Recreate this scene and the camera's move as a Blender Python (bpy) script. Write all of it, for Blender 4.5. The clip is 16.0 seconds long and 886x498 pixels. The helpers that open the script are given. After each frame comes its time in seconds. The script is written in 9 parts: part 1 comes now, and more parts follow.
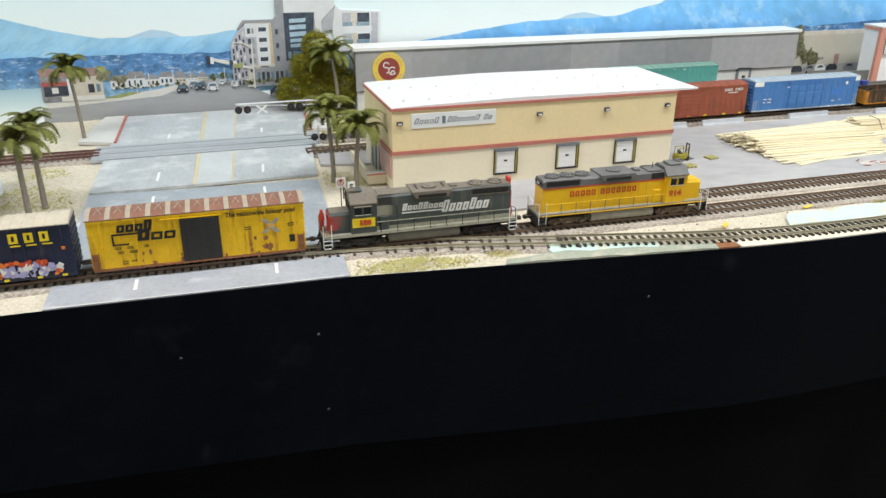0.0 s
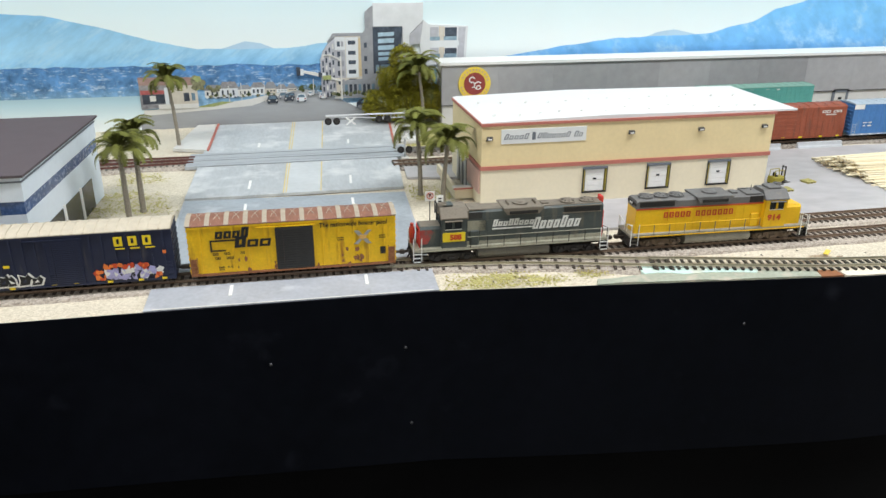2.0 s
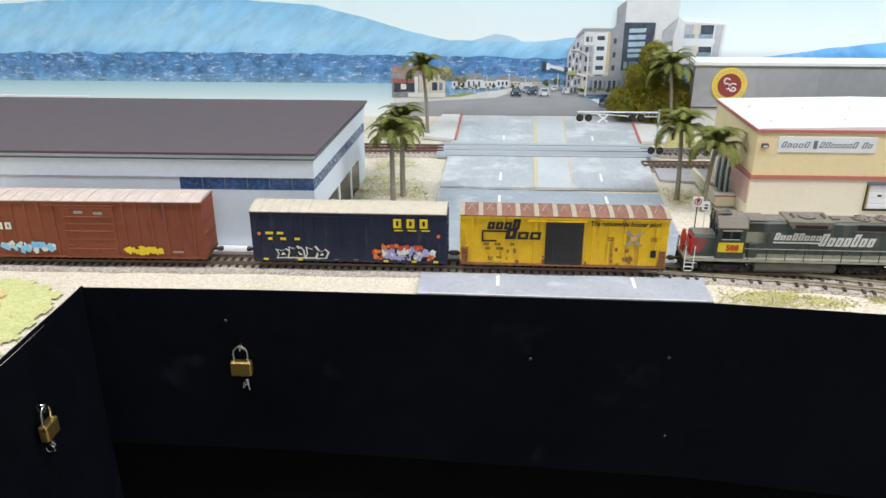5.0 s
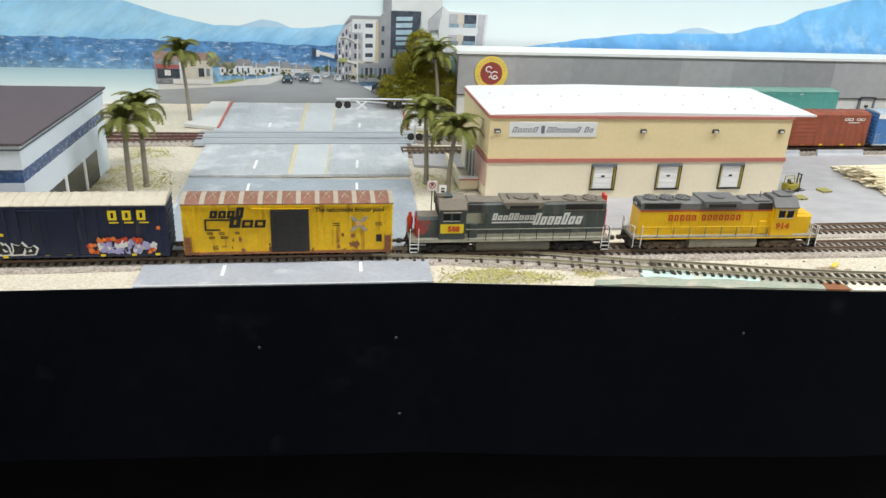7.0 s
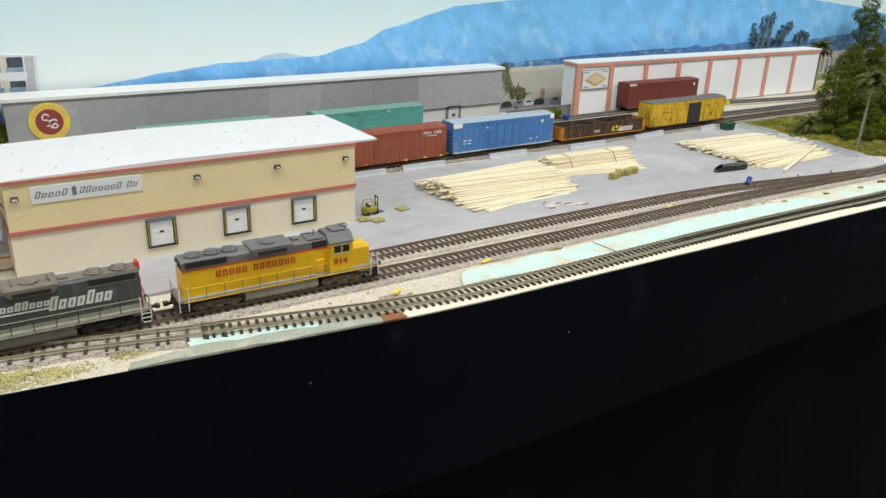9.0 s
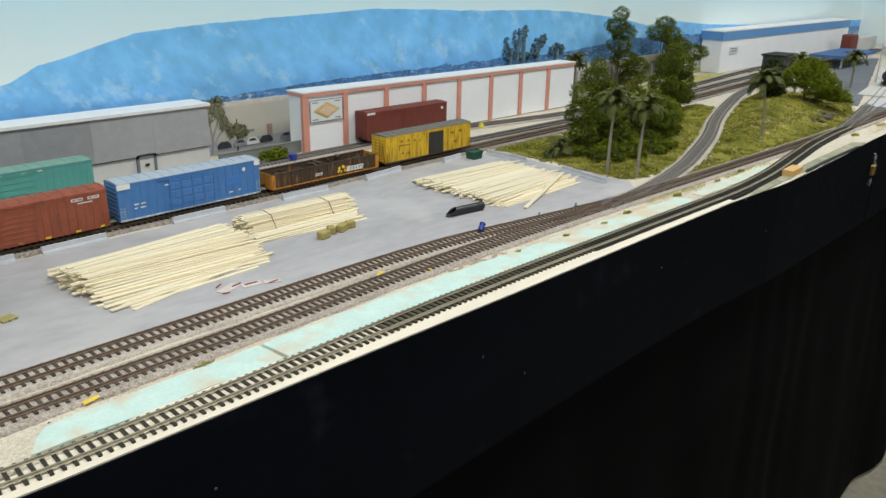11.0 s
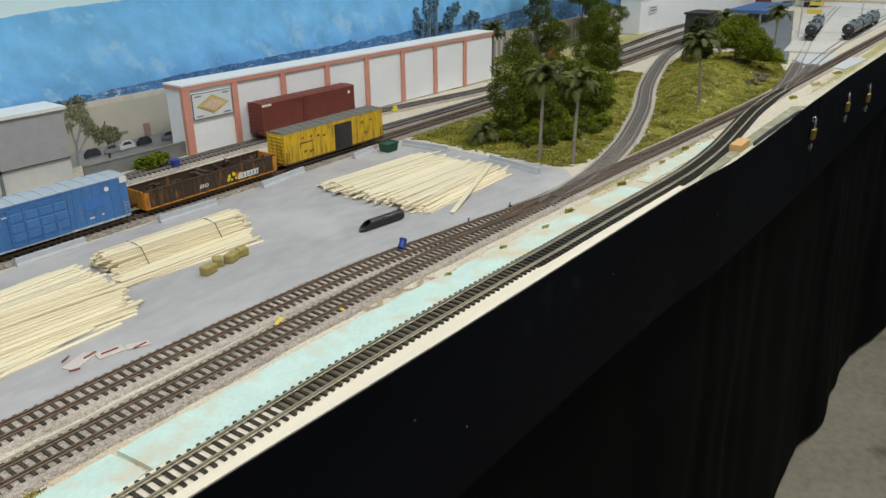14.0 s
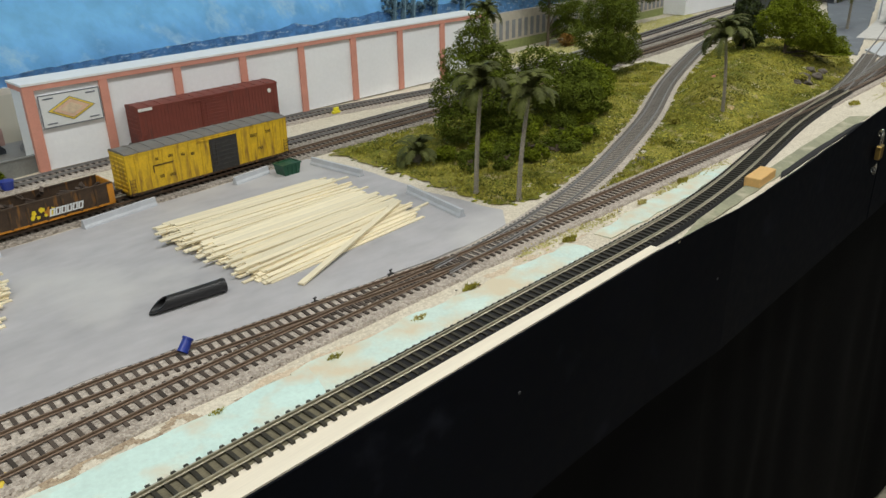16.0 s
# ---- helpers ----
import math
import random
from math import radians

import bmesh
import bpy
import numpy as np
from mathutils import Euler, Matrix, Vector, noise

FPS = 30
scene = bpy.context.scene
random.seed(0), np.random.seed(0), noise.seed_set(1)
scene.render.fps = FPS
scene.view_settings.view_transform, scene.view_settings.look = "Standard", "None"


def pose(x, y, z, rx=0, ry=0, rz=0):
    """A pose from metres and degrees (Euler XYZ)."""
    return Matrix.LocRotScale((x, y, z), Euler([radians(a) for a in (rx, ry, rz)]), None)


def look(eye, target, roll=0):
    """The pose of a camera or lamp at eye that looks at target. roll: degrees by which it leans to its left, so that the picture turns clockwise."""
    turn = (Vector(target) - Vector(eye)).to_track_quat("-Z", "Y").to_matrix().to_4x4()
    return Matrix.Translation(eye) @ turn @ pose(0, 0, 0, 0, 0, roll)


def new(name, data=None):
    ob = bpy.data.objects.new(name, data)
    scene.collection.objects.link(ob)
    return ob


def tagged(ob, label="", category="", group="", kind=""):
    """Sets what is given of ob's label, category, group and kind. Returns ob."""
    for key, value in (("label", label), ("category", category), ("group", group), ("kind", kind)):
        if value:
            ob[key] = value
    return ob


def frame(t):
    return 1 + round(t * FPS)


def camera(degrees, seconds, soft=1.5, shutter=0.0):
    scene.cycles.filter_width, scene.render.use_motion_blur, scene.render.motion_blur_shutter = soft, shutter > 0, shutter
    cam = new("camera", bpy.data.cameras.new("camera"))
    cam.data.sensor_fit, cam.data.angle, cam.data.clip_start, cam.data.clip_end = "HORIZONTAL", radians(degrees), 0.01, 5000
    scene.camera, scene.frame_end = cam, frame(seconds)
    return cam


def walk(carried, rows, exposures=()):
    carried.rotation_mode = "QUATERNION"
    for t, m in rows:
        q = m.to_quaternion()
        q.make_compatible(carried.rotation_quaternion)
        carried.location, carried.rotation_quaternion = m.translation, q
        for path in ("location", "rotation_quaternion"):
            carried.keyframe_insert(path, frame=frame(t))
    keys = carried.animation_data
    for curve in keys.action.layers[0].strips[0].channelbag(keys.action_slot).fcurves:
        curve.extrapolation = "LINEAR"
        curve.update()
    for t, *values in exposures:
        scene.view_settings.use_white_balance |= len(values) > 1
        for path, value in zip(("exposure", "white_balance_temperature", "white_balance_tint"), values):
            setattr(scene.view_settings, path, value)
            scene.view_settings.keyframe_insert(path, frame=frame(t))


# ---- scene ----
cam = camera(59.0, 16.0)
PATH = [
    (0, (-0.043, 0.115, 0.304), (0.507, 1.869, -0.485), 0.3),
    (0.5, (-0.05, 0.116, 0.309), (0.474, 1.882, -0.469), -0.5),
    (1, (-0.056, 0.12, 0.306), (0.422, 1.906, -0.456), -0.8),
    (1.5, (-0.061, 0.124, 0.305), (0.367, 1.926, -0.45), -0.4),
    (2, (-0.064, 0.126, 0.304), (0.328, 1.935, -0.454), 0.4),
    (2.5, (-0.062, 0.125, 0.304), (0.296, 1.939, -0.459), 0.8),
    (3, (-0.066, 0.124, 0.302), (0.257, 1.941, -0.469), 1.0),
    (3.5, (-0.076, 0.126, 0.303), (0.218, 1.944, -0.476), 0.7),
    (4, (-0.092, 0.131, 0.302), (0.162, 1.954, -0.48), 0.6),
    (4.5, (-0.129, 0.141, 0.302), (-0.076, 1.983, -0.475), 0.4),
    (4.7, (-0.142, 0.143, 0.302), (-0.209, 1.987, -0.469), 0.1),
    (6.8, (-0.068, 0.138, 0.303), (0.144, 1.965, -0.483), 2.5),
    (7, (-0.04, 0.133, 0.304), (0.299, 1.939, -0.485), 2.9),
    (7.5, (0.009, 0.116, 0.306), (0.584, 1.865, -0.474), 2.7),
    (8, (0.048, 0.112, 0.317), (0.826, 1.786, -0.451), 2.8),
    (8.5, (0.088, 0.136, 0.315), (1.017, 1.746, -0.424), 2.2),
    (9, (0.119, 0.154, 0.322), (1.156, 1.703, -0.404), 2.0),
    (9.5, (0.166, 0.169, 0.318), (1.294, 1.661, -0.39), 1.5),
    (10, (0.265, 0.182, 0.324), (1.482, 1.606, -0.375), 0.9),
    (10.2, (0.296, 0.187, 0.323), (1.553, 1.579, -0.37), 0.9),
    (12.3, (0.514, 0.33, 0.315), (1.998, 1.464, -0.401), 0.8),
    (12.5, (0.522, 0.337, 0.315), (2.015, 1.452, -0.412), 0.6),
    (13, (0.522, 0.347, 0.311), (2.006, 1.465, -0.431), -0.1),
    (13.5, (0.529, 0.344, 0.313), (2.007, 1.461, -0.441), -0.5),
    (14, (0.535, 0.345, 0.315), (2.015, 1.459, -0.44), -0.8),
    (14.5, (0.552, 0.351, 0.313), (2.041, 1.457, -0.436), -0.7),
    (15, (0.603, 0.373, 0.313), (2.129, 1.43, -0.432), -0.4),
    (15.5, (0.731, 0.375, 0.306), (2.279, 1.393, -0.448), -0.2),
    (16, (0.898, 0.383, 0.289), (2.242, 1.625, -0.519), -1.2),
]
walk(cam, [(t, look(eye, target, roll)) for t, eye, target, roll in PATH],
     exposures=[(0.0, 0.21, 6460, 11), (2.5, 0.24, 6330, 12), (4.5, 0.30, 6180, 14), (7.0, 0.22, 6400, 11), (8.0, 0.07, 6450, 10), (9.0, -0.02, 6500, 10), (10.2, -0.13, 6400, 9), (12.4, -0.33, 6450, 11), (14.5, -0.36, 6500, 10), (16.0, -0.40, 6620, 10)])

# ---- world and lamps: an indoor room under ceiling panels ----
world = bpy.data.worlds.new("room_air")
scene.world = world
world.use_nodes = True
world.node_tree.nodes["Background"].inputs[0].default_value = (0.9, 0.95, 1.0, 1)
world.node_tree.nodes["Background"].inputs[1].default_value = 0.25
scene.view_settings.exposure = 0.0


def panel_lamp(x, y, z, sx, sy, watts, tilt=0.0):
    data = bpy.data.lights.new("ceiling_lamp", "AREA")
    data.shape, data.size, data.size_y, data.energy = "RECTANGLE", sx, sy, watts
    data.color = (0.965, 0.985, 0.975)
    ob = new("ceiling_lamp", data)
    ob.matrix_world = pose(x, y, z, tilt, 0, 0)
    return ob


LAMPS = [(-0.9, 0.55), (0.7, 0.55), (2.3, 0.55), (3.9, 0.55), (-0.1, -1.3), (1.6, -1.3), (3.3, -1.3)]
for lx, ly in LAMPS:
    panel_lamp(lx, ly, 1.445, 1.2, 0.3, 17.0 if ly > 0 else 12.0)

# ---- materials ----
def col(c, k=1.0):
    return (min(1, c[0] * k), min(1, c[1] * k), min(1, c[2] * k), 1)


def M(name, c, rough=0.6, metal=0.0, var=0.12, scale=60.0, bump=0.15, dirt=None, amount=0.35, streak=False, dscale=None, spec=0.5, grain=None, rnd=0.0):
    """A surface of one colour with variation at two scales, fine relief, and optional dirt or wear."""
    m = bpy.data.materials.new(name)
    m.use_nodes = True
    nt = m.node_tree
    n, l = nt.nodes, nt.links
    bsdf = n["Principled BSDF"]
    tc = n.new("ShaderNodeTexCoord")
    big = n.new("ShaderNodeTexNoise")
    big.inputs["Scale"].default_value, big.inputs["Detail"].default_value = scale, 5
    fine = n.new("ShaderNodeTexNoise")
    fine.inputs["Scale"].default_value, fine.inputs["Detail"].default_value = scale * 9, 3
    src = tc.outputs["Object"]
    if grain:
        mp = n.new("ShaderNodeMapping")
        mp.inputs["Scale"].default_value = grain
        l.new(src, mp.inputs["Vector"])
        src = mp.outputs[0]
    l.new(src, big.inputs["Vector"])
    l.new(src, fine.inputs["Vector"])
    add = n.new("ShaderNodeMath")
    add.operation = "ADD"
    l.new(big.outputs[0], add.inputs[0])
    l.new(fine.outputs[0], add.inputs[1])
    ramp = n.new("ShaderNodeMapRange")
    ramp.inputs["From Min"].default_value, ramp.inputs["From Max"].default_value = 0.65, 1.35
    l.new(add.outputs[0], ramp.inputs["Value"])
    mix = n.new("ShaderNodeMix")
    mix.data_type = "RGBA"
    mix.inputs[6].default_value, mix.inputs[7].default_value = col(c, 1 - var), col(c, 1 + var)
    l.new(ramp.outputs[0], mix.inputs[0])
    out = mix.outputs[2]
    if rnd:
        oi = n.new("ShaderNodeObjectInfo" if rnd > 0 else "ShaderNodeNewGeometry")
        hs = n.new("ShaderNodeHueSaturation")
        mr = n.new("ShaderNodeMapRange")
        mr.inputs["To Min"].default_value, mr.inputs["To Max"].default_value = 1 - abs(rnd), 1 + abs(rnd)
        l.new(oi.outputs["Random" if rnd > 0 else "Random Per Island"], mr.inputs["Value"])
        l.new(mr.outputs[0], hs.inputs["Value"])
        l.new(out, hs.inputs["Color"])
        out = hs.outputs[0]
    if dirt:
        dn = n.new("ShaderNodeTexNoise")
        dn.inputs["Scale"].default_value, dn.inputs["Detail"].default_value = dscale or scale * 2.2, 6
        mp2 = n.new("ShaderNodeMapping")
        mp2.inputs["Scale"].default_value = (1, 1, 0.18) if streak else (1, 1, 1)
        mp2.inputs["Location"].default_value = (3.1, 1.7, 0.4)
        l.new(tc.outputs["Object"], mp2.inputs["Vector"])
        l.new(mp2.outputs[0], dn.inputs["Vector"])
        dr = n.new("ShaderNodeMapRange")
        dr.inputs["From Min"].default_value = 0.72 - 0.45 * amount
        dr.inputs["From Max"].default_value = 0.86 - 0.3 * amount
        l.new(dn.outputs[0], dr.inputs["Value"])
        mx = n.new("ShaderNodeMix")
        mx.data_type = "RGBA"
        mx.inputs[7].default_value = col(dirt)
        l.new(dr.outputs[0], mx.inputs[0])
        l.new(out, mx.inputs[6])
        out = mx.outputs[2]
    l.new(out, bsdf.inputs["Base Color"])
    rr = n.new("ShaderNodeMapRange")
    rr.inputs["To Min"].default_value, rr.inputs["To Max"].default_value = max(0.05, rough - 0.1), min(1, rough + 0.12)
    l.new(fine.outputs[0], rr.inputs["Value"])
    l.new(rr.outputs[0], bsdf.inputs["Roughness"])
    bsdf.inputs["Metallic"].default_value = metal
    bsdf.inputs["Specular IOR Level"].default_value = spec
    if bump:
        b = n.new("ShaderNodeBump")
        b.inputs["Strength"].default_value, b.inputs["Distance"].default_value = bump, 0.0006
        l.new(fine.outputs[0], b.inputs["Height"])
        l.new(b.outputs[0], bsdf.inputs["Normal"])
    return m


def stones(name, c1, c2, size, bump=0.8, rough=0.9):
    """Small stones or coarse crumbs."""
    m = bpy.data.materials.new(name)
    m.use_nodes = True
    n, l = m.node_tree.nodes, m.node_tree.links
    bsdf = n["Principled BSDF"]
    tc = n.new("ShaderNodeTexCoord")
    v = n.new("ShaderNodeTexVoronoi")
    v.inputs["Scale"].default_value = 1 / size
    l.new(tc.outputs["Object"], v.inputs["Vector"])
    nz = n.new("ShaderNodeTexNoise")
    nz.inputs["Scale"].default_value, nz.inputs["Detail"].default_value = 14, 5
    l.new(tc.outputs["Object"], nz.inputs["Vector"])
    sep = n.new("ShaderNodeSeparateColor")
    l.new(v.outputs["Color"], sep.inputs[0])
    ad = n.new("ShaderNodeMath")
    ad.operation = "ADD"
    l.new(sep.outputs[0], ad.inputs[0])
    l.new(nz.outputs[0], ad.inputs[1])
    mr = n.new("ShaderNodeMapRange")
    mr.inputs["From Min"].default_value, mr.inputs["From Max"].default_value = 0.2, 1.4
    l.new(ad.outputs[0], mr.inputs["Value"])
    mx = n.new("ShaderNodeMix")
    mx.data_type = "RGBA"
    mx.inputs[6].default_value, mx.inputs[7].default_value = col(c1), col(c2)
    l.new(mr.outputs[0], mx.inputs[0])
    l.new(mx.outputs[2], bsdf.inputs["Base Color"])
    bsdf.inputs["Roughness"].default_value = rough
    bsdf.inputs["Specular IOR Level"].default_value = 0.25
    b = n.new("ShaderNodeBump")
    b.inputs["Strength"].default_value, b.inputs["Distance"].default_value = bump, size
    b.invert = True
    l.new(v.outputs["Distance"], b.inputs["Height"])
    l.new(b.outputs[0], bsdf.inputs["Normal"])
    return m


def turf(name, green, straw, earth, size=0.0022):
    """A mat of static grass: clumps of green and straw, with some bare earth between."""
    m = stones(name, straw, straw, size, bump=0.9)
    n, l = m.node_tree.nodes, m.node_tree.links
    bsdf = n["Principled BSDF"]
    tc = n.new("ShaderNodeTexCoord")
    outs = []
    for sc, off in ((11, 0.0), (34, 5.0), (90, 9.0)):
        mp = n.new("ShaderNodeMapping")
        mp.inputs["Location"].default_value = (off, off, 0)
        l.new(tc.outputs["Object"], mp.inputs["Vector"])
        z = n.new("ShaderNodeTexNoise")
        z.inputs["Scale"].default_value, z.inputs["Detail"].default_value = sc, 6
        l.new(mp.outputs[0], z.inputs["Vector"])
        outs.append(z.outputs[0])
    prev = None
    for src, c, lo, hi in ((outs[0], green, 0.42, 0.60), (outs[1], earth, 0.57, 0.70), (outs[2], green, 0.55, 0.68)):
        mr = n.new("ShaderNodeMapRange")
        mr.inputs["From Min"].default_value, mr.inputs["From Max"].default_value = lo, hi
        mr.inputs["To Max"].default_value = 0.85
        l.new(src, mr.inputs["Value"])
        mx = n.new("ShaderNodeMix")
        mx.data_type = "RGBA"
        mx.inputs[6].default_value, mx.inputs[7].default_value = col(straw), col(c)
        l.new(mr.outputs[0], mx.inputs[0])
        if prev:
            l.new(prev, mx.inputs[6])
        prev = mx.outputs[2]
    v = n.new("ShaderNodeTexVoronoi")
    v.inputs["Scale"].default_value = 1 / size
    l.new(tc.outputs["Object"], v.inputs["Vector"])
    sp = n.new("ShaderNodeSeparateColor")
    l.new(v.outputs["Color"], sp.inputs[0])
    vr = n.new("ShaderNodeMapRange")
    vr.inputs["To Min"].default_value, vr.inputs["To Max"].default_value = 0.65, 1.3
    l.new(sp.outputs[0], vr.inputs["Value"])
    hs = n.new("ShaderNodeHueSaturation")
    l.new(vr.outputs[0], hs.inputs["Value"])
    l.new(prev, hs.inputs["Color"])
    l.new(hs.outputs[0], bsdf.inputs["Base Color"])
    return m


def printed(name, stops, z0, z1, speck=None, speck_scale=220.0, speck_amount=0.1, var=0.12, scale=30.0, stretch=(1, 1, 1), turn=0.0):
    """A printed sheet: colours in steps of height, with soft mottling and optional light specks."""
    m = bpy.data.materials.new(name)
    m.use_nodes = True
    n, l = m.node_tree.nodes, m.node_tree.links
    bsdf = n["Principled BSDF"]
    tc = n.new("ShaderNodeTexCoord")
    mp = n.new("ShaderNodeMapping")
    mp.inputs["Scale"].default_value = stretch
    tn = n.new("ShaderNodeMapping")
    tn.inputs["Rotation"].default_value = (0, radians(turn), 0)
    l.new(tc.outputs["Object"], tn.inputs["Vector"])
    l.new(tn.outputs[0], mp.inputs["Vector"])
    sep = n.new("ShaderNodeSeparateXYZ")
    l.new(tc.outputs["Object"], sep.inputs[0])
    nz = n.new("ShaderNodeTexNoise")
    nz.inputs["Scale"].default_value, nz.inputs["Detail"].default_value, nz.inputs["Roughness"].default_value = scale, 8, 0.62
    l.new(mp.outputs[0], nz.inputs["Vector"])
    mr = n.new("ShaderNodeMapRange")
    mr.inputs["From Min"].default_value, mr.inputs["From Max"].default_value = z0, z1
    l.new(sep.outputs[2], mr.inputs["Value"])
    off = n.new("ShaderNodeMath")
    off.operation = "MULTIPLY_ADD"
    off.inputs[1].default_value, off.inputs[2].default_value = 0.25, -0.125
    l.new(nz.outputs[0], off.inputs[0])
    sm = n.new("ShaderNodeMath")
    l.new(mr.outputs[0], sm.inputs[0])
    l.new(off.outputs[0], sm.inputs[1])
    cr = n.new("ShaderNodeValToRGB")
    el = cr.color_ramp.elements
    el[0].position, el[0].color = stops[0][0], col(stops[0][1])
    el[1].position, el[1].color = stops[-1][0], col(stops[-1][1])
    for p, c in stops[1:-1]:
        e = el.new(p)
        e.color = col(c)
    l.new(sm.outputs[0], cr.inputs[0])
    hs = n.new("ShaderNodeHueSaturation")
    vr = n.new("ShaderNodeMapRange")
    vr.inputs["From Min"].default_value, vr.inputs["From Max"].default_value = 0.3, 0.7
    vr.inputs["To Min"].default_value, vr.inputs["To Max"].default_value = 1 - var, 1 + var
    l.new(nz.outputs[0], vr.inputs["Value"])
    l.new(vr.outputs[0], hs.inputs["Value"])
    l.new(cr.outputs[0], hs.inputs["Color"])
    out = hs.outputs[0]
    if speck:
        mp3 = n.new("ShaderNodeMapping")
        mp3.inputs["Scale"].default_value = (0.5, 1, 1.6) if not turn else stretch
        l.new(tn.outputs[0], mp3.inputs["Vector"])
        v = n.new("ShaderNodeTexNoise")
        v.inputs["Scale"].default_value, v.inputs["Detail"].default_value, v.inputs["Roughness"].default_value = speck_scale, 5, 0.7
        l.new(mp3.outputs[0], v.inputs["Vector"])
        th = n.new("ShaderNodeMapRange")
        th.inputs["From Min"].default_value, th.inputs["From Max"].default_value = 0.66 - speck_amount, 0.80 - speck_amount
        l.new(v.outputs[0], th.inputs["Value"])
        mx = n.new("ShaderNodeMix")
        mx.data_type = "RGBA"
        mx.inputs[7].default_value = col(speck)
        l.new(th.outputs[0], mx.inputs[0])
        l.new(out, mx.inputs[6])
        out = mx.outputs[2]
    l.new(out, bsdf.inputs["Base Color"])
    bsdf.inputs["Roughness"].default_value = 0.65
    bsdf.inputs["Specular IOR Level"].default_value = 0.3
    return m


def glass_dark(name, c=(0.02, 0.025, 0.03)):
    m = M(name, c, rough=0.12, var=0.2, scale=80, bump=0.0)
    return m


# room
CONCRETE = M("concrete_floor", (0.235, 0.212, 0.158), 0.85, var=0.24, scale=5, bump=0.4, dirt=(0.10, 0.09, 0.068), amount=0.3, dscale=9)
CEIL = M("ceiling_paint", (0.75, 0.75, 0.73), 0.9, scale=4, var=0.04)
WALLP = M("wall_paint", (0.62, 0.61, 0.58), 0.85, scale=3, var=0.05)
LAMPGLOW = M("lamp_frame", (0.8, 0.8, 0.8), 0.5, scale=20, var=0.03)
FASCIA = M("black_fascia_paint", (0.0044, 0.0050, 0.0080), 0.6, var=0.3, scale=8, bump=0.12, dirt=(0.018, 0.020, 0.029), amount=0.19, dscale=17, spec=0.06)
FASCIA.node_tree.nodes["Principled BSDF"].inputs["Specular Tint"].default_value = (0.72, 0.86, 1.0, 1)
CURTAIN = M("black_cloth", (0.003, 0.003, 0.0034), 0.95, var=0.3, scale=9, bump=0.3, spec=0.08)
SCREWM = M("dull_screw", (0.06, 0.06, 0.065), 0.5, metal=0.5, var=0.2, scale=200)
BRASS = M("brass", (0.62, 0.42, 0.13), 0.32, metal=0.9, var=0.12, scale=90, dirt=(0.2, 0.13, 0.04), amount=0.3)
CHROME = M("chrome", (0.75, 0.75, 0.76), 0.18, metal=1.0, var=0.06, scale=120)
# ground
SAND = stones("sandy_soil", (0.49, 0.43, 0.325), (0.73, 0.665, 0.54), 0.0016, bump=0.3)
BALLAST = stones("grey_ballast", (0.27, 0.226, 0.185), (0.56, 0.495, 0.425), 0.0019, bump=0.8)
BALLAST2 = stones("brown_ballast", (0.13, 0.105, 0.085), (0.45, 0.40, 0.34), 0.0021, bump=1.0)
BALLAST3 = stones("grey_brown_ballast", (0.33, 0.285, 0.24), (0.60, 0.535, 0.46), 0.0017, bump=0.6)
PAD_D = M("grey_pad_concrete", (0.60, 0.585, 0.545), 0.8, var=0.12, scale=9, bump=0.2, dirt=(0.34, 0.335, 0.325), amount=0.3, dscale=14)
ROAD_C = M("pale_road_concrete", (0.54, 0.565, 0.58), 0.7, var=0.08, scale=14, bump=0.25, dirt=(0.62, 0.63, 0.64), amount=0.25, dscale=22)
STRIP_RED = M("dull_red_plastic", (0.30, 0.06, 0.05), 0.6, var=0.15, scale=90)
OFFCUT = M("pale_card", (0.62, 0.55, 0.51), 0.8, var=0.12, scale=60, bump=0.1)
YARD = M("yard_concrete", (0.415, 0.403, 0.412), 0.75, var=0.15, scale=7, bump=0.25, dirt=(0.53, 0.52, 0.505), amount=0.42, dscale=8, grain=(0.5, 1, 1))
PAD = M("pale_concrete", (0.62, 0.61, 0.58), 0.8, var=0.08, scale=9, bump=0.2)
ROAD = M("road_concrete", (0.46, 0.485, 0.505), 0.7, var=0.13, scale=16, bump=0.25, dirt=(0.66, 0.67, 0.67), amount=0.42, dscale=26, rnd=0.08, grain=(2.2, 0.5, 1))
ROAD_D = M("road_asphalt", (0.33, 0.365, 0.40), 0.6, var=0.16, scale=22, bump=0.3, dirt=(0.50, 0.53, 0.56), amount=0.30, dscale=30)
ROAD_F = M("pale_worn_asphalt", (0.40, 0.42, 0.46), 0.55, var=0.14, scale=26, bump=0.3, dirt=(0.62, 0.64, 0.67), amount=0.34, dscale=34)
APRON = M("dark_apron", (0.15, 0.165, 0.185), 0.75, var=0.14, scale=14, bump=0.25, dirt=(0.23, 0.24, 0.25), amount=0.25)
CROSSING = M("crossing_planks", (0.40, 0.425, 0.45), 0.7, var=0.16, scale=30, bump=0.3, grain=(0.2, 3, 1))
WHITE_LINE = M("white_road_paint", (0.8, 0.8, 0.78), 0.7, var=0.08, scale=90)
YELLOW_LINE = M("yellow_road_paint", (0.66, 0.54, 0.26), 0.7, var=0.12, scale=90)
RED_LINE = M("red_kerb_paint", (0.50, 0.16, 0.12), 0.7, var=0.12, scale=90)
BROWN_SOIL = stones("brown_stained_soil", (0.24, 0.17, 0.11), (0.50, 0.40, 0.28), 0.0016, bump=0.5)
TAN_SOIL = stones("tan_stained_soil", (0.50, 0.39, 0.27), (0.70, 0.58, 0.43), 0.0016, bump=0.4)
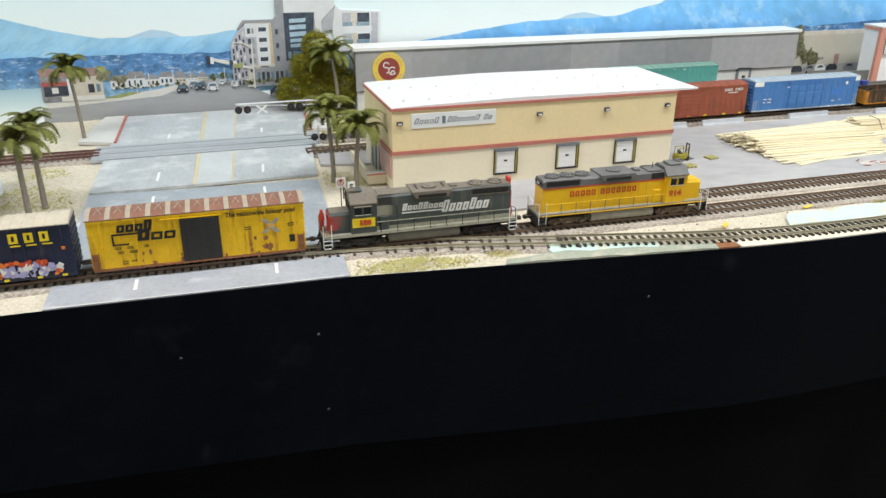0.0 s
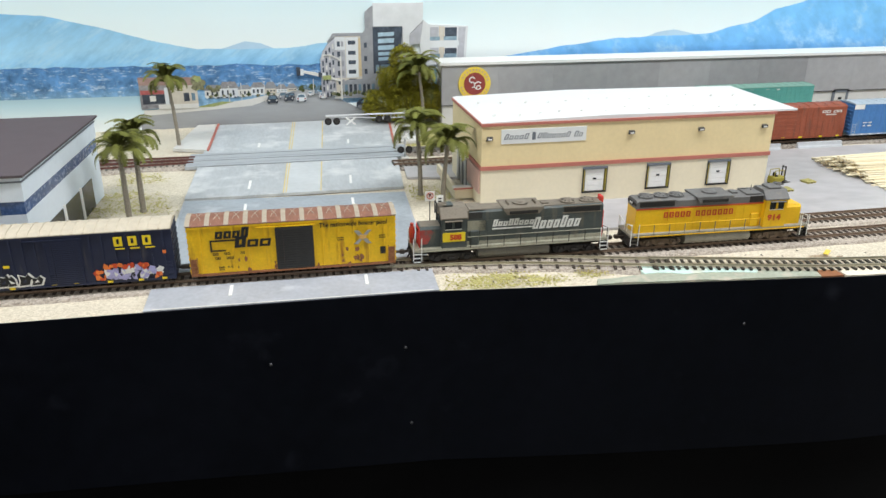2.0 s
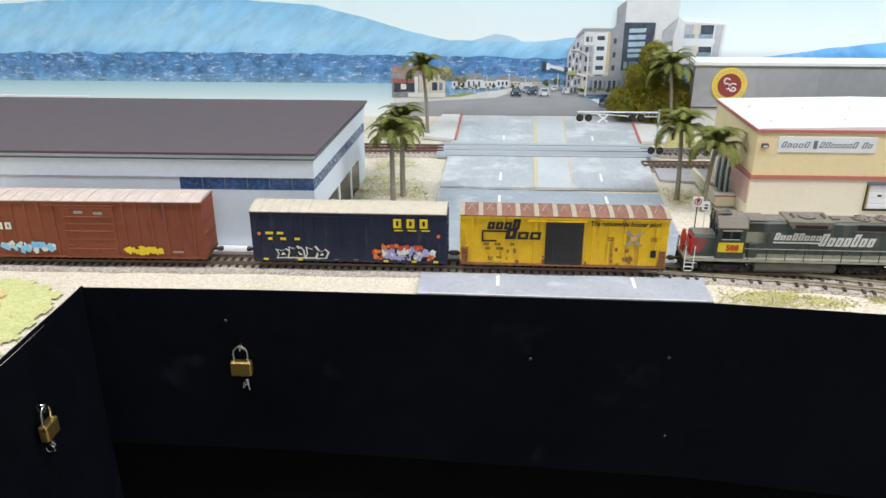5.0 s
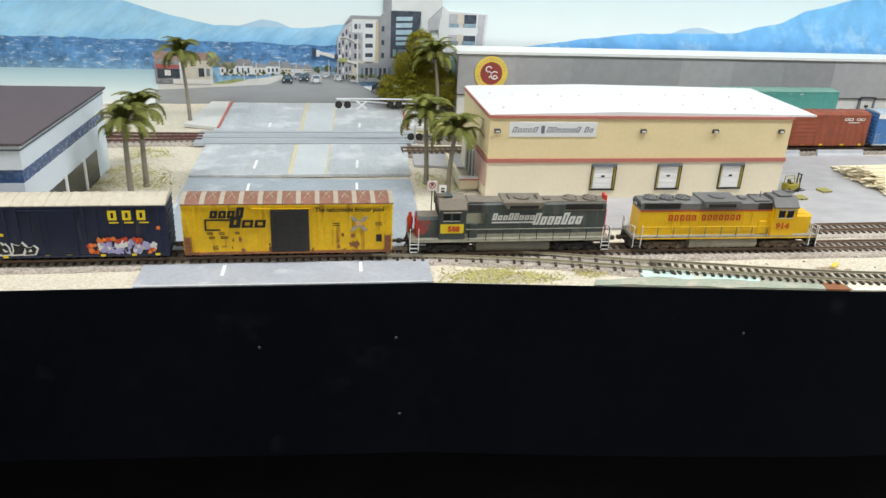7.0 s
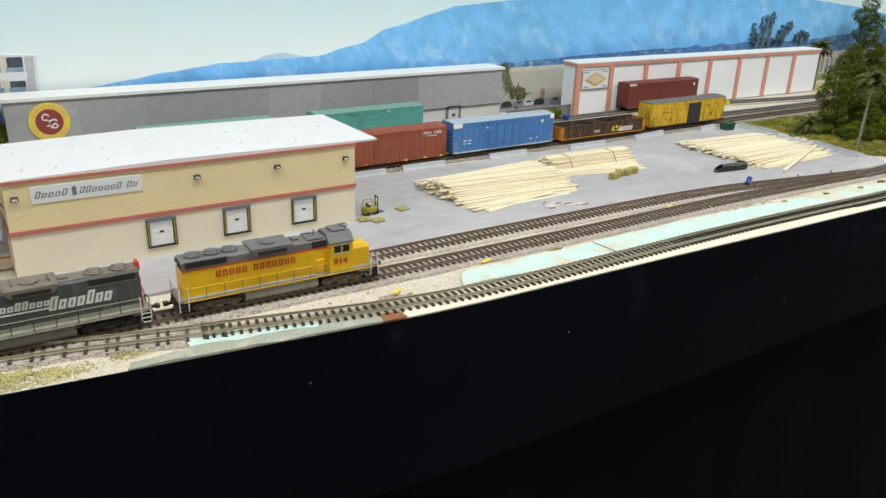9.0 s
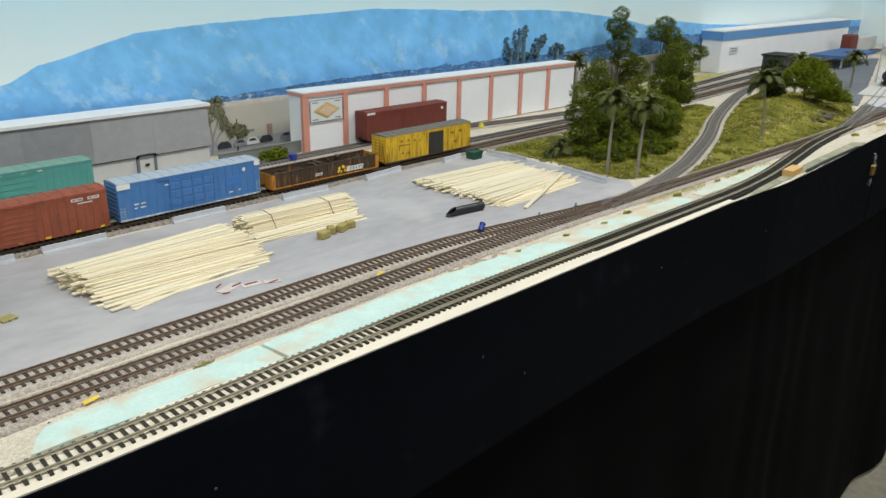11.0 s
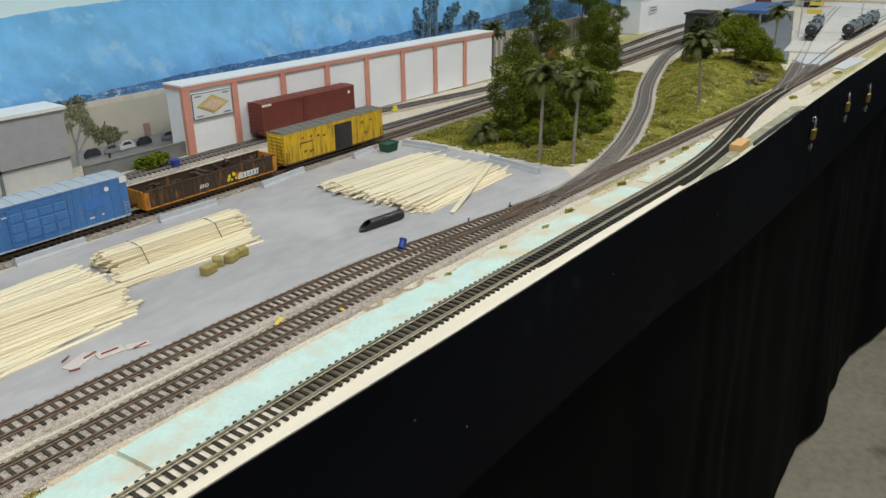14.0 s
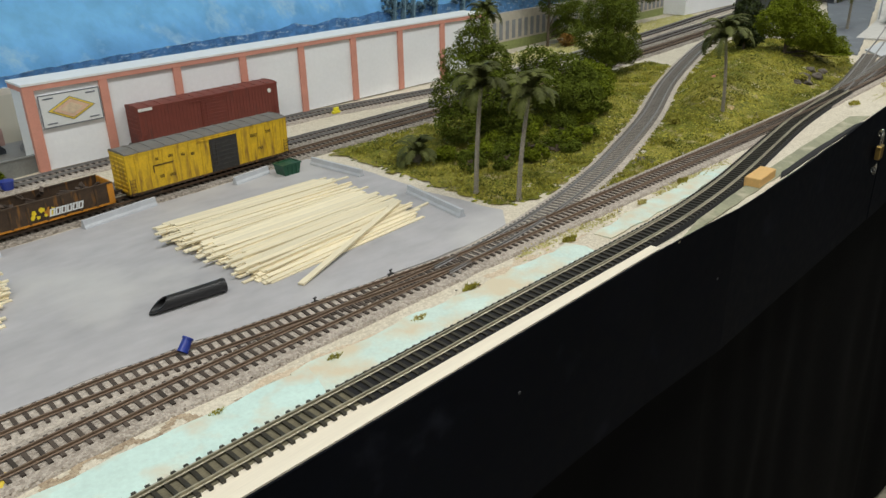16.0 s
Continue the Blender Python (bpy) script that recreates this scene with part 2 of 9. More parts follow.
GRASS = turf("grass_mat", (0.115, 0.125, 0.010), (0.31, 0.275, 0.045), (0.45, 0.37, 0.22), 0.0016)
PALE_GRASS = stones("pale_green_mat", (0.44, 0.46, 0.16), (0.62, 0.62, 0.30), 0.002, bump=0.5)
DRYGRASS = stones("dry_grass_mat", (0.42, 0.39, 0.13), (0.60, 0.55, 0.25), 0.002, bump=0.7)
BLADE = M("grass_blades", (0.31, 0.285, 0.035), 0.8, var=0.5, scale=14, bump=0, rnd=-0.22)
MOSS = M("green_moss_blades", (0.15, 0.165, 0.014), 0.8, var=0.5, scale=18, bump=0, rnd=-0.22)
BLADE2 = M("dry_blades", (0.50, 0.43, 0.15), 0.8, var=0.3, scale=60, bump=0)
FOAM = M("turquoise_foam", (0.58, 0.75, 0.69), 0.75, var=0.09, scale=40, bump=0.45, dirt=(0.64, 0.57, 0.43), amount=0.50, dscale=30)
FOAM_S = M("sandy_turquoise_foam", (0.60, 0.73, 0.66), 0.8, var=0.09, scale=40, bump=0.5, dirt=(0.66, 0.58, 0.42), amount=0.72, dscale=34)
# olive kept dark to hold the shade behind the fascia in its colour
FOAM_O = M("olive_foam", (0.30, 0.30, 0.20), 0.85, var=0.22, scale=30, bump=0.4, dirt=(0.50, 0.45, 0.33), amount=0.45, dscale=40)
FOAM_G = M("grey_green_foam", (0.36, 0.39, 0.31), 0.8, var=0.2, scale=35, bump=0.4, dirt=(0.56, 0.50, 0.41), amount=0.5, dscale=60)
BASSWOOD = M("bare_wood_strip", (0.82, 0.745, 0.60), 0.65, var=0.07, scale=30, bump=0.15, grain=(0.15, 3, 3))
BLOCKWOOD = M("pine_block", (0.72, 0.44, 0.16), 0.6, var=0.12, scale=40, grain=(0.3, 3, 3))
BED_OLIVE = M("olive_brown_bed", (0.17, 0.15, 0.095), 0.85, var=0.3, scale=60, bump=0.3)
CORK = M("black_roadbed", (0.012, 0.012, 0.013), 0.85, var=0.3, scale=90, bump=0.4)
# track
TIE_NEW = M("black_plastic_tie", (0.032, 0.029, 0.021), 0.5, var=0.25, scale=300, rnd=0.25)
TIE_OLD = M("weathered_tie", (0.068, 0.052, 0.041), 0.85, var=0.3, scale=300, rnd=0.35)
TIE_GREY = M("grey_tie", (0.20, 0.185, 0.165), 0.9, var=0.25, scale=300)
RAIL_NEW = M("nickel_rail", (0.46, 0.42, 0.31), 0.34, metal=0.45, var=0.1, scale=120)
RAIL_OLD = M("rusty_rail", (0.24, 0.17, 0.12), 0.5, metal=0.35, var=0.2, scale=200)
RAIL_GREY = M("grey_rail", (0.30, 0.29, 0.28), 0.5, metal=0.5, var=0.15, scale=200)
RAIL_RED = M("red_brown_rail", (0.17, 0.075, 0.06), 0.6, metal=0.2, var=0.2, scale=200)
# rolling stock
YEL_RB = M("boxcar_yellow", (0.86, 0.53, 0.008), 0.5, var=0.13, scale=70, bump=0.1, dirt=(0.30, 0.115, 0.018), amount=0.40, streak=True, dscale=120)
RUSTW = M("rusty_panel", (0.28, 0.115, 0.05), 0.85, var=0.3, scale=160, bump=0.2, dirt=(0.45, 0.24, 0.08), amount=0.3)
ROOF_GALV = M("dusty_roof_seam", (0.42, 0.36, 0.28), 0.8, var=0.18, scale=150)
ROOF_RUST = M("rusty_roof", (0.25, 0.12, 0.082), 0.85, var=0.25, scale=150, bump=0.2)
BLACK_DOOR = M("black_door", (0.035, 0.034, 0.033), 0.6, var=0.3, scale=200, bump=0.15, dirt=(0.12, 0.10, 0.08), amount=0.2)
NAVY = M("navy_paint", (0.017, 0.023, 0.055), 0.5, var=0.2, scale=80, bump=0.1, dirt=(0.07, 0.065, 0.075), amount=0.25, streak=True, dscale=160)
CREAM_ROOF = M("cream_roof", (0.56, 0.50, 0.395), 0.8, var=0.12, scale=110, bump=0.15)
RED_CAR = M("oxide_red_paint", (0.25, 0.066, 0.032), 0.7, var=0.16, scale=70, bump=0.1, dirt=(0.13, 0.05, 0.035), amount=0.25, streak=True, dscale=150)
RED_BN = M("faded_red_paint", (0.30, 0.078, 0.04), 0.6, var=0.24, scale=60, bump=0.12, dirt=(0.14, 0.06, 0.04), amount=0.42, streak=True, dscale=120)
MAROON = M("maroon_paint", (0.18, 0.042, 0.030), 0.6, var=0.2, scale=60, bump=0.1, dirt=(0.085, 0.035, 0.03), amount=0.38, streak=True, dscale=120)
BLUE_CAR = M("mid_blue_paint", (0.065, 0.20, 0.48), 0.5, var=0.16, scale=60, bump=0.08, dirt=(0.17, 0.25, 0.36), amount=0.30, streak=True, dscale=120)
BLUE_D2 = M("fresh_blue_paint", (0.06, 0.20, 0.56), 0.5, var=0.08, scale=80)
BLUE_ROOF = M("pale_blue_roof", (0.42, 0.49, 0.56), 0.6, var=0.1, scale=80)
TEAL_CAR = M("teal_paint", (0.105, 0.37, 0.325), 0.6, var=0.12, scale=60, bump=0.08, dirt=(0.22, 0.33, 0.27), amount=0.25, streak=True, dscale=120)
TEAL_ROOF = M("dusty_teal_roof", (0.20, 0.36, 0.30), 0.8, var=0.15, scale=80)
GOND = M("rusty_gondola", (0.060, 0.036, 0.020), 0.8, var=0.35, scale=120, bump=0.2, dirt=(0.33, 0.14, 0.02), amount=0.32, streak=True, dscale=170)
GOND_O = M("orange_gondola", (0.55, 0.22, 0.018), 0.65, var=0.2, scale=120, dirt=(0.15, 0.06, 0.02), amount=0.3, streak=True, dscale=170)
SCRAP = M("scrap_metal", (0.085, 0.06, 0.045), 0.8, metal=0.2, var=0.4, scale=120, bump=0.3)
YEL_OLD = M("weathered_yellow", (0.66, 0.42, 0.016), 0.6, var=0.2, scale=80, bump=0.1, dirt=(0.20, 0.10, 0.022), amount=0.46, streak=True, dscale=170)
GREY_ROOF = M("grey_dirty_roof", (0.17, 0.155, 0.135), 0.85, var=0.22, scale=120)
BLACKM = M("black_underframe", (0.022, 0.019, 0.017), 0.75, var=0.3, scale=200, bump=0.1, dirt=(0.10, 0.08, 0.06), amount=0.25)
WHEELM = M("wheel_steel", (0.07, 0.055, 0.045), 0.5, metal=0.5, var=0.2, scale=250)
UP_YEL = M("loco_yellow", (0.82, 0.49, 0.008), 0.42, var=0.07, scale=60, bump=0.06, dirt=(0.50, 0.28, 0.02), amount=0.12, streak=True, dscale=160)
UP_GREY = M("loco_grey", (0.155, 0.152, 0.148), 0.6, var=0.14, scale=80, bump=0.08, dirt=(0.24, 0.21, 0.17), amount=0.25)
UP_SILL = M("loco_sill_grey", (0.30, 0.285, 0.24), 0.6, var=0.14, scale=90, dirt=(0.2, 0.16, 0.1), amount=0.25)
UP_RED = M("loco_red", (0.55, 0.07, 0.02), 0.5, var=0.06, scale=90)
SP_GREY = M("loco_dark_grey", (0.062, 0.075, 0.072), 0.55, var=0.2, scale=70, bump=0.08, dirt=(0.155, 0.135, 0.10), amount=0.34, streak=True, dscale=140)
SP_DUST = M("loco_dusty_grey", (0.20, 0.172, 0.135), 0.8, var=0.18, scale=90, bump=0.1, dirt=(0.09, 0.085, 0.075), amount=0.3)
SP_RED = M("loco_scarlet", (0.62, 0.045, 0.03), 0.5, var=0.1, scale=90, dirt=(0.2, 0.06, 0.05), amount=0.2)
SP_FADE = M("faded_scarlet", (0.36, 0.055, 0.045), 0.7, var=0.25, scale=90, dirt=(0.15, 0.11, 0.09), amount=0.5, dscale=150)
SP_TAN = M("loco_sill_tan", (0.32, 0.31, 0.24), 0.75, var=0.2, scale=110, dirt=(0.18, 0.15, 0.1), amount=0.3)
GRILLE = M("dark_grille", (0.020, 0.018, 0.017), 0.6, var=0.3, scale=250)
WHITE = M("white_paint", (0.82, 0.82, 0.80), 0.55, var=0.05, scale=60, bump=0.05)
WHITE_D = M("white_decal", (0.74, 0.74, 0.71), 0.6, var=0.08, scale=150)
BLACK_D = M("black_decal", (0.012, 0.012, 0.012), 0.6, var=0.1, scale=150)
YEL_D = M("yellow_decal", (0.82, 0.62, 0.02), 0.5, var=0.06, scale=150)
BLUE_D = M("blue_decal", (0.25, 0.58, 0.86), 0.5, var=0.12, scale=150)
ORANGE_D = M("orange_decal", (0.75, 0.20, 0.04), 0.5, var=0.2, scale=150)
PINK_ROOF = M("pale_dusty_roof", (0.58, 0.49, 0.43), 0.75, var=0.16, scale=90, dirt=(0.66, 0.60, 0.55), amount=0.35, dscale=120)
LILAC_D = M("lilac_decal", (0.40, 0.38, 0.62), 0.5, var=0.25, scale=250)
GREY_D = M("grey_decal", (0.35, 0.34, 0.30), 0.6, var=0.12, scale=150)
TANK_BLK = M("tank_black", (0.025, 0.027, 0.03), 0.38, var=0.2, scale=60)
TANK_GRY = M("tank_blue_grey", (0.13, 0.155, 0.18), 0.35, var=0.14, scale=60)
# buildings
TAN_WALL = M("tan_stucco", (0.80, 0.655, 0.375), 0.75, var=0.05, scale=24, bump=0.12, dirt=(0.72, 0.57, 0.32), amount=0.18)
CREAM_WALL = M("cream_stucco", (0.80, 0.72, 0.54), 0.75, var=0.045, scale=24, bump=0.12)
BRICK_RED = M("brick_red_band", (0.48, 0.165, 0.125), 0.7, var=0.12, scale=70)
ROOF_WHITE = M("white_roof", (0.75, 0.755, 0.765), 0.6, var=0.03, scale=30, dirt=(0.74, 0.75, 0.78), amount=0.12, dscale=45)
PALE_BLUE = M("pale_blue_siding", (0.70, 0.77, 0.84), 0.7, var=0.04, scale=18, bump=0.08)
DARK_ROOF = M("plum_brown_roof", (0.098, 0.078, 0.088), 0.8, var=0.07, scale=50, bump=0.2)
BLUE_WIN = M("blue_window_strip", (0.055, 0.105, 0.24), 0.25, var=0.35, scale=28, bump=0.0)
DARK_GLASS = glass_dark("dark_glass")
GREY_WH = M("grey_tilt_up_wall", (0.32, 0.32, 0.33), 0.8, var=0.10, scale=10, bump=0.12, dirt=(0.35, 0.35, 0.35), amount=0.3, rnd=0.17)
LIGHT_WH = M("light_grey_wall", (0.58, 0.58, 0.565), 0.8, var=0.06, scale=12)
WHITE_WALL = M("white_stucco", (0.87, 0.885, 0.90), 0.75, var=0.04, scale=20, bump=0.08)
PINK = M("salmon_pilaster", (0.66, 0.30, 0.225), 0.7, var=0.08, scale=60)
BLUE_BAND = M("blue_cornice", (0.12, 0.30, 0.60), 0.6, var=0.06, scale=30)
CANOPY = M("dull_blue_canopy", (0.055, 0.13, 0.31), 0.6, var=0.12, scale=30)
SIGN_W = M("sign_white", (0.74, 0.76, 0.76), 0.55, var=0.05, scale=60)
SIGN_Y = M("sign_yellow", (0.80, 0.60, 0.08), 0.5, var=0.06, scale=60)
SIGN_M = M("sign_maroon", (0.28, 0.05, 0.045), 0.5, var=0.08, scale=60)
SIGN_T = M("sign_tan", (0.60, 0.43, 0.27), 0.5, var=0.08, scale=60)
SIGN_S = M("diamond_pale_salmon", (0.74, 0.50, 0.36), 0.5, var=0.15, scale=120)
SIGN_T2 = M("diamond_cream", (0.70, 0.56, 0.40), 0.5, var=0.2, scale=160)
SLATE = M("slate_ink", (0.15, 0.17, 0.20), 0.6, var=0.1, scale=60)
GUARD_Y = M("dock_yellow", (0.40, 0.33, 0.06), 0.6, var=0.2, scale=150)
# small things
LUMBER = M("raw_lumber", (0.85, 0.755, 0.54), 0.6, var=0.11, scale=60, bump=0.1, grain=(0.1, 4, 4), rnd=0.09)
HAY = M("straw_block", (0.38, 0.31, 0.10), 0.9, var=0.3, scale=220, bump=0.5)
PIPE = M("black_pipe", (0.015, 0.015, 0.016), 0.4, var=0.2, scale=150)
CUP = M("blue_plastic", (0.02, 0.045, 0.30), 0.35, var=0.1, scale=150)
GREEN_P = M("dark_green_plastic", (0.012, 0.075, 0.04), 0.45, var=0.15, scale=150)
BARRIER = M("barrier_concrete", (0.50, 0.52, 0.55), 0.8, var=0.1, scale=90, bump=0.2)
FORK = M("forklift_yellow", (0.34, 0.29, 0.03), 0.55, var=0.2, scale=200, dirt=(0.1, 0.08, 0.03), amount=0.25)
PALLETM = M("pallet_olive", (0.40, 0.36, 0.13), 0.8, var=0.2, scale=200)
TRUNK = M("palm_trunk", (0.27, 0.24, 0.19), 0.9, var=0.3, scale=400, bump=0.6, grain=(1, 1, 3))
FROND = M("palm_frond", (0.155, 0.165, 0.038), 0.6, spec=0.2, var=0.3, scale=150, bump=0.1, rnd=0.3)
FROND_D = M("dark_palm_frond", (0.085, 0.095, 0.026), 0.65, spec=0.2, var=0.3, scale=150, bump=0.1, rnd=0.35)
BARK = M("bark", (0.10, 0.075, 0.05), 0.9, var=0.3, scale=200, bump=0.6)
LEAF_O = M("olive_leaves", (0.27, 0.25, 0.030), 0.8, spec=0.05, var=0.35, scale=60, bump=0, rnd=-0.2)
LEAF_G = M("green_leaves", (0.104, 0.132, 0.016), 0.7, spec=0.06, var=0.45, scale=40, bump=0, rnd=-0.3)
LEAF_B = M("bright_leaves", (0.145, 0.178, 0.012), 0.7, spec=0.06, var=0.45, scale=40, bump=0, rnd=-0.3)
BRONZE = M("rusty_leaves", (0.24, 0.13, 0.03), 0.75, spec=0.1, var=0.4, scale=60, bump=0, rnd=-0.35)
TOY_P = M("pinkish_rock", (0.55, 0.24, 0.16), 0.85, var=0.2, scale=90, bump=0.4)
GREY_BOARD = M("dark_grey_board", (0.21, 0.215, 0.20), 0.85, var=0.18, scale=40, bump=0.2)
SHED = M("dark_green_grey_siding", (0.045, 0.052, 0.05), 0.7, var=0.2, scale=60, bump=0.2)
LEAF_D = M("dark_leaves", (0.05, 0.066, 0.022), 0.7, spec=0.1, var=0.4, scale=90, bump=0)
SILVER = M("silver_paint", (0.60, 0.61, 0.62), 0.45, metal=0.3, var=0.08, scale=200)
ROCK = M("brown_rock", (0.13, 0.11, 0.09), 0.9, var=0.4, scale=130, bump=0.7)
ROCK_T = M("tan_rock", (0.60, 0.44, 0.22), 0.9, var=0.3, scale=90, bump=0.7)
SOIL = M("dark_scraps", (0.05, 0.04, 0.03), 0.9, var=0.4, scale=200)
TOY_R = M("figurine_red", (0.5, 0.06, 0.03), 0.5, var=0.1, scale=200)
YEL_FLAG = M("yellow_plastic", (0.75, 0.66, 0.02), 0.5, var=0.1, scale=150)

# ---- building helpers ----
def part(name, bm, material, parent=None, label="", smooth=False):
    """Links a bmesh as one mesh object, under a thing or a part."""
    me = bpy.data.meshes.new(name)
    bmesh.ops.recalc_face_normals(bm, faces=bm.faces)
    bm.to_mesh(me)
    bm.free()
    if smooth:
        for p in me.polygons:
            p.use_smooth = True
    me.materials.append(material)
    ob = new(name, me)
    if parent:
        ob.parent = parent
    if label:
        ob["label"] = label
    return ob


def raw(name, verts, faces, material, parent=None, label=""):
    me = bpy.data.meshes.new(name)
    me.from_pydata(verts, [], faces)
    me.materials.append(material)
    ob = new(name, me)
    if parent:
        ob.parent = parent
    if label:
        ob["label"] = label
    return ob


def again(ob, m, parent=None):
    """Another piece on the same mesh."""
    o = new(ob.name.split(".")[0], ob.data)
    o.parent = parent or ob.parent
    o.matrix_basis = m
    return o


def thing(name, m, label, category, group="", kind=""):
    ob = new(name)
    ob.empty_display_size = 0.01
    ob.matrix_basis = m
    return tagged(ob, label, category, group, kind)


def box(bm, x0, x1, y0, y1, z0, z1, bevel=0.0, m=None):
    r = bmesh.ops.create_cube(bm, size=1)
    vs = r["verts"]
    for v in vs:
        v.co = Vector(((x0 + x1) / 2 + v.co.x * (x1 - x0), (y0 + y1) / 2 + v.co.y * (y1 - y0), (z0 + z1) / 2 + v.co.z * (z1 - z0)))
        if m:
            v.co = m @ v.co
    if bevel:
        es = {e for v in vs for e in v.link_edges}
        bmesh.ops.bevel(bm, geom=list(es), offset=bevel, segments=1, affect="EDGES")
    return bm


def boxes(*rows, bevel=0.0):
    bm = bmesh.new()
    for r in rows:
        box(bm, *r, bevel=bevel)
    return bm


def rod(bm, a, b, r, n=8, r2=None):
    a, b = Vector(a), Vector(b)
    d = b - a
    q = Vector((0, 0, 1)).rotation_difference(d).to_matrix().to_4x4()
    m = Matrix.Translation((a + b) / 2) @ q
    bmesh.ops.create_cone(bm, cap_ends=True, segments=n, radius1=r, radius2=r if r2 is None else r2, depth=d.length, matrix=m)
    return bm


def rods(rows, r, n=6):
    bm = bmesh.new()
    for a, b in rows:
        rod(bm, a, b, r, n)
    return bm


def prism(bm, poly, y0, y1, axis="y"):
    """A polygon (u, v) drawn out along an axis. y: u is x, v is z; x: u is y, v is z; z: u is x, v is y."""
    def at(u, v, w):
        return {"y": (u, w, v), "x": (w, u, v), "z": (u, v, w)}[axis]
    a = [bm.verts.new(at(u, v, y0)) for u, v in poly]
    b = [bm.verts.new(at(u, v, y1)) for u, v in poly]
    bm.faces.new(a)
    bm.faces.new(b[::-1])
    n = len(poly)
    for i in range(n):
        bm.faces.new((a[i], b[i], b[(i + 1) % n], a[(i + 1) % n]))
    return bm


def lerp_line(pts, x):
    if x <= pts[0][0]:
        return pts[0][1]
    for (xa, ya), (xb, yb) in zip(pts, pts[1:]):
        if x <= xb:
            return ya + (yb - ya) * (x - xa) / (xb - xa)
    return pts[-1][1]


def smooth_line(pts, step):
    """Evenly spaced points on a smooth curve through the given ones, each with its direction."""
    p = [Vector((*q, 0)) for q in pts]
    p = [2 * p[0] - p[1]] + p + [2 * p[-1] - p[-2]]
    dense = []
    for i in range(1, len(p) - 2):
        for k in range(40):
            t = k / 40
            a, b, c, d = p[i - 1], p[i], p[i + 1], p[i + 2]
            dense.append(0.5 * ((2 * b) + (c - a) * t + (2 * a - 5 * b + 4 * c - d) * t * t + (3 * b - a - 3 * c + d) * t ** 3))
    dense.append(p[-2])
    out, left = [], 0.0
    for a, b in zip(dense, dense[1:]):
        d = (b - a).length
        while left <= d and d > 0:
            out.append((a + (b - a) * (left / d), (b - a).normalized()))
            left += step
        left -= d
    return out


FRONT = [(-0.487, 0.764), (-0.33, 0.765), (-0.19, 0.762), (0.068, 0.755), (0.21, 0.7385), (0.313, 0.7265), (0.40, 0.7165), (0.47, 0.708), (0.546, 0.7035), (0.8, 0.697),
         (1.0, 0.690), (1.2, 0.685), (1.5, 0.677), (1.65, 0.668), (2.1, 0.674), (2.45, 0.677), (2.82, 0.673), (4.6, 0.67)]
BACK_Y = 1.450
FLOOR_Z = -1.05


def front(x):
    return lerp_line(FRONT, x) - 0.003


BRANCH_LINE = [(1.34, 0.793), (1.54, 0.811), (1.72, 0.853), (1.92, 0.917), (2.15, 1.005), (2.42, 1.090), (2.62, 1.140), (3.3, 1.215)]
MAIN_LINE = [(-2, 0.82), (0.5, 0.809), (1.45, 0.791), (1.97, 0.762), (2.25, 0.752), (4.5, 0.77)]


def bumpf(x, y, cx, cy, rx, ry):
    d = math.hypot((x - cx) / rx, (y - cy) / ry)
    return 0.5 + 0.5 * math.cos(math.pi * d) if d < 1 else 0.0


def ground_z(x, y):
    """Height of the scenery: flat, with two grassy mounds beside the branch line."""
    away = min(abs(y - lerp_line(BRANCH_LINE, x)), abs(y - lerp_line(MAIN_LINE, x)))
    keep = min(1.0, max(0.0, (away - 0.020) / 0.045))
    keep = keep * keep * (3 - 2 * keep)
    z = 0.042 * bumpf(x, y, 2.28, 0.915, 0.46, 0.14) + 0.012 * bumpf(x, y, 2.02, 0.855, 0.22, 0.085) + 0.018 * bumpf(x, y, 1.84, 1.03, 0.30, 0.12)
    z *= keep
    z += 0.0012 * noise.noise(Vector((x * 18, y * 18, 0))) + 0.0006 * noise.noise(Vector((x * 60, y * 60, 3)))
    return z - 0.0022


# ---- room ----
bm = boxes((-3.2, 6.4, -3.2, 2.2, FLOOR_Z - 0.1, FLOOR_Z))
tagged(part("floor", bm, CONCRETE), "grey brown stained concrete room floor", "floor", kind="structure")
bm = boxes((-3.2, 6.4, -3.2, 2.2, 1.5, 1.6))
tagged(part("ceiling", bm, CEIL), "plain off-white room ceiling", "ceiling", kind="structure")
for nm, r in (("wall_south", (-3.2, 6.4, -3.3, -3.2, FLOOR_Z, 1.5)), ("wall_north", (-3.2, 6.4, 2.1, 2.2, FLOOR_Z, 1.5)),
              ("wall_west", (-3.3, -3.2, -3.2, 2.2, FLOOR_Z, 1.5)), ("wall_east", (6.4, 6.5, -3.2, 2.2, FLOOR_Z, 1.5))):
    tagged(part(nm, boxes(r), WALLP), "plain painted room wall", "wall", kind="structure")
for lx, ly in LAMPS:
    t = thing("ceiling_light", pose(lx, ly, 1.5), "long white ceiling light panel", "ceiling light", "ceiling lights")
    part("frame", boxes((-0.62, 0.62, -0.17, -0.152, -0.05, 0), (-0.62, 0.62, 0.152, 0.17, -0.05, 0), (-0.62, -0.602, -0.152, 0.152, -0.05, 0), (0.602, 0.62, -0.152, 0.152, -0.05, 0)), LAMPGLOW, t)

# ---- benchwork, fascia and curtain ----
xs = [-0.487 + i * (4.6 + 0.487) / 400 for i in range(401)]


def column_sheet(rows):
    """A surface from rows of points of equal length."""
    verts = [p for r in rows for p in r]
    n = len(rows[0])
    faces = [(i * n + j, (i + 1) * n + j, (i + 1) * n + j + 1, i * n + j + 1) for i in range(len(rows) - 1) for j in range(n - 1)]
    return verts, faces


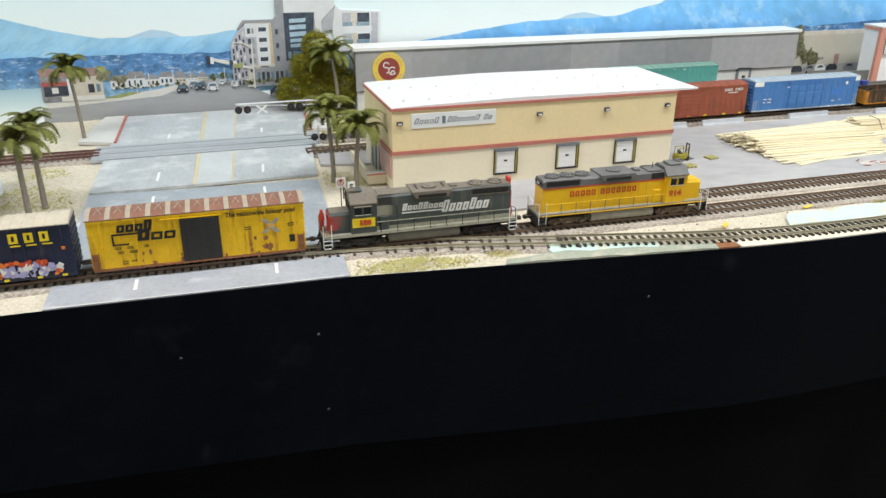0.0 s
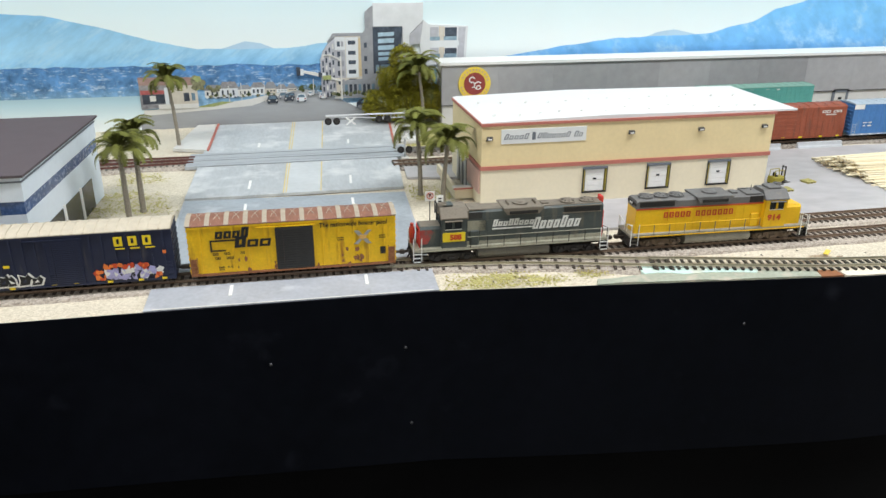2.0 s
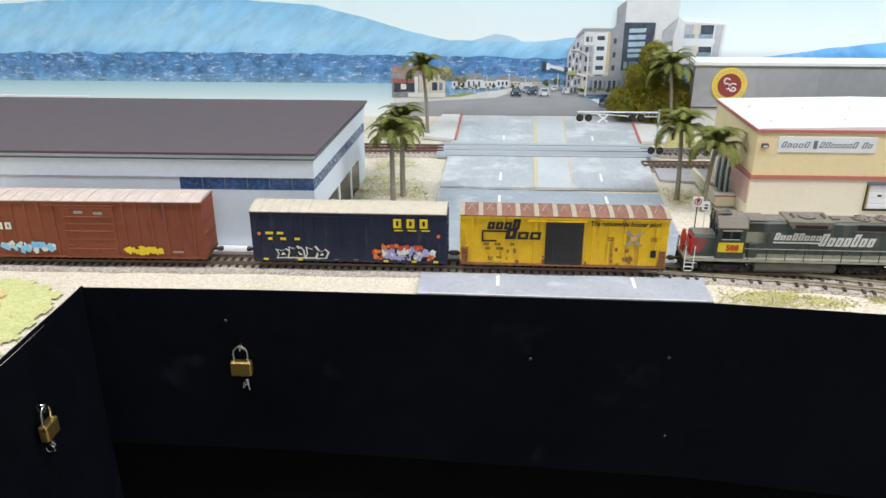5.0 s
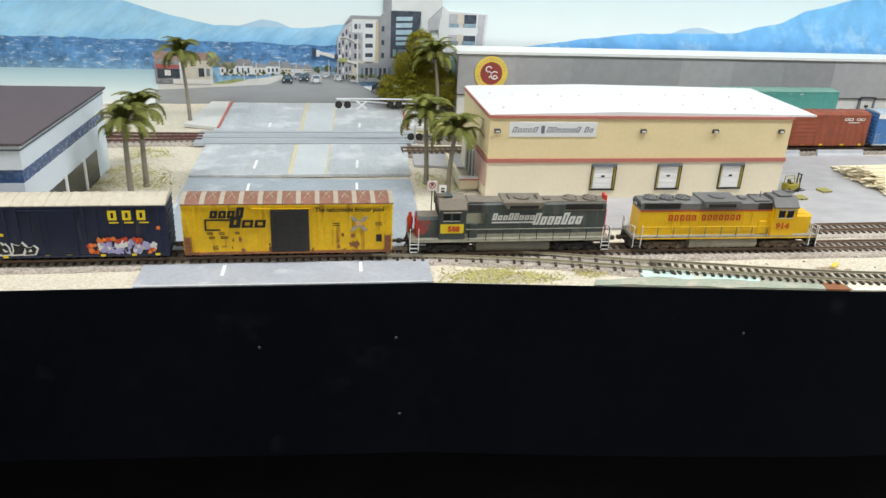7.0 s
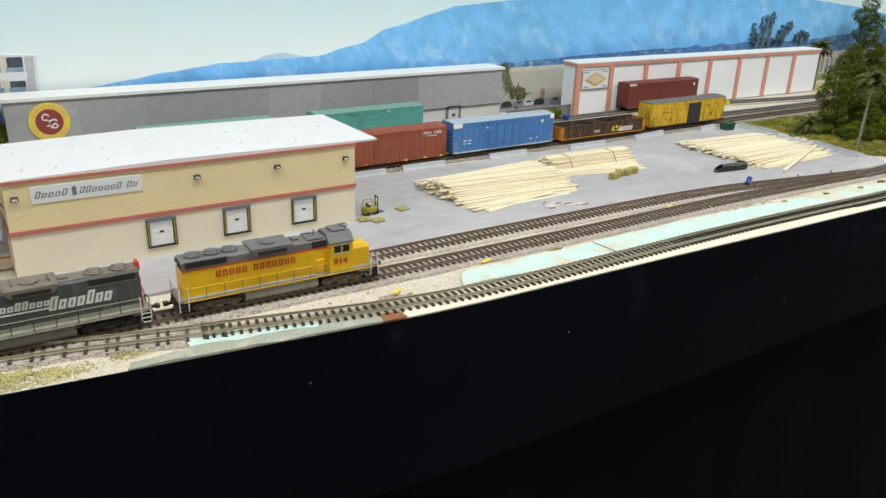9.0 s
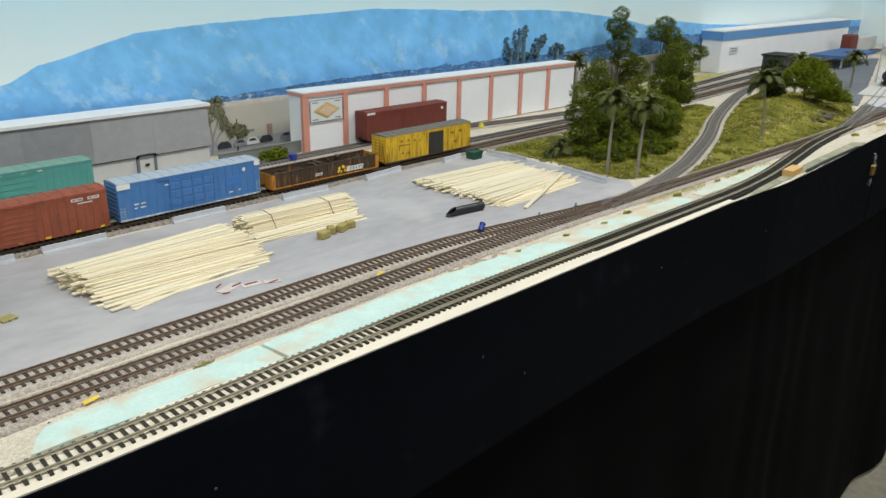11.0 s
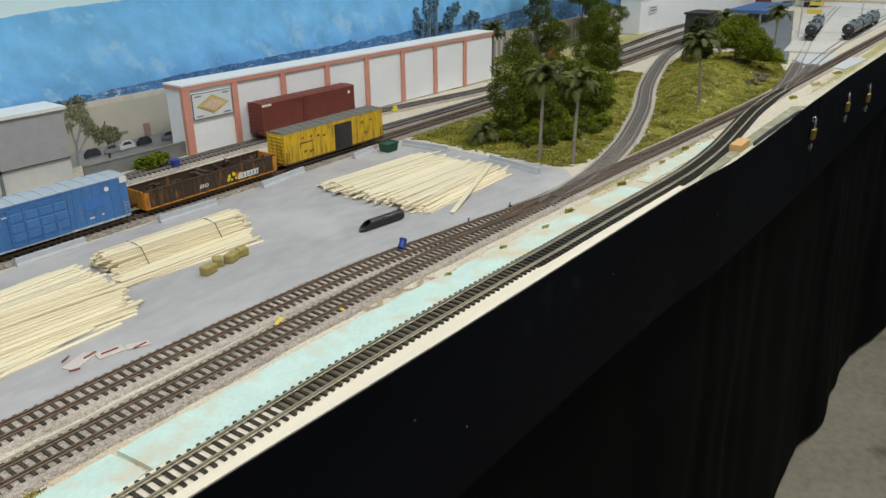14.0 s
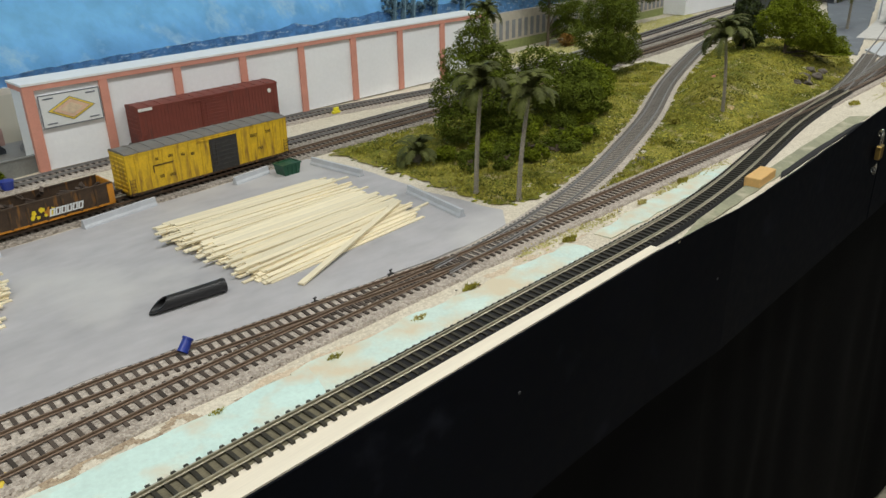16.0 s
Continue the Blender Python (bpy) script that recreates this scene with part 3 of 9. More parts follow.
rows = []
for x in xs:
    y0 = front(x) + 0.001
    rows.append([(x, y0 + (BACK_Y - y0) * j / 110, ground_z(x, y0 + (BACK_Y - y0) * j / 110)) for j in range(111)])
v, f = column_sheet(rows)
rows = [[(-1.5 + (1.5 - 0.487) * i / 60, -0.4 + (BACK_Y + 0.4) * j / 90, ground_z(i * 0.02, j * 0.02)) for j in range(91)] for i in range(61)]
v2, f2 = column_sheet(rows)
k = len(v)
tagged(raw("ground", v + v2, f + [tuple(a + k for a in q) for q in f2], SAND), "pale sandy scenery ground of the model railway", "ground", kind="structure")
bm = bmesh.new()
prism(bm, [(-1.5, -0.4), (-0.492, -0.4), (-0.492, 0.772)] + [(x, front(x) + 0.002) for x in xs[::4]] + [(4.6, BACK_Y), (-1.5, BACK_Y)], -0.02, -0.0052, "z")
tagged(part("benchwork_top", bm, FOAM_G), "plywood benchwork under the scenery", "benchwork", kind="structure")


def strip(name, line, z0f, z1f, thick, material):
    """A thin upright board bent along a line of (x, y); z0f and z1f give its lower and upper edge."""
    vs, fs = [], []
    for i, (x, y) in enumerate(line):
        a = line[max(0, i - 1)]
        b = line[min(len(line) - 1, i + 1)]
        d = Vector((b[0] - a[0], b[1] - a[1])).normalized()
        nx, ny = -d.y * thick, d.x * thick
        s = i / (len(line) - 1)
        vs += [(x, y, z0f(x)), (x, y, z1f(x)), (x + nx, y + ny, z1f(x)), (x + nx, y + ny, z0f(x))]
    for i in range(len(line) - 1):
        a, b = i * 4, i * 4 + 4
        for j in range(4):
            fs.append((a + j, b + j, b + (j + 1) % 4, a + (j + 1) % 4))
    fs += [(0, 1, 2, 3), tuple(len(vs) - 4 + j for j in (3, 2, 1, 0))]
    return raw(name, vs, fs, material)


def bottom(x):
    return -0.176 - 0.012 * math.sin(x * 3.1 + 0.5)


fas = tagged(strip("fascia", [(x, front(x)) for x in xs if x <= 2.22], lambda x: bottom(x), lambda x: 0.0005 if x < 1.52 else 0.0005 - 0.005 * bumpf(x, 0, 1.85, 0, 0.33, 1), 0.0015, FASCIA),
             "black painted hardboard fascia along the layout", "fascia", kind="structure")
tagged(strip("fascia", [(x, front(x) - 0.001) for x in xs if x >= 2.20], lambda x: bottom(x), lambda x: 0.001, 0.0015, FASCIA),
       "black painted hardboard fascia along the layout", "fascia", kind="structure")
tagged(strip("fascia", [(-0.487 - 0.0008 * math.sin(i), -0.4 + i * 1.164 / 30) for i in range(31)], lambda x: -0.26, lambda x: 0.001, 0.0015, FASCIA),
       "black painted hardboard fascia of the side wing", "fascia", kind="structure")
# screws in the fascia
bm = bmesh.new()
bmesh.ops.create_cone(bm, cap_ends=True, segments=10, radius1=0.0016, radius2=0.001, depth=0.0008, matrix=pose(0, 0, 0, 90, 0, 0))
screw = part("screw", bm, SCREWM, fas, "small grey screw head")
SCREWS = [(0.037, -0.054), (0.042, -0.137), (-0.085, -0.06), (0.648, -0.059), (-0.36, -0.03), (1.30, -0.05), (1.02, -0.10), (0.36, -0.045), (0.95, -0.055), (1.62, -0.07)]
for i, (sx, sz) in enumerate(SCREWS):
    m = pose(sx, front(sx) - 0.0006, sz)
    if i:
        again(screw, m)
    else:
        screw.matrix_basis = m
# pleated cloth
HEM = [(-0.5, 0.70), (1.5, 0.645), (2.37, 0.644), (2.57, 0.652), (2.69, 0.626), (2.80, 0.622), (2.93, 0.637), (3.21, 0.645), (3.36, 0.604), (3.56, 0.566), (4.5, 0.56)]
rows = []
for i in range(900):
    x = -0.499 + i * 4.98 / 899
    w = 0.006 * math.sin(x * 19 + 2.8 * math.sin(x * 4.1)) + 0.003 * math.sin(x * 47 + 3 * math.sin(x * 7))
    col_pts = []
    for j in range(15):
        z = -0.15 + (FLOOR_Z + 0.012 + 0.15) * j / 14
        s = j / 14
        top_y = front(x) + 0.012
        col_pts.append((x, top_y + (lerp_line(HEM, x) - top_y) * s ** 1.4 + w * (0.25 + 0.9 * s * (1 - s) + 0.1 * s) + 0.008 * noise.noise(Vector((x * 6, 0, z * 4))), z))
    rows.append(col_pts)
v, f = column_sheet(rows)
tagged(raw("curtain", v, f, CURTAIN), "black pleated cloth skirt hanging below the fascia", "curtain", kind="structure")
rows = []
for i in range(200):
    y = -0.4 + i * 1.19 / 199
    w = 0.012 * math.sin(y * 36) + 0.006 * math.sin(y * 71 + 1)
    rows.append([(-0.497 + 0.4 * w * (0.25 + j / 8), y, -0.15 + (FLOOR_Z + 0.15) * j / 8) for j in range(9)])
v, f = column_sheet(rows)
tagged(raw("curtain", v, f, CURTAIN), "black pleated cloth skirt hanging below the side wing", "curtain", kind="structure")
rows = []
for i in range(121):
    y = -0.60 + 1.28 * i / 120
    w = 0.012 * math.sin(i * 0.9) + 0.006 * math.sin(i * 2.3)
    rows.append([(4.615 + w * (0.25 + j / 8), y, -0.02 + (FLOOR_Z + 0.02) * j / 8) for j in range(9)])
v = [p for row in rows for p in row]
f = [(i * 9 + j, i * 9 + j + 1, i * 9 + j + 10, i * 9 + j + 9) for i in range(120) for j in range(8)]
tagged(raw("curtain", v, f, CURTAIN), "black pleated cloth hanging beside the end of the layout", "curtain", kind="structure")

# ---- pavements, road and grass ----
def slab(name, poly, z0, z1, material, label, cat, parent=None):
    bm = bmesh.new()
    prism(bm, poly, z0, z1, "z")
    ob = part(name, bm, material, parent)
    return tagged(ob, label, cat, kind="structure")


def wavy(poly, amp, step=0.02, seed=0.0):
    """A polygon with an uneven outline."""
    out = []
    for (xa, ya), (xb, yb) in zip(poly, poly[1:] + poly[:1]):
        d = math.hypot(xb - xa, yb - ya)
        n = max(1, int(d / step))
        for i in range(n):
            x, y = xa + (xb - xa) * i / n, ya + (yb - ya) * i / n
            k = noise.noise(Vector((x * 40, y * 40, seed))) * amp
            out.append((x - (yb - ya) / d * k, y + (xb - xa) / d * k))
    return out


def inside(p, poly):
    x, y = p
    c = False
    for (xa, ya), (xb, yb) in zip(poly, poly[1:] + poly[:1]):
        if (ya > y) != (yb > y) and x < (xb - xa) * (y - ya) / (yb - ya) + xa:
            c = not c
    return c


def patch(name, poly, material, label, lift=0.0012, grid=0.0025, ragged=0.5, seed=1.0, cat="grass", extra=0.0):
    """A sheet that follows the ground, with a ragged edge."""
    x0, x1 = min(p[0] for p in poly), max(p[0] for p in poly)
    y0, y1 = min(p[1] for p in poly), max(p[1] for p in poly)
    cx, cy = (x0 + x1) / 2, (y0 + y1) / 2
    idx, verts, faces = {}, [], []

    def vid(i, j):
        if (i, j) not in idx:
            x, y = x0 + i * grid, y0 + j * grid
            idx[(i, j)] = len(verts)
            verts.append((x, y, max(ground_z(x, y), -0.0021) + lift + extra * (0.5 + noise.noise(Vector((x * 120, y * 120, seed))))))
        return idx[(i, j)]

    for i in range(int((x1 - x0) / grid) + 1):
        for j in range(int((y1 - y0) / grid) + 1):
            x, y = x0 + (i + 0.5) * grid, y0 + (j + 0.5) * grid
            w = Vector((x * 55, y * 55, seed))
            k = ragged * 0.02 * noise.noise(w)
            u = ragged * 0.02 * noise.noise(w + Vector((9, 4, 2)))
            if inside((x + k, y + u), poly) and noise.noise(Vector((x * 28, y * 28, seed + 7))) > -0.62 + 0.1 * ragged:
                faces.append((vid(i, j), vid(i + 1, j), vid(i + 1, j + 1), vid(i, j + 1)))
    return tagged(raw(name, verts, faces, material), label, cat, kind="structure")


def dust(name, poly, material, label, grid=0.0014, seed=1, cat="grass", thick=1.0, level=None):
    """Loose flock sprinkled on the ground, thinning out towards its edge."""
    rn = random.Random(seed)
    x0, x1 = min(p[0] for p in poly), max(p[0] for p in poly)
    y0, y1 = min(p[1] for p in poly), max(p[1] for p in poly)
    e = min(0.009, (y1 - y0) * 0.3)
    vs, fs = [], []
    for i in range(int((x1 - x0 + 2 * e) / grid)):
        for j in range(int((y1 - y0 + 2 * e) / grid)):
            x, y = x0 - e + i * grid, y0 - e + j * grid
            if y < front(x) + 0.002:
                continue
            k = sum(inside((x + dx * e, y + dy * e), poly) for dx, dy in ((1, 0), (-1, 0), (0, 1), (0, -1), (0, 0))) / 5
            if not k or rn.random() > thick * k ** (1.5 if level is None else 2.6) * (0.75 + 0.7 * noise.noise(Vector((x * 70, y * 70, seed)))):
                continue
            s = grid * rn.uniform(0.5, 0.95)
            z = max(ground_z(x, y), -0.0022) + 0.0004 + (0.0016 if abs(x) < 0.19 and 1.09 < y < 1.2 else 0)
            if level is not None:
                z = level
            a = len(vs)
            vs += [(x - s, y - s * 0.6, z), (x + s, y - s * 0.7, z), (x + s * 0.8, y + s, z), (x - s * 0.7, y + s * 0.8, z), (x, y, z + s * 0.6)]
            fs += [(a, a + 1, a + 4), (a + 1, a + 2, a + 4), (a + 2, a + 3, a + 4), (a + 3, a, a + 4)]
    return tagged(raw(name, vs, fs, material), label, cat, kind="stuff")


def tufts(name, poly, count, h, material, label, seed=3):
    """Many small blades of grass on an area."""
    rnd = random.Random(seed)
    x0, x1 = min(p[0] for p in poly), max(p[0] for p in poly)
    y0, y1 = min(p[1] for p in poly), max(p[1] for p in poly)
    vs, fs = [], []
    for _ in range(count * 6):
        if len(fs) >= count:
            break
        x, y = rnd.uniform(x0, x1), rnd.uniform(y0, y1)
        if not inside((x, y), poly) or noise.noise(Vector((x * 30, y * 30, seed))) < (0.02 if count > 300 else -0.9):
            continue
        z = max(ground_z(x, y), -0.001) + 0.001
        a = rnd.uniform(0, 6.28)
        hh = h * rnd.uniform(0.4, 1.2)
        w = 0.0011
        lx, ly = rnd.uniform(-1, 1) * hh * 0.7, rnd.uniform(-1, 1) * hh * 0.7
        k = len(vs)
        vs += [(x - w * math.cos(a), y - w * math.sin(a), z), (x + w * math.cos(a), y + w * math.sin(a), z), (x + lx, y + ly, z + hh)]
        fs.append((k, k + 1, k + 2))
    return tagged(raw(name, vs, fs, material), label, "grass", kind="stuff")


# the street
ROAD_L = [(0.76, -0.187), (1.05, -0.179), (1.45, -0.163)]
ROAD_R = [(0.75, 0.069), (1.05, 0.086), (1.45, 0.125)]


def road_quad(y0, y1, s0=0.0, s1=1.0):
    def at(y, s):
        a, b = lerp_line(ROAD_L, y), lerp_line(ROAD_R, y)
        return (a + (b - a) * s, y)
    return [at(y0, s0), at(y0, s1), at(y1, s1), at(y1, s0)]


road = tagged(part("road", prism(bmesh.new(), [(-0.187, front(-0.187) + 0.002), (-0.06, front(-0.06) + 0.002), (0.069, front(0.069) + 0.002), (0.0855, 1.042), (-0.179, 1.055)], -0.001, 0.0012, "z"), ROAD_F),
              "blue-grey asphalt road with painted lane lines", "road", kind="structure")
part("road_slab", prism(bmesh.new(), wavy([(-0.178, 0.85), (0.072, 0.848), (0.0845, 1.041), (-0.1775, 1.054)], 0.002), 0.0, 0.0016, "z"), ROAD_D, road, "darker asphalt patch")
for y0, y1 in ((1.06, 1.195), (1.265, 1.444)):
    for s0, s1 in ((0, 0.44), (0.4405, 0.61), (0.6105, 1.0)):
        part("road_slab", prism(bmesh.new(), road_quad(y0, y1, s0, s1), -0.001, 0.0022 + 0.0003 * (s0 > 0.3), "z"), ROAD_C if s0 == 0.4405 else ROAD, road, "pale blue-grey concrete road slab")
for i in range(7):
    y0 = 1.197 + i * 0.0094
    part("crossing_plank", prism(bmesh.new(), road_quad(y0, y0 + 0.0084, -0.06, 1.05), -0.001, 0.0034 if i not in (2, 5) else 0.0028, "z"), CROSSING, road, "blue-grey crossing plank")
for s in (0.435, 0.447, 0.607):
    for y0, y1 in ((1.062, 1.193), (1.267, 1.442)):
        part("line_marking", prism(bmesh.new(), road_quad(y0, y1, s, s + 0.006), 0.002, 0.0028, "z"), YELLOW_LINE, road, "yellow lane line")
for s in (0.27, 0.745):
    for y0, y1 in ((0.778, 0.80), (1.005, 1.03), (1.085, 1.12), (1.285, 1.31)):
        part("line_marking", prism(bmesh.new(), road_quad(y0, y1, s, s + 0.012), 0.0008, 0.0017 if y0 < 1.05 else 0.0028, "z"), WHITE_LINE, road, "white lane dash")
# pale strip that paints the thin highlight on the road's front edge
for s in (0.46,):
    part("line_marking", prism(bmesh.new(), [(-0.18, front(-0.18) + 0.0024), (-0.06, front(-0.06) + 0.0024), (0.064, front(0.064) + 0.0024), (0.064, front(0.064) + 0.0042), (-0.06, front(-0.06) + 0.0036), (-0.18, front(-0.18) + 0.0045)], 0.0008, 0.0015, "z"), PAD, road, "white highlight painted along the front edge")
slab("pavement", wavy([(-0.215, 1.30), (-0.166, 1.28), (-0.160, 1.445), (-0.19, 1.445)], 0.002), -0.001, 0.0035, PAD, "pale concrete pavement by the street", "pavement")
slab("kerb", [(-0.166, 1.28), (-0.163, 1.28), (-0.156, 1.445), (-0.159, 1.445)], -0.001, 0.0045, RED_LINE, "red painted kerb", "kerb")
slab("pavement", [(0.108, 1.28), (0.145, 1.28), (0.17, 1.36), (0.125, 1.445), (0.118, 1.36)], -0.001, 0.0035, PAD, "pale concrete pavement by the street", "pavement")
slab("kerb", [(0.106, 1.275), (0.109, 1.275), (0.121, 1.40), (0.118, 1.40)], -0.001, 0.0045, RED_LINE, "red painted kerb", "kerb")
slab("pavement", wavy([(0.098, 1.10), (0.175, 1.085), (0.19, 1.145), (0.102, 1.15)], 0.002), -0.001, 0.0018, YARD, "grey concrete forecourt beside the road", "pavement")
# the lumber yard
yard_poly = wavy([(0.16, 0.875), (0.6, 0.872), (1.0, 0.868), (1.10, 0.858), (1.2, 0.842), (1.3, 0.826), (1.40, 0.814), (1.46, 0.820), (1.490, 0.846), (1.482, 0.95), (1.490, 1.06), (1.475, 1.143), (1.2, 1.141), (0.9, 1.139), (0.55, 1.137), (0.55, 1.0), (0.17, 1.0)], 0.004)
slab("yard_pavement", yard_poly, -0.002, 0.0008, YARD, "smooth grey concrete lumber yard ground", "pavement")
slab("apron", wavy([(2.60, 0.835), (2.88, 0.90), (3.25, 0.99), (3.95, 1.16), (3.75, 1.27), (3.0, 1.02), (2.62, 0.93)], 0.004), -0.002, 0.0012, APRON, "dark asphalt service road", "pavement")
slab("apron", [(2.83, 0.797), (2.81, 0.90), (3.11, 0.942), (3.47, 1.032), (3.9, 1.085), (4.2, 1.06), (4.2, 0.785), (3.28, 0.79)], -0.002, 0.0016, PAD_D, "pale concrete unloading pad", "pavement")
slab("apron", wavy([(2.585, 0.702), (2.78, 0.688), (2.80, 0.796), (2.79, 0.843), (2.67, 0.84), (2.60, 0.79)], 0.004), -0.002, 0.0012, ROAD_C, "pale worn concrete level crossing", "pavement")
# grass
G1 = [(1.50, 0.860), (1.56, 0.840), (1.64, 0.855), (1.72, 0.876), (1.92, 0.940), (2.15, 1.030), (2.3, 1.08), (2.3, 1.13), (1.95, 1.14), (1.52, 1.148), (1.515, 1.05)]
G2 = [(1.60, 0.803), (1.72, 0.796), (2.0, 0.782), (2.3, 0.775), (2.46, 0.80), (2.60, 0.86), (2.74, 1.0), (2.66, 1.11), (2.42, 1.066), (2.15, 0.982), (1.92, 0.893), (1.74, 0.834)]
patch("grass", [(-0.62, 0.762), (-0.565, 0.777), (-0.535, 0.772), (-0.503, 0.748), (-0.497, 0.70), (-0.50, 0.58), (-0.70, 0.52), (-0.85, 0.66)], PALE_GRASS, "pale yellow green grass on the side wing", lift=0.0022, grid=0.004, ragged=1.2, seed=9.0)
patch("grass", G1, GRASS, "yellow green static grass by the trees", grid=0.003, extra=0.0012, lift=0.0006, ragged=1.5)
tufts("grass_tufts", G1, 8000, 0.0032, BLADE, "olive grass tufts", 3)
tufts("grass_tufts", G1, 7000, 0.0026, MOSS, "green mossy tufts", 4)
patch("grass", G2, GRASS, "yellow green static grass on the mound", grid=0.003, extra=0.0012, lift=0.0006, seed=4.0, ragged=1.5)
tufts("grass_tufts", G2, 10000, 0.0032, BLADE, "olive grass tufts", 5)
tufts("grass_tufts", G2, 8000, 0.0026, MOSS, "green mossy tufts", 6)
for k, (pl, mt) in enumerate(((G1, BLADE), (G2, BLADE), (G1, MOSS), (G2, MOSS))):
    dust("grass_flock", pl, mt, "olive grass clumps thinning out on the sand", 0.0034, seed=k + 41, thick=0.5)
FLOCK = [[(0.075, 0.758), (0.17, 0.750), (0.20, 0.757), (0.15, 0.785), (0.08, 0.782)], [(0.205, 0.762), (0.235, 0.758), (0.24, 0.775), (0.21, 0.78)],
                        [(-0.30, 1.02), (-0.19, 1.03), (-0.205, 1.09), (-0.24, 1.12), (-0.29, 1.11)], [(0.09, 1.02), (0.15, 1.00), (0.155, 1.06), (0.095, 1.075)]]
FLOCK += [[(-0.27, 1.14), (-0.21, 1.15), (-0.22, 1.19), (-0.27, 1.19)], [(0.125, 1.26), (0.19, 1.255), (0.20, 1.35), (0.15, 1.36)],
                        [(2.0, 1.40), (3.0, 1.40), (2.95, 1.30), (2.0, 1.32)], [(2.6, 0.685), (3.6, 0.70), (3.6, 0.72), (2.5, 0.705), (2.2, 0.70)], [(-0.8, 0.55), (-0.51, 0.60), (-0.51, 0.73), (-0.6, 0.745), (-0.9, 0.70)],
                        [(1.40, 0.765), (1.55, 0.75), (1.58, 0.757), (1.43, 0.772)], [(1.62, 0.745), (1.78, 0.735), (1.8, 0.745), (1.65, 0.757)]]
for k, pl in enumerate(FLOCK):
    dust("grass_flock", pl, DRYGRASS, "thin dry yellow grass flock on the sand", 0.0014 if k != 6 else 0.004, seed=k + 11, thick=0.30 if k in (2, 3, 4) else 0.8)
    tufts("grass_tufts", pl, 40 if k in (2, 3, 4) else 120, 0.002, BLADE2, "dry yellow grass tufts", 20 + k)
for k, (gx, gy, gs) in enumerate(((0.69, 0.776, 0.010), (1.10, 0.764, 0.006), (1.19, 0.758, 0.007), (1.27, 0.752, 0.008), (1.335, 0.757, 0.010), (1.47, 0.751, 0.012), (1.60, 0.748, 0.009), (1.69, 0.748, 0.012), (2.18, 0.715, 0.02), (2.35, 0.712, 0.03), (2.52, 0.705, 0.025))):
    tufts("grass_tufts", [(gx - gs, gy), (gx, gy - gs * 0.45), (gx + gs, gy), (gx, gy + gs * 0.45)], 160, 0.0028, BLADE if k % 3 else BLADE2, "small mossy tuft on the sand", 60 + k)
# stained soil between the main track and the foam
for k, (pl, mt) in enumerate((([(0.99, 0.779), (1.06, 0.772), (1.12, 0.767), (1.115, 0.775), (1.05, 0.783), (1.0, 0.787)], BROWN_SOIL), ([(1.12, 0.766), (1.20, 0.758), (1.28, 0.752), (1.27, 0.761), (1.19, 0.771), (1.13, 0.776)], TAN_SOIL),
                              ([(0.60, 0.777), (0.72, 0.776), (0.80, 0.777), (0.79, 0.784), (0.70, 0.786), (0.61, 0.784)], TAN_SOIL), ([(0.43, 0.752), (0.475, 0.748), (0.49, 0.758), (0.45, 0.765)], BROWN_SOIL), ([(1.34, 0.752), (1.45, 0.745), (1.50, 0.750), (1.42, 0.762), (1.35, 0.765)], TAN_SOIL))):
    patch("soil", pl, mt, "stained sandy soil beside the track", lift=0.00025, grid=0.002, ragged=0.9, seed=30.0 + k, cat="soil")
# bare foam and wood along the front
def foam(poly, z, material, label, amp=0.005, seed=0.0):
    slab("foam_strip", wavy(wavy(poly, amp, 0.012, seed), amp * 0.3, 0.003, seed + 5), -0.002, z, material, label, "foam board")


foam([(0.268, 0.752), (0.33, 0.739), (0.375, 0.733), (0.38, 0.739), (0.34, 0.752), (0.30, 0.765), (0.27, 0.772)], 0.0013, FOAM, "bare pale turquoise foam board edge")
foam([(0.215, 0.7395), (0.35, 0.7235), (0.448, 0.7125), (0.448, 0.724), (0.38, 0.737), (0.30, 0.752), (0.22, 0.748)], 0.0008, FOAM_G, "grey green foam edge smeared with plaster", 0.003, 5.0)
foam([(0.54, 0.744), (0.70, 0.738), (0.745, 0.739), (0.742, 0.774), (0.66, 0.775), (0.56, 0.774)], 0.0013, FOAM, "bare pale turquoise foam board", 0.003, 2.0)
foam([(0.749, 0.737), (0.88, 0.734), (1.0, 0.731), (1.16, 0.727), (1.17, 0.7625), (1.0, 0.773), (0.86, 0.775), (0.747, 0.774)], 0.0015, FOAM, "bare pale turquoise foam board", 0.004, 3.0)
foam([(1.15, 0.727), (1.3, 0.722), (1.46, 0.715), (1.46, 0.745), (1.3, 0.756), (1.16, 0.764)], 0.0012, FOAM_S, "turquoise foam board smeared with sand", 0.006, 4.0)
foam([(1.50, 0.724), (1.65, 0.720), (1.78, 0.731), (1.77, 0.744), (1.6, 0.746), (1.5, 0.742)], -0.0006, FOAM_S, "bare pale turquoise foam board", 0.005, 8.0)
foam([(1.53, 0.672), (1.8, 0.674), (2.12, 0.676), (2.1, 0.697), (1.85, 0.694), (1.6, 0.685)], -0.0008, FOAM_O, "olive green foam edge, shade in its colour, smeared with plaster", 0.0012, 6.0)
# solid black strip stands in for the dark of the gap
slab("edge_gap", wavy([(1.77, 0.6695), (1.9, 0.6702), (2.08, 0.6725), (2.06, 0.677), (1.9, 0.6785), (1.79, 0.676)], 0.0008), -0.004, -0.0003, CORK, "black strip painting the shade of the gap behind the fascia", "gap")
ln = [(x, front(x) + 0.0018) for x in [0.455 + i * 0.02096 for i in range(51)]]
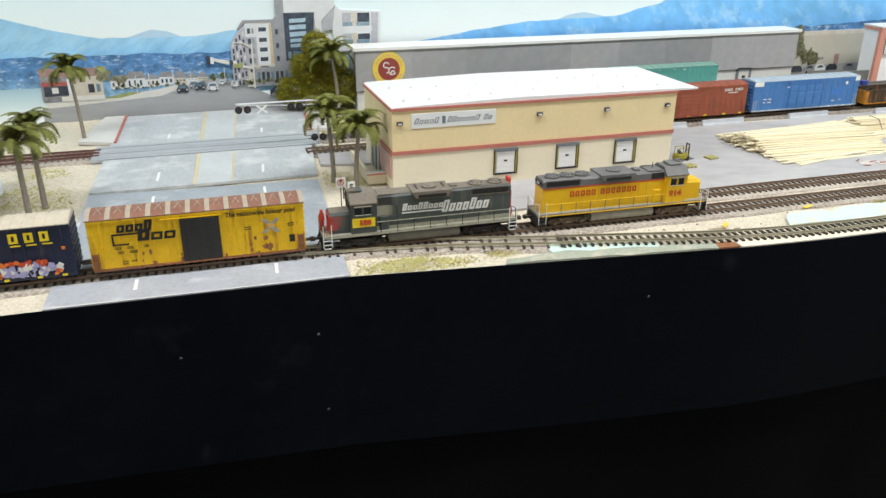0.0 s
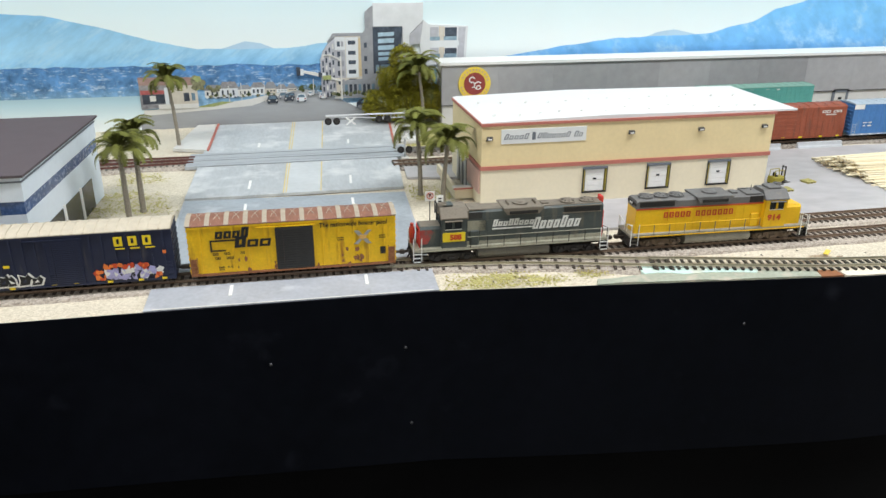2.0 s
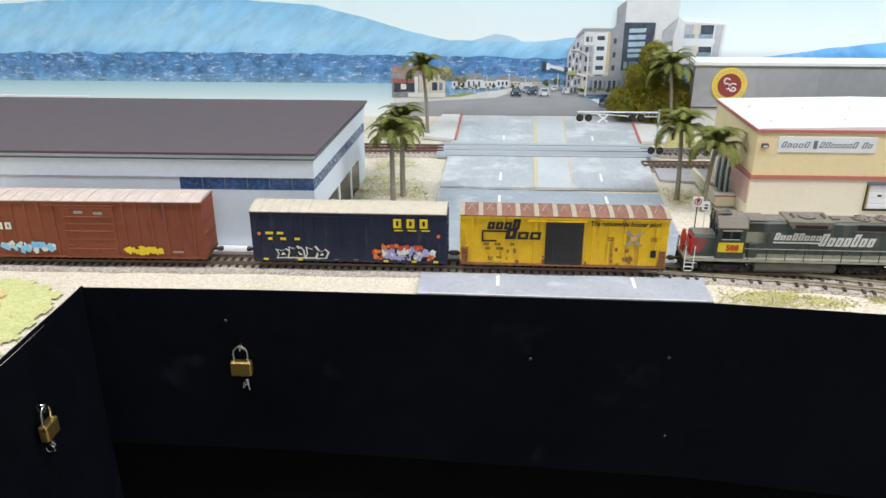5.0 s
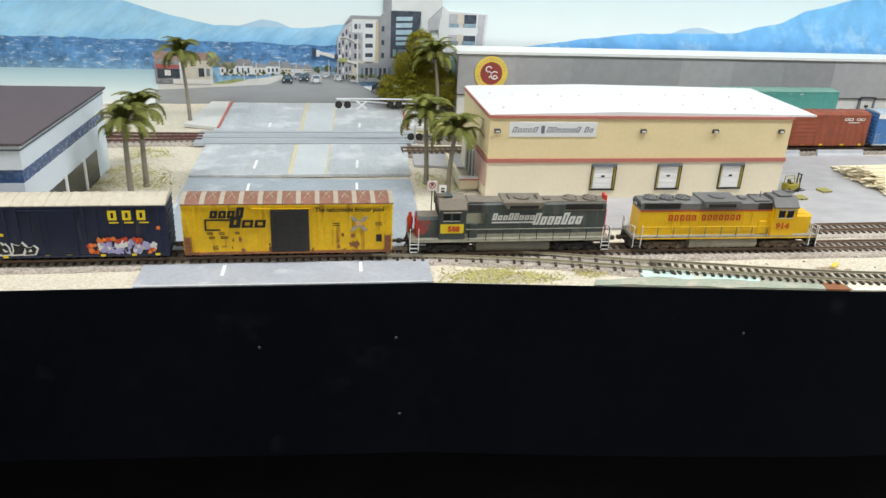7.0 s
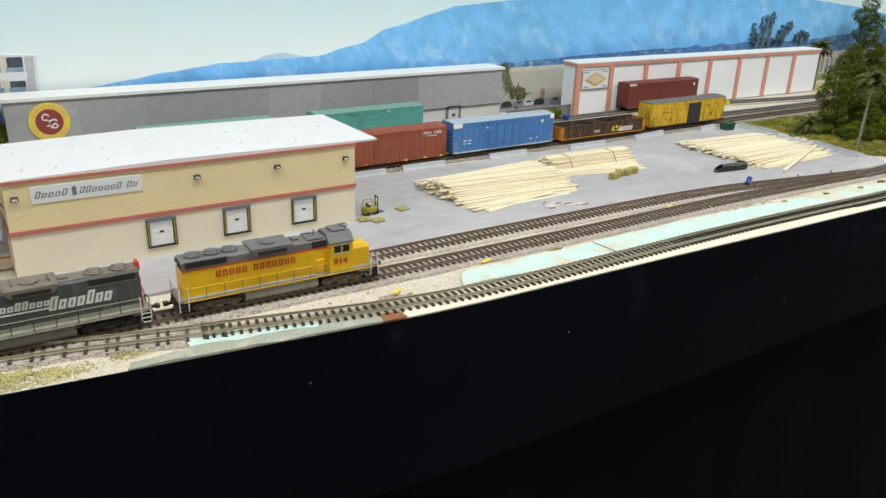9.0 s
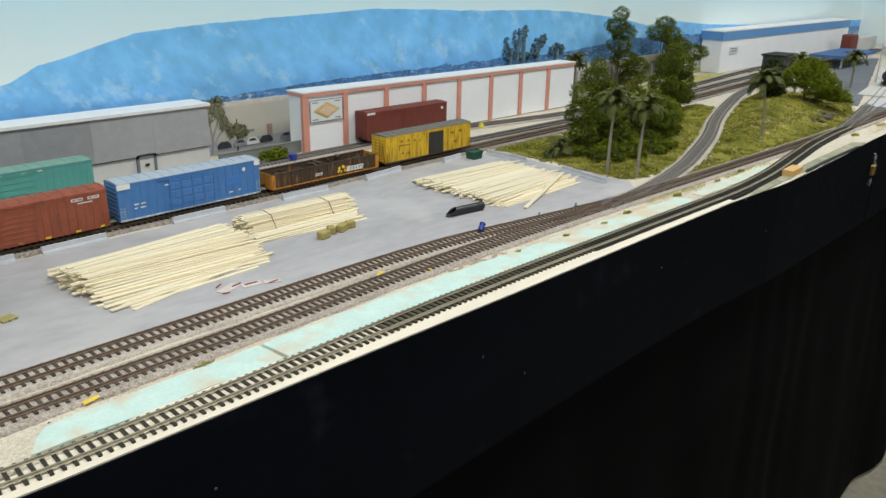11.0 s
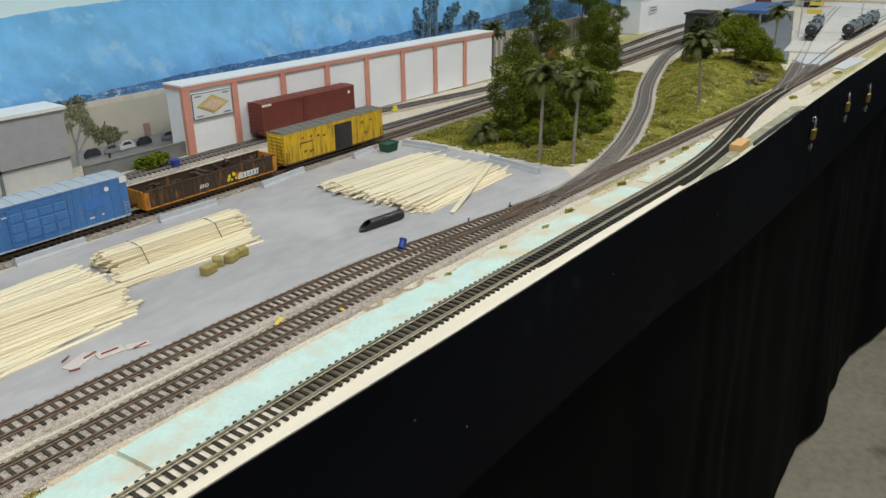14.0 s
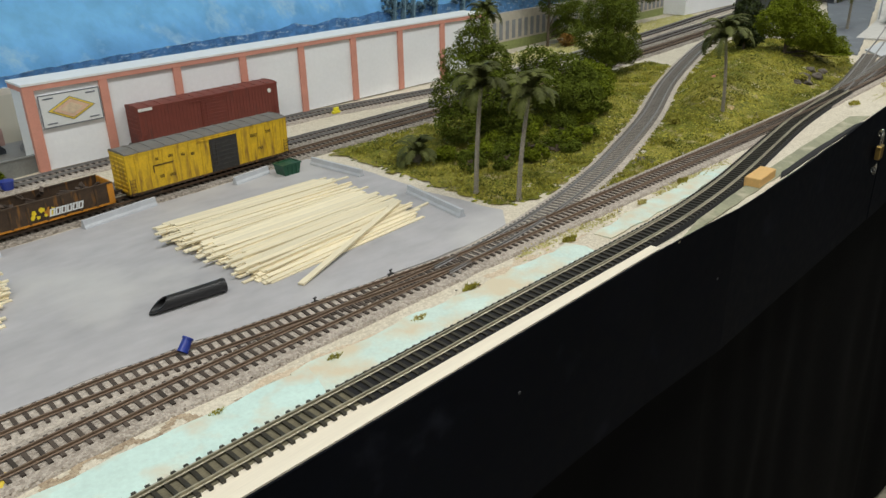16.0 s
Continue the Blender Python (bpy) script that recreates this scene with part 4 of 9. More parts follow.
slab("card_scrap", [(0.431, 0.7125), (0.4535, 0.7105), (0.4535, 0.724), (0.435, 0.727)], -0.002, 0.0012, RUSTW, "torn brown card scrap at the layout edge", "card")
bm = bmesh.new()
prism(bm, ln + [(x, y + (0.040 if x < 0.86 else 0.026) * min(1.0, 0.35 + (x - 0.455) / 0.25)) for x, y in ln[::-1]], -0.002, 0.0016, "z")
tagged(part("wood_strip", bm, BASSWOOD), "bare cream wood strip along the front edge", "wood strip", kind="structure")

# ---- printed backdrop behind the layout: flat by nature ----
SKY = printed("printed_sky", [(0.0, (0.86, 0.92, 0.91)), (0.3, (0.78, 0.91, 0.93)), (1.0, (0.46, 0.79, 0.92))], 0.10, 0.34, var=0.02, scale=6)
SEA = printed("printed_bay", [(0.0, (0.84, 0.88, 0.88)), (0.35, (0.70, 0.80, 0.82)), (0.75, (0.44, 0.62, 0.69)), (1.0, (0.28, 0.46, 0.58))], -0.005, 0.062, var=0.05, scale=12, stretch=(0.3, 1, 4))
MOUNT = printed("printed_mountain", [(0.0, (0.16, 0.38, 0.66)), (0.34, (0.26, 0.54, 0.81)), (0.5, (0.36, 0.64, 0.85)), (0.8, (0.28, 0.57, 0.82)), (1.0, (0.20, 0.48, 0.76))], 0.05, 0.20, speck=(0.40, 0.66, 0.85), speck_scale=26, speck_amount=0.13, var=0.14, scale=34, stretch=(0.6, 1, 1.8), turn=34)
MOUNT_R = printed("printed_blue_mountain", [(0.0, (0.13, 0.38, 0.76)), (0.3, (0.19, 0.50, 0.89)), (0.6, (0.22, 0.57, 0.95)), (1.0, (0.18, 0.51, 0.89))], 0.06, 0.23, speck=(0.40, 0.68, 0.93), speck_scale=13, speck_amount=0.12, var=0.17, scale=20, stretch=(0.9, 1, 1.4), turn=-38)
MOUNT_F = printed("printed_far_ridge", [(0.0, (0.42, 0.62, 0.80)), (1.0, (0.50, 0.68, 0.82))], 0.1, 0.15, var=0.06, scale=20)
CITY = printed("printed_town_band", [(0.0, (0.20, 0.36, 0.52)), (0.35, (0.10, 0.24, 0.46)), (1.0, (0.075, 0.20, 0.42))], 0.05, 0.105, speck=(0.55, 0.68, 0.80), speck_scale=170, speck_amount=0.115, var=0.5, scale=70)
PLAIN = printed("printed_lot", [(0.0, (0.46, 0.44, 0.37)), (1.0, (0.52, 0.49, 0.41))], 0.0, 0.09, var=0.06, scale=20)
P_ASPH = printed("printed_asphalt", [(0.0, (0.33, 0.34, 0.35)), (1.0, (0.40, 0.41, 0.42))], 0.0, 0.07, var=0.08, scale=40, stretch=(0.3, 1, 2))
P_WALK = printed("printed_pavement", [(0.0, (0.62, 0.61, 0.57)), (1.0, (0.68, 0.67, 0.63))], 0.0, 0.07, var=0.06, scale=60)
P_CREAM = printed("printed_cream_house", [(0.0, (0.52, 0.47, 0.38)), (1.0, (0.66, 0.62, 0.55))], 0.0, 0.15, var=0.1, scale=90)
P_WHITE = printed("printed_white_house", [(0.0, (0.62, 0.65, 0.67)), (1.0, (0.76, 0.78, 0.79))], 0.0, 0.19, var=0.05, scale=50)
P_GREY = printed("printed_grey_house", [(0.0, (0.24, 0.25, 0.27)), (1.0, (0.34, 0.35, 0.37))], 0.0, 0.15, var=0.15, scale=70)
P_DARK = printed("printed_dark_glass", [(0.0, (0.03, 0.035, 0.045)), (1.0, (0.07, 0.09, 0.12))], 0.0, 0.15, var=0.4, scale=120)
P_BLUE = printed("printed_blue_glass", [(0.0, (0.12, 0.19, 0.25)), (1.0, (0.30, 0.42, 0.50))], 0.05, 0.15, var=0.3, scale=90)
P_GREEN = printed("printed_foliage", [(0.0, (0.04, 0.055, 0.02)), (1.0, (0.10, 0.12, 0.04))], 0.0, 0.15, var=0.6, scale=160)
P_LAWN = printed("printed_lawn", [(0.0, (0.28, 0.32, 0.12)), (1.0, (0.34, 0.38, 0.16))], 0.0, 0.1, var=0.2, scale=150)
P_RUST = printed("printed_red_shop", [(0.0, (0.30, 0.19, 0.17)), (1.0, (0.36, 0.24, 0.21))], 0.0, 0.1, var=0.2, scale=100)
P_OLIVE = printed("printed_olive_tree", [(0.0, (0.12, 0.12, 0.06)), (1.0, (0.22, 0.22, 0.13))], 0.0, 0.1, var=0.6, scale=220)
P_TREE = printed("printed_far_trees", [(0.0, (0.13, 0.21, 0.24)), (1.0, (0.20, 0.32, 0.40))], 0.05, 0.2, var=0.5, scale=120)

backdrop = tagged(part("backdrop", boxes((-1.6, 4.75, BACK_Y, BACK_Y + 0.012, -0.02, 0.42)), SKY), "printed photo backdrop of sky, blue mountains and a street", "backdrop", kind="structure")
layer = [BACK_Y]


def flat(name, poly, material, label="", d=0.0006, y=None):
    """One printed area: a thin sheet on the backdrop. Later ones lie in front."""
    layer[0] -= 0.00002
    return part(name, prism(bmesh.new(), poly, layer[0], BACK_Y + 0.001), material, backdrop, label)


def ridge(name, pts, base, material, label, amp=0.004, seed=0.0):
    out = []
    x = pts[0][0]
    while x <= pts[-1][0]:
        z = lerp_line(pts, x) + amp * noise.noise(Vector((x * 22, seed, 0))) + amp * 0.5 * noise.noise(Vector((x * 70, seed, 0)))
        out.append((x, z))
        x += 0.008
    return flat(name, [(pts[0][0], base)] + out + [(out[-1][0], base)], material, label)


def rect(name, x0, x1, z0, z1, material, label=""):
    return flat(name, [(x0, z0), (x1, z0), (x1, z1), (x0, z1)], material, label)


ridge("far_ridge", [(-0.16, 0.118), (-0.13, 0.127), (-0.105, 0.135), (-0.08, 0.131), (-0.05, 0.118)], 0.10, MOUNT_F, "pale far ridge", 0.001)
ridge("far_ridge", [(0.57, 0.12), (0.61, 0.136), (0.64, 0.140), (0.68, 0.132), (0.72, 0.118)], 0.08, MOUNT_F, "pale far ridge", 0.001, 2)
ridge("mountain", [(-1.6, 0.14), (-1.2, 0.155), (-0.93, 0.176), (-0.77, 0.186), (-0.54, 0.187), (-0.40, 0.178), (-0.32, 0.160), (-0.25, 0.139), (-0.18, 0.124), (-0.12, 0.123), (-0.05, 0.122), (0.02, 0.129), (0.1, 0.13)], 0.03, MOUNT, "blue printed mountain", 0.0016)
ridge("mountain", [(0.2, 0.08), (0.33, 0.101), (0.42, 0.113), (0.53, 0.127), (0.62, 0.129), (0.71, 0.131), (0.8, 0.153), (0.84, 0.171), (0.99, 0.211), (1.12, 0.221), (1.5, 0.236), (1.82, 0.224), (2.05, 0.220), (2.2, 0.211), (2.43, 0.188), (2.6, 0.16), (2.75, 0.17), (3.0, 0.15), (3.5, 0.13), (4.75, 0.11)], -0.01, MOUNT_R, "blue printed mountain", 0.002, 5)
ridge("town_band", [(-1.6, 0.10), (-0.93, 0.098), (-0.64, 0.102), (-0.36, 0.10), (-0.1, 0.098), (0.1, 0.092)], 0.03, CITY, "dark blue town at the foot of the mountain", 0.005, 1)
ridge("town_band", [(0.95, 0.088), (1.13, 0.098), (1.45, 0.108), (1.9, 0.112), (2.2, 0.112), (2.5, 0.13), (3.1, 0.12), (4.7, 0.08)], -0.01, CITY, "dark blue hills at the foot of the mountain", 0.005, 3)
rect("bay", -1.6, -0.270, -0.012, 0.053, SEA, "pale teal water")
# the printed street; u and v are pixels of the camera's view, mapped here
def sp(u, v):
    return (-0.292 + 0.000341 * u, 0.132 - 0.000342 * v)


def uv(name, pts, material, label=""):
    return flat(name, [sp(u, v) for u, v in pts], material, label)


def uvr(name, u0, u1, v0, v1, material, label=""):
    return uv(name, [(u0, v1), (u1, v1), (u1, v0), (u0, v0)], material, label)


def blob(name, u, v, r, material, k0=0.0):
    return uv(name, [(u + r * (1 + 0.35 * math.sin(k * 2.3 + k0)) * math.cos(k * 0.5236), v + 0.85 * r * (1 + 0.25 * math.sin(k * 1.9 + k0)) * math.sin(k * 0.5236)) for k in range(12)], material)


P_HAZE = printed("printed_hazy_trees", [(0.0, (0.10, 0.16, 0.20)), (1.0, (0.16, 0.24, 0.30))], 0.04, 0.1, var=0.5, scale=200)
P_ROOF = printed("printed_grey_roof", [(0.0, (0.22, 0.22, 0.23)), (1.0, (0.32, 0.31, 0.31))], 0.04, 0.09, var=0.3, scale=200)
P_AWN = printed("printed_red_awning", [(0.0, (0.36, 0.08, 0.08)), (1.0, (0.45, 0.14, 0.13))], 0.03, 0.09, var=0.2, scale=150)
P_TANW = printed("printed_tan_wall", [(0.0, (0.55, 0.44, 0.27)), (1.0, (0.66, 0.54, 0.34))], 0.04, 0.15, var=0.12, scale=120)
rnd = random.Random(4)
uv("street", [(40, 420), (40, 326), (330, 310), (560, 296), (640, 268), (790, 226), (850, 226), (960, 268), (1060, 318), (1560, 345), (1560, 420)], P_ASPH, "printed grey street")
for i in range(16):
    blob("tree_print", 650 + i * 17, 225 - 10 * abs(math.sin(i * 1.7)), 13 + 6 * math.sin(i * 2.2), P_HAZE if i % 3 else P_GREEN, i)
uv("pavement_print", [(60, 326), (60, 300), (330, 288), (560, 262), (640, 245), (790, 222), (640, 268), (560, 296), (330, 310)], P_WALK, "printed pavement")
uv("lawn_print", [(280, 296), (420, 270), (475, 274), (380, 294)], P_LAWN, "printed lawn")
# houses along the street
for i, (u0, u1, v0, v1, mt) in enumerate(((345, 420, 212, 250, P_WALK), (415, 500, 205, 252, P_WHITE), (500, 560, 212, 250, P_WALK), (560, 625, 205, 245, P_WHITE), (625, 680, 212, 240, P_CREAM), (680, 730, 216, 236, P_WHITE), (730, 775, 214, 232, P_CREAM))):
    uvr("house_print", u0, u1, v0, v1, mt, "small printed house")
    m = (u0 + u1) / 2
    uv("house_print", [(u0 - 5, v0 + 4), (u1 + 5, v0 + 4), (u1 - 12, v0 - 22 - 6 * math.sin(i * 2)), (u0 + 14, v0 - 22 - 6 * math.sin(i * 2))], P_ROOF if i % 2 else P_GREY, "grey printed roof")
    for k in range(3):
        uvr("window_print", u0 + 8 + k * (u1 - u0) / 3.4, u0 + 17 + k * (u1 - u0) / 3.4, v0 + 12, v1 - 10, P_DARK)
for i, u in enumerate((372, 396, 432, 462, 520, 548, 590, 640, 668)):
    blob("tree_print", u, 246 - 6 * (i % 2), 9 + 3 * math.sin(i * 3.1), P_GREEN if i % 2 else P_OLIVE, i * 1.3)
for i in range(12):
    uvr("car_print", 350 + i * 13, 359 + i * 13, 248, 254, (P_WHITE, P_DARK, P_BLUE)[i % 3])
# corner shop
uv("shop", [(52, 296), (185, 290), (185, 152), (52, 146)], P_ROOF, "printed low shop front")
uv("shop", [(52, 182), (312, 188), (312, 152), (52, 146)], P_RUST, "brown printed parapet")
uv("shop", [(185, 292), (312, 282), (312, 188), (185, 188)], P_CREAM, "pale printed shop wall")
uv("shop", [(55, 226), (185, 224), (185, 208), (55, 206)], P_AWN, "red printed awning")
uv("shop_window", [(62, 272), (172, 268), (172, 226), (62, 226)], P_DARK)
uvr("shop_window", 95, 122, 232, 258, P_WALK)
uv("shop", [(163, 285), (180, 284), (180, 196), (163, 196)], P_WHITE, "white printed column")
uvr("shop_window", 248, 274, 222, 262, P_DARK)
uvr("shop_window", 284, 300, 224, 260, P_BLUE)
uvr("shop", 130, 312, 274, 296, P_WALK)
for i in range(9):
    blob("tree_print", 318 + 16 * math.sin(i * 2.1), 178 + 20 * math.cos(i * 1.6), 17, P_OLIVE if i % 3 else P_LAWN, i)
for i in range(7):
    blob("tree_print", 388 + 24 * math.sin(i * 2.4), 208 + 8 * math.cos(i * 1.6), 11, P_OLIVE, i)
for u, v0 in ((455, 196), (513, 186), (622, 180), (700, 200), (856, 175), (905, 190)):
    uvr("lamp_post_print", u, u + 3, v0, 280 if u < 650 else 250, P_WALK)
# cars on the street
for u, v, k, mt in ((633, 288, 1.0, P_DARK), (690, 268, 0.8, P_GREY), (714, 280, 0.9, P_DARK), (735, 264, 0.6, P_DARK), (772, 284, 0.95, P_WHITE), (884, 272, 0.75, P_WHITE), (828, 256, 0.5, P_WHITE), (858, 252, 0.45, P_GREY)):
    uv("car_print", [(u, v - 4 * k), (u + 50 * k, v - 4 * k), (u + 52 * k, v - 20 * k), (u + 43 * k, v - 40 * k), (u + 9 * k, v - 40 * k), (u - 1, v - 20 * k)], mt, "small printed car")
    uv("car_print", [(u + 6 * k, v - 23 * k), (u + 45 * k, v - 23 * k), (u + 39 * k, v - 37 * k), (u + 12 * k, v - 37 * k)], P_BLUE)
    for w in (3, 39):
        uvr("car_print", u + w * k, u + (w + 9) * k, v - 8 * k, v, P_DARK)
    uvr("car_print", u + 4 * k, u + 12 * k, v - 19 * k, v - 13 * k, P_AWN if mt is P_WHITE else P_WALK)
    uvr("car_print", u + 40 * k, u + 48 * k, v - 19 * k, v - 13 * k, P_AWN if mt is P_WHITE else P_WALK)
uv("car_print", [(1064, 322), (1160, 338), (1172, 312), (1166, 286), (1130, 274), (1095, 278), (1066, 298)], P_DARK, "dark printed saloon car")
uv("car_print", [(1084, 298), (1150, 302), (1146, 284), (1124, 278), (1098, 282)], P_BLUE)
for u, v in ((1080, 326), (1146, 338)):
    blob("car_print", u, v - 8, 11, P_GREY)
uvr("pavement_print", 960, 1070, 264, 274, P_WALK)
# printed apartment blocks; u and v are pixel positions in the camera's view
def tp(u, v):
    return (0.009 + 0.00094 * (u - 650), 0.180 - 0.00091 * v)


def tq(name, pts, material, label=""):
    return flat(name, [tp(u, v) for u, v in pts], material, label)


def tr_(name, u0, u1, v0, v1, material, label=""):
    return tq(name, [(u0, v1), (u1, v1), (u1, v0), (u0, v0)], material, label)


P_LILAC = printed("printed_shaded_wall", [(0.0, (0.36, 0.36, 0.39)), (1.0, (0.50, 0.51, 0.55))], 0.04, 0.15, var=0.12, scale=90)
P_MID = printed("printed_mid_grey_wall", [(0.0, (0.26, 0.27, 0.29)), (1.0, (0.36, 0.37, 0.39))], 0.04, 0.17, var=0.10, scale=80)
P_SKYG = printed("printed_sky_glass", [(0.0, (0.22, 0.34, 0.44)), (1.0, (0.48, 0.64, 0.74))], 0.07, 0.15, var=0.2, scale=120)
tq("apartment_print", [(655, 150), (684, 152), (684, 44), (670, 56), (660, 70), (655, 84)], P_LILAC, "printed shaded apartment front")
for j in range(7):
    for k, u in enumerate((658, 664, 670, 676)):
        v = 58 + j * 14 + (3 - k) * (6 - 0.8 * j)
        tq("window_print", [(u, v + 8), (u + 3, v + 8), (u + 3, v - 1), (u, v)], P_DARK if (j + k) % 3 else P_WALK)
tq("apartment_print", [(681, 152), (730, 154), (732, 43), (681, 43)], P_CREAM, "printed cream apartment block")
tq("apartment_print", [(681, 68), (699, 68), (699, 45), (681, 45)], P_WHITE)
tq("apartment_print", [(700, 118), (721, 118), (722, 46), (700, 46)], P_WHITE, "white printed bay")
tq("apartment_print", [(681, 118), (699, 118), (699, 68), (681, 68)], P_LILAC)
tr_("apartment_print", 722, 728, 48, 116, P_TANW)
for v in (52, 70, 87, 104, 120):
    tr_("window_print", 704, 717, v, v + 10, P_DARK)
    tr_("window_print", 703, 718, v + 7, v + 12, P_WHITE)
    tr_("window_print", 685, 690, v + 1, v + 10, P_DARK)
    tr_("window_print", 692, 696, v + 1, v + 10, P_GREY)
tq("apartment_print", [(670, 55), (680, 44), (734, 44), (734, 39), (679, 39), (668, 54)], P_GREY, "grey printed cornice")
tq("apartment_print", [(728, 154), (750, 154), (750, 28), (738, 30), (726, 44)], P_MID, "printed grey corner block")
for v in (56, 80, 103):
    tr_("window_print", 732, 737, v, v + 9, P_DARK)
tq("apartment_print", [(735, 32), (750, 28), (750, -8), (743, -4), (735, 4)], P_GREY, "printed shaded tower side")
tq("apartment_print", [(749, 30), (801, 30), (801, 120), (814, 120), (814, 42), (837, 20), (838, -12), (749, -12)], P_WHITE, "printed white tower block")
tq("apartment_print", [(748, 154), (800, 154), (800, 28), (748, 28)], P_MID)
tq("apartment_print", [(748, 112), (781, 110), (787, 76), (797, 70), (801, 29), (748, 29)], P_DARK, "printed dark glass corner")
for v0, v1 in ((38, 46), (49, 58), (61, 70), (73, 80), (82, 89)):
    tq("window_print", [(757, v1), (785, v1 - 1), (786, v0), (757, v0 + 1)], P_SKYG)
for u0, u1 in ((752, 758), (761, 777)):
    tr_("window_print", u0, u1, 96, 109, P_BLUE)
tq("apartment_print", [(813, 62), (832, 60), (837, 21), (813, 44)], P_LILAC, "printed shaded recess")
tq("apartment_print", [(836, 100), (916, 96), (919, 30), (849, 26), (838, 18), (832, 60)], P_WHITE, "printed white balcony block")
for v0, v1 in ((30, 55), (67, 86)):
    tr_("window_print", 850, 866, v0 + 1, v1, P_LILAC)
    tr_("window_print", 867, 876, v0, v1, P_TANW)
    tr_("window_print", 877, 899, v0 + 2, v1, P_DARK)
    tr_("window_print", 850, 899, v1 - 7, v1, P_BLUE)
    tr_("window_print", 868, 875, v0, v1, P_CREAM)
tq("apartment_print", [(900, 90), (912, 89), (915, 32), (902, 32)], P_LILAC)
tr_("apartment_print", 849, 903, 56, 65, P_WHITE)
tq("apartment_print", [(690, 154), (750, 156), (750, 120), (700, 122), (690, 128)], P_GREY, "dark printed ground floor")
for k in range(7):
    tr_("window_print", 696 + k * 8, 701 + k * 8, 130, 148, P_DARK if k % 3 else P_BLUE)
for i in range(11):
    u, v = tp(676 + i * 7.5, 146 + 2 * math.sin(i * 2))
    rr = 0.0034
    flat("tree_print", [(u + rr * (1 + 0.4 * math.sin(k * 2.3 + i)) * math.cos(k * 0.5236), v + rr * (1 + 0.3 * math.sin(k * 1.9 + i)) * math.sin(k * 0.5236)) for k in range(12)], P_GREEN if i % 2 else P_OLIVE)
uv("traffic_light_print", [(792, 140), (990, 190), (990, 182), (870, 144), (792, 132)], P_WALK, "printed signal arm")
uvr("traffic_light_print", 990, 997, 70, 280, P_WALK)
uv("street_lamp_print", [(912, 66), (912, 62), (945, 60), (990, 84), (990, 90), (944, 65)], P_WALK)
for u in (780, 884):
    uvr("traffic_light_print", u, u + 18, 118 if u < 800 else 146, 156 if u < 800 else 166, P_DARK)
    uvr("traffic_light_print", u + 18, u + 34, 128 if u < 800 else 148, 156 if u < 800 else 162, P_WHITE)
uvr("traffic_light_print", 905, 945, 160, 180, P_LAWN)
layer[0] = BACK_Y - 0.003
# printed lot and trees to the right of the warehouse
rect("lot_print", 1.06, 1.36, -0.012, 0.086, PLAIN, "printed beige shed wall")
rect("lot_print", 1.06, 1.36, 0.080, 0.088, P_CREAM, "printed eaves")
rect("lot_print", 1.06, 1.36, -0.012, 0.020, P_ASPH, "printed yard")
rect("lot_print", 1.222, 1.234, 0.018, 0.040, P_RUST)
rect("lot_print", 1.18, 1.195, 0.030, 0.035, P_GREY)


def crown(x, z, rx, rz, n, material, seed, r=0.0035):
    """A printed tree crown of many small leaf clusters."""
    rn = random.Random(seed)
    for q in range(n):
        a, d = rn.uniform(0, 6.283), math.sqrt(rn.random())
        ox, oz, rr, ph = x + rx * d * math.cos(a), z + rz * d * math.sin(a), r * rn.uniform(0.6, 1.3), rn.uniform(0, 6)
        flat("tree_print", [(ox + rr * (1.9 if k % 2 else 0.35) * (1 + 0.4 * math.sin(k * 2.9 + ph)) * math.cos(k * 0.4488), oz + rr * (1.9 if k % 2 else 0.35) * (1 + 0.4 * math.sin(k * 1.7 + ph)) * math.sin(k * 0.4488)) for k in range(14)], material)


for pts in ([(1.104, 0.0), (1.109, 0.0), (1.112, 0.03), (1.108, 0.03)], [(1.108, 0.03), (1.112, 0.03), (1.126, 0.060), (1.123, 0.062)], [(1.108, 0.028), (1.111, 0.03), (1.106, 0.066), (1.103, 0.065)], [(1.109, 0.016), (1.113, 0.018), (1.135, 0.045), (1.133, 0.048)]):
    flat("tree_print", pts, P_GREY)
crown(1.102, 0.072, 0.012, 0.018, 26, P_OLIVE, 1)
crown(1.122, 0.078, 0.012, 0.020, 30, P_OLIVE, 2)
crown(1.135, 0.055, 0.008, 0.012, 14, P_OLIVE, 3)
flat("tree_print", [(1.1565, 0.0), (1.159, 0.0), (1.160, 0.03), (1.158, 0.03)], P_DARK)
crown(1.158, 0.036, 0.022, 0.011, 46, P_OLIVE, 4)
for x, mt in ((1.118, P_DARK), (1.150, P_GREY), (1.176, P_WHITE), (1.206, P_DARK), (1.250, P_GREY)):
    flat("car_print", [(x, 0.008), (x + 0.026, 0.008), (x + 0.026, 0.014), (x + 0.02, 0.020), (x + 0.007, 0.020), (x, 0.014)], mt, "printed parked car")
    flat("car_print", [(x + 0.004, 0.014), (x + 0.021, 0.014), (x + 0.018, 0.0185), (x + 0.008, 0.0185)], P_DARK)
for x, z, rx, rz, n, sd in ((1.915, 0.135, 0.012, 0.024, 24, 5), (1.955, 0.145, 0.016, 0.034, 40, 6), (1.985, 0.168, 0.010, 0.020, 20, 7), (1.95, 0.112, 0.03, 0.014, 24, 8), (2.035, 0.132, 0.024, 0.018, 36, 9), (2.06, 0.150, 0.012, 0.010, 14, 10), (2.12, 0.120, 0.028, 0.016, 36, 11), (2.01, 0.112, 0.03, 0.010, 18, 12)):
    crown(x, z, rx * 1.1, rz, int(n * 1.1), P_TREE, sd, 0.0016)
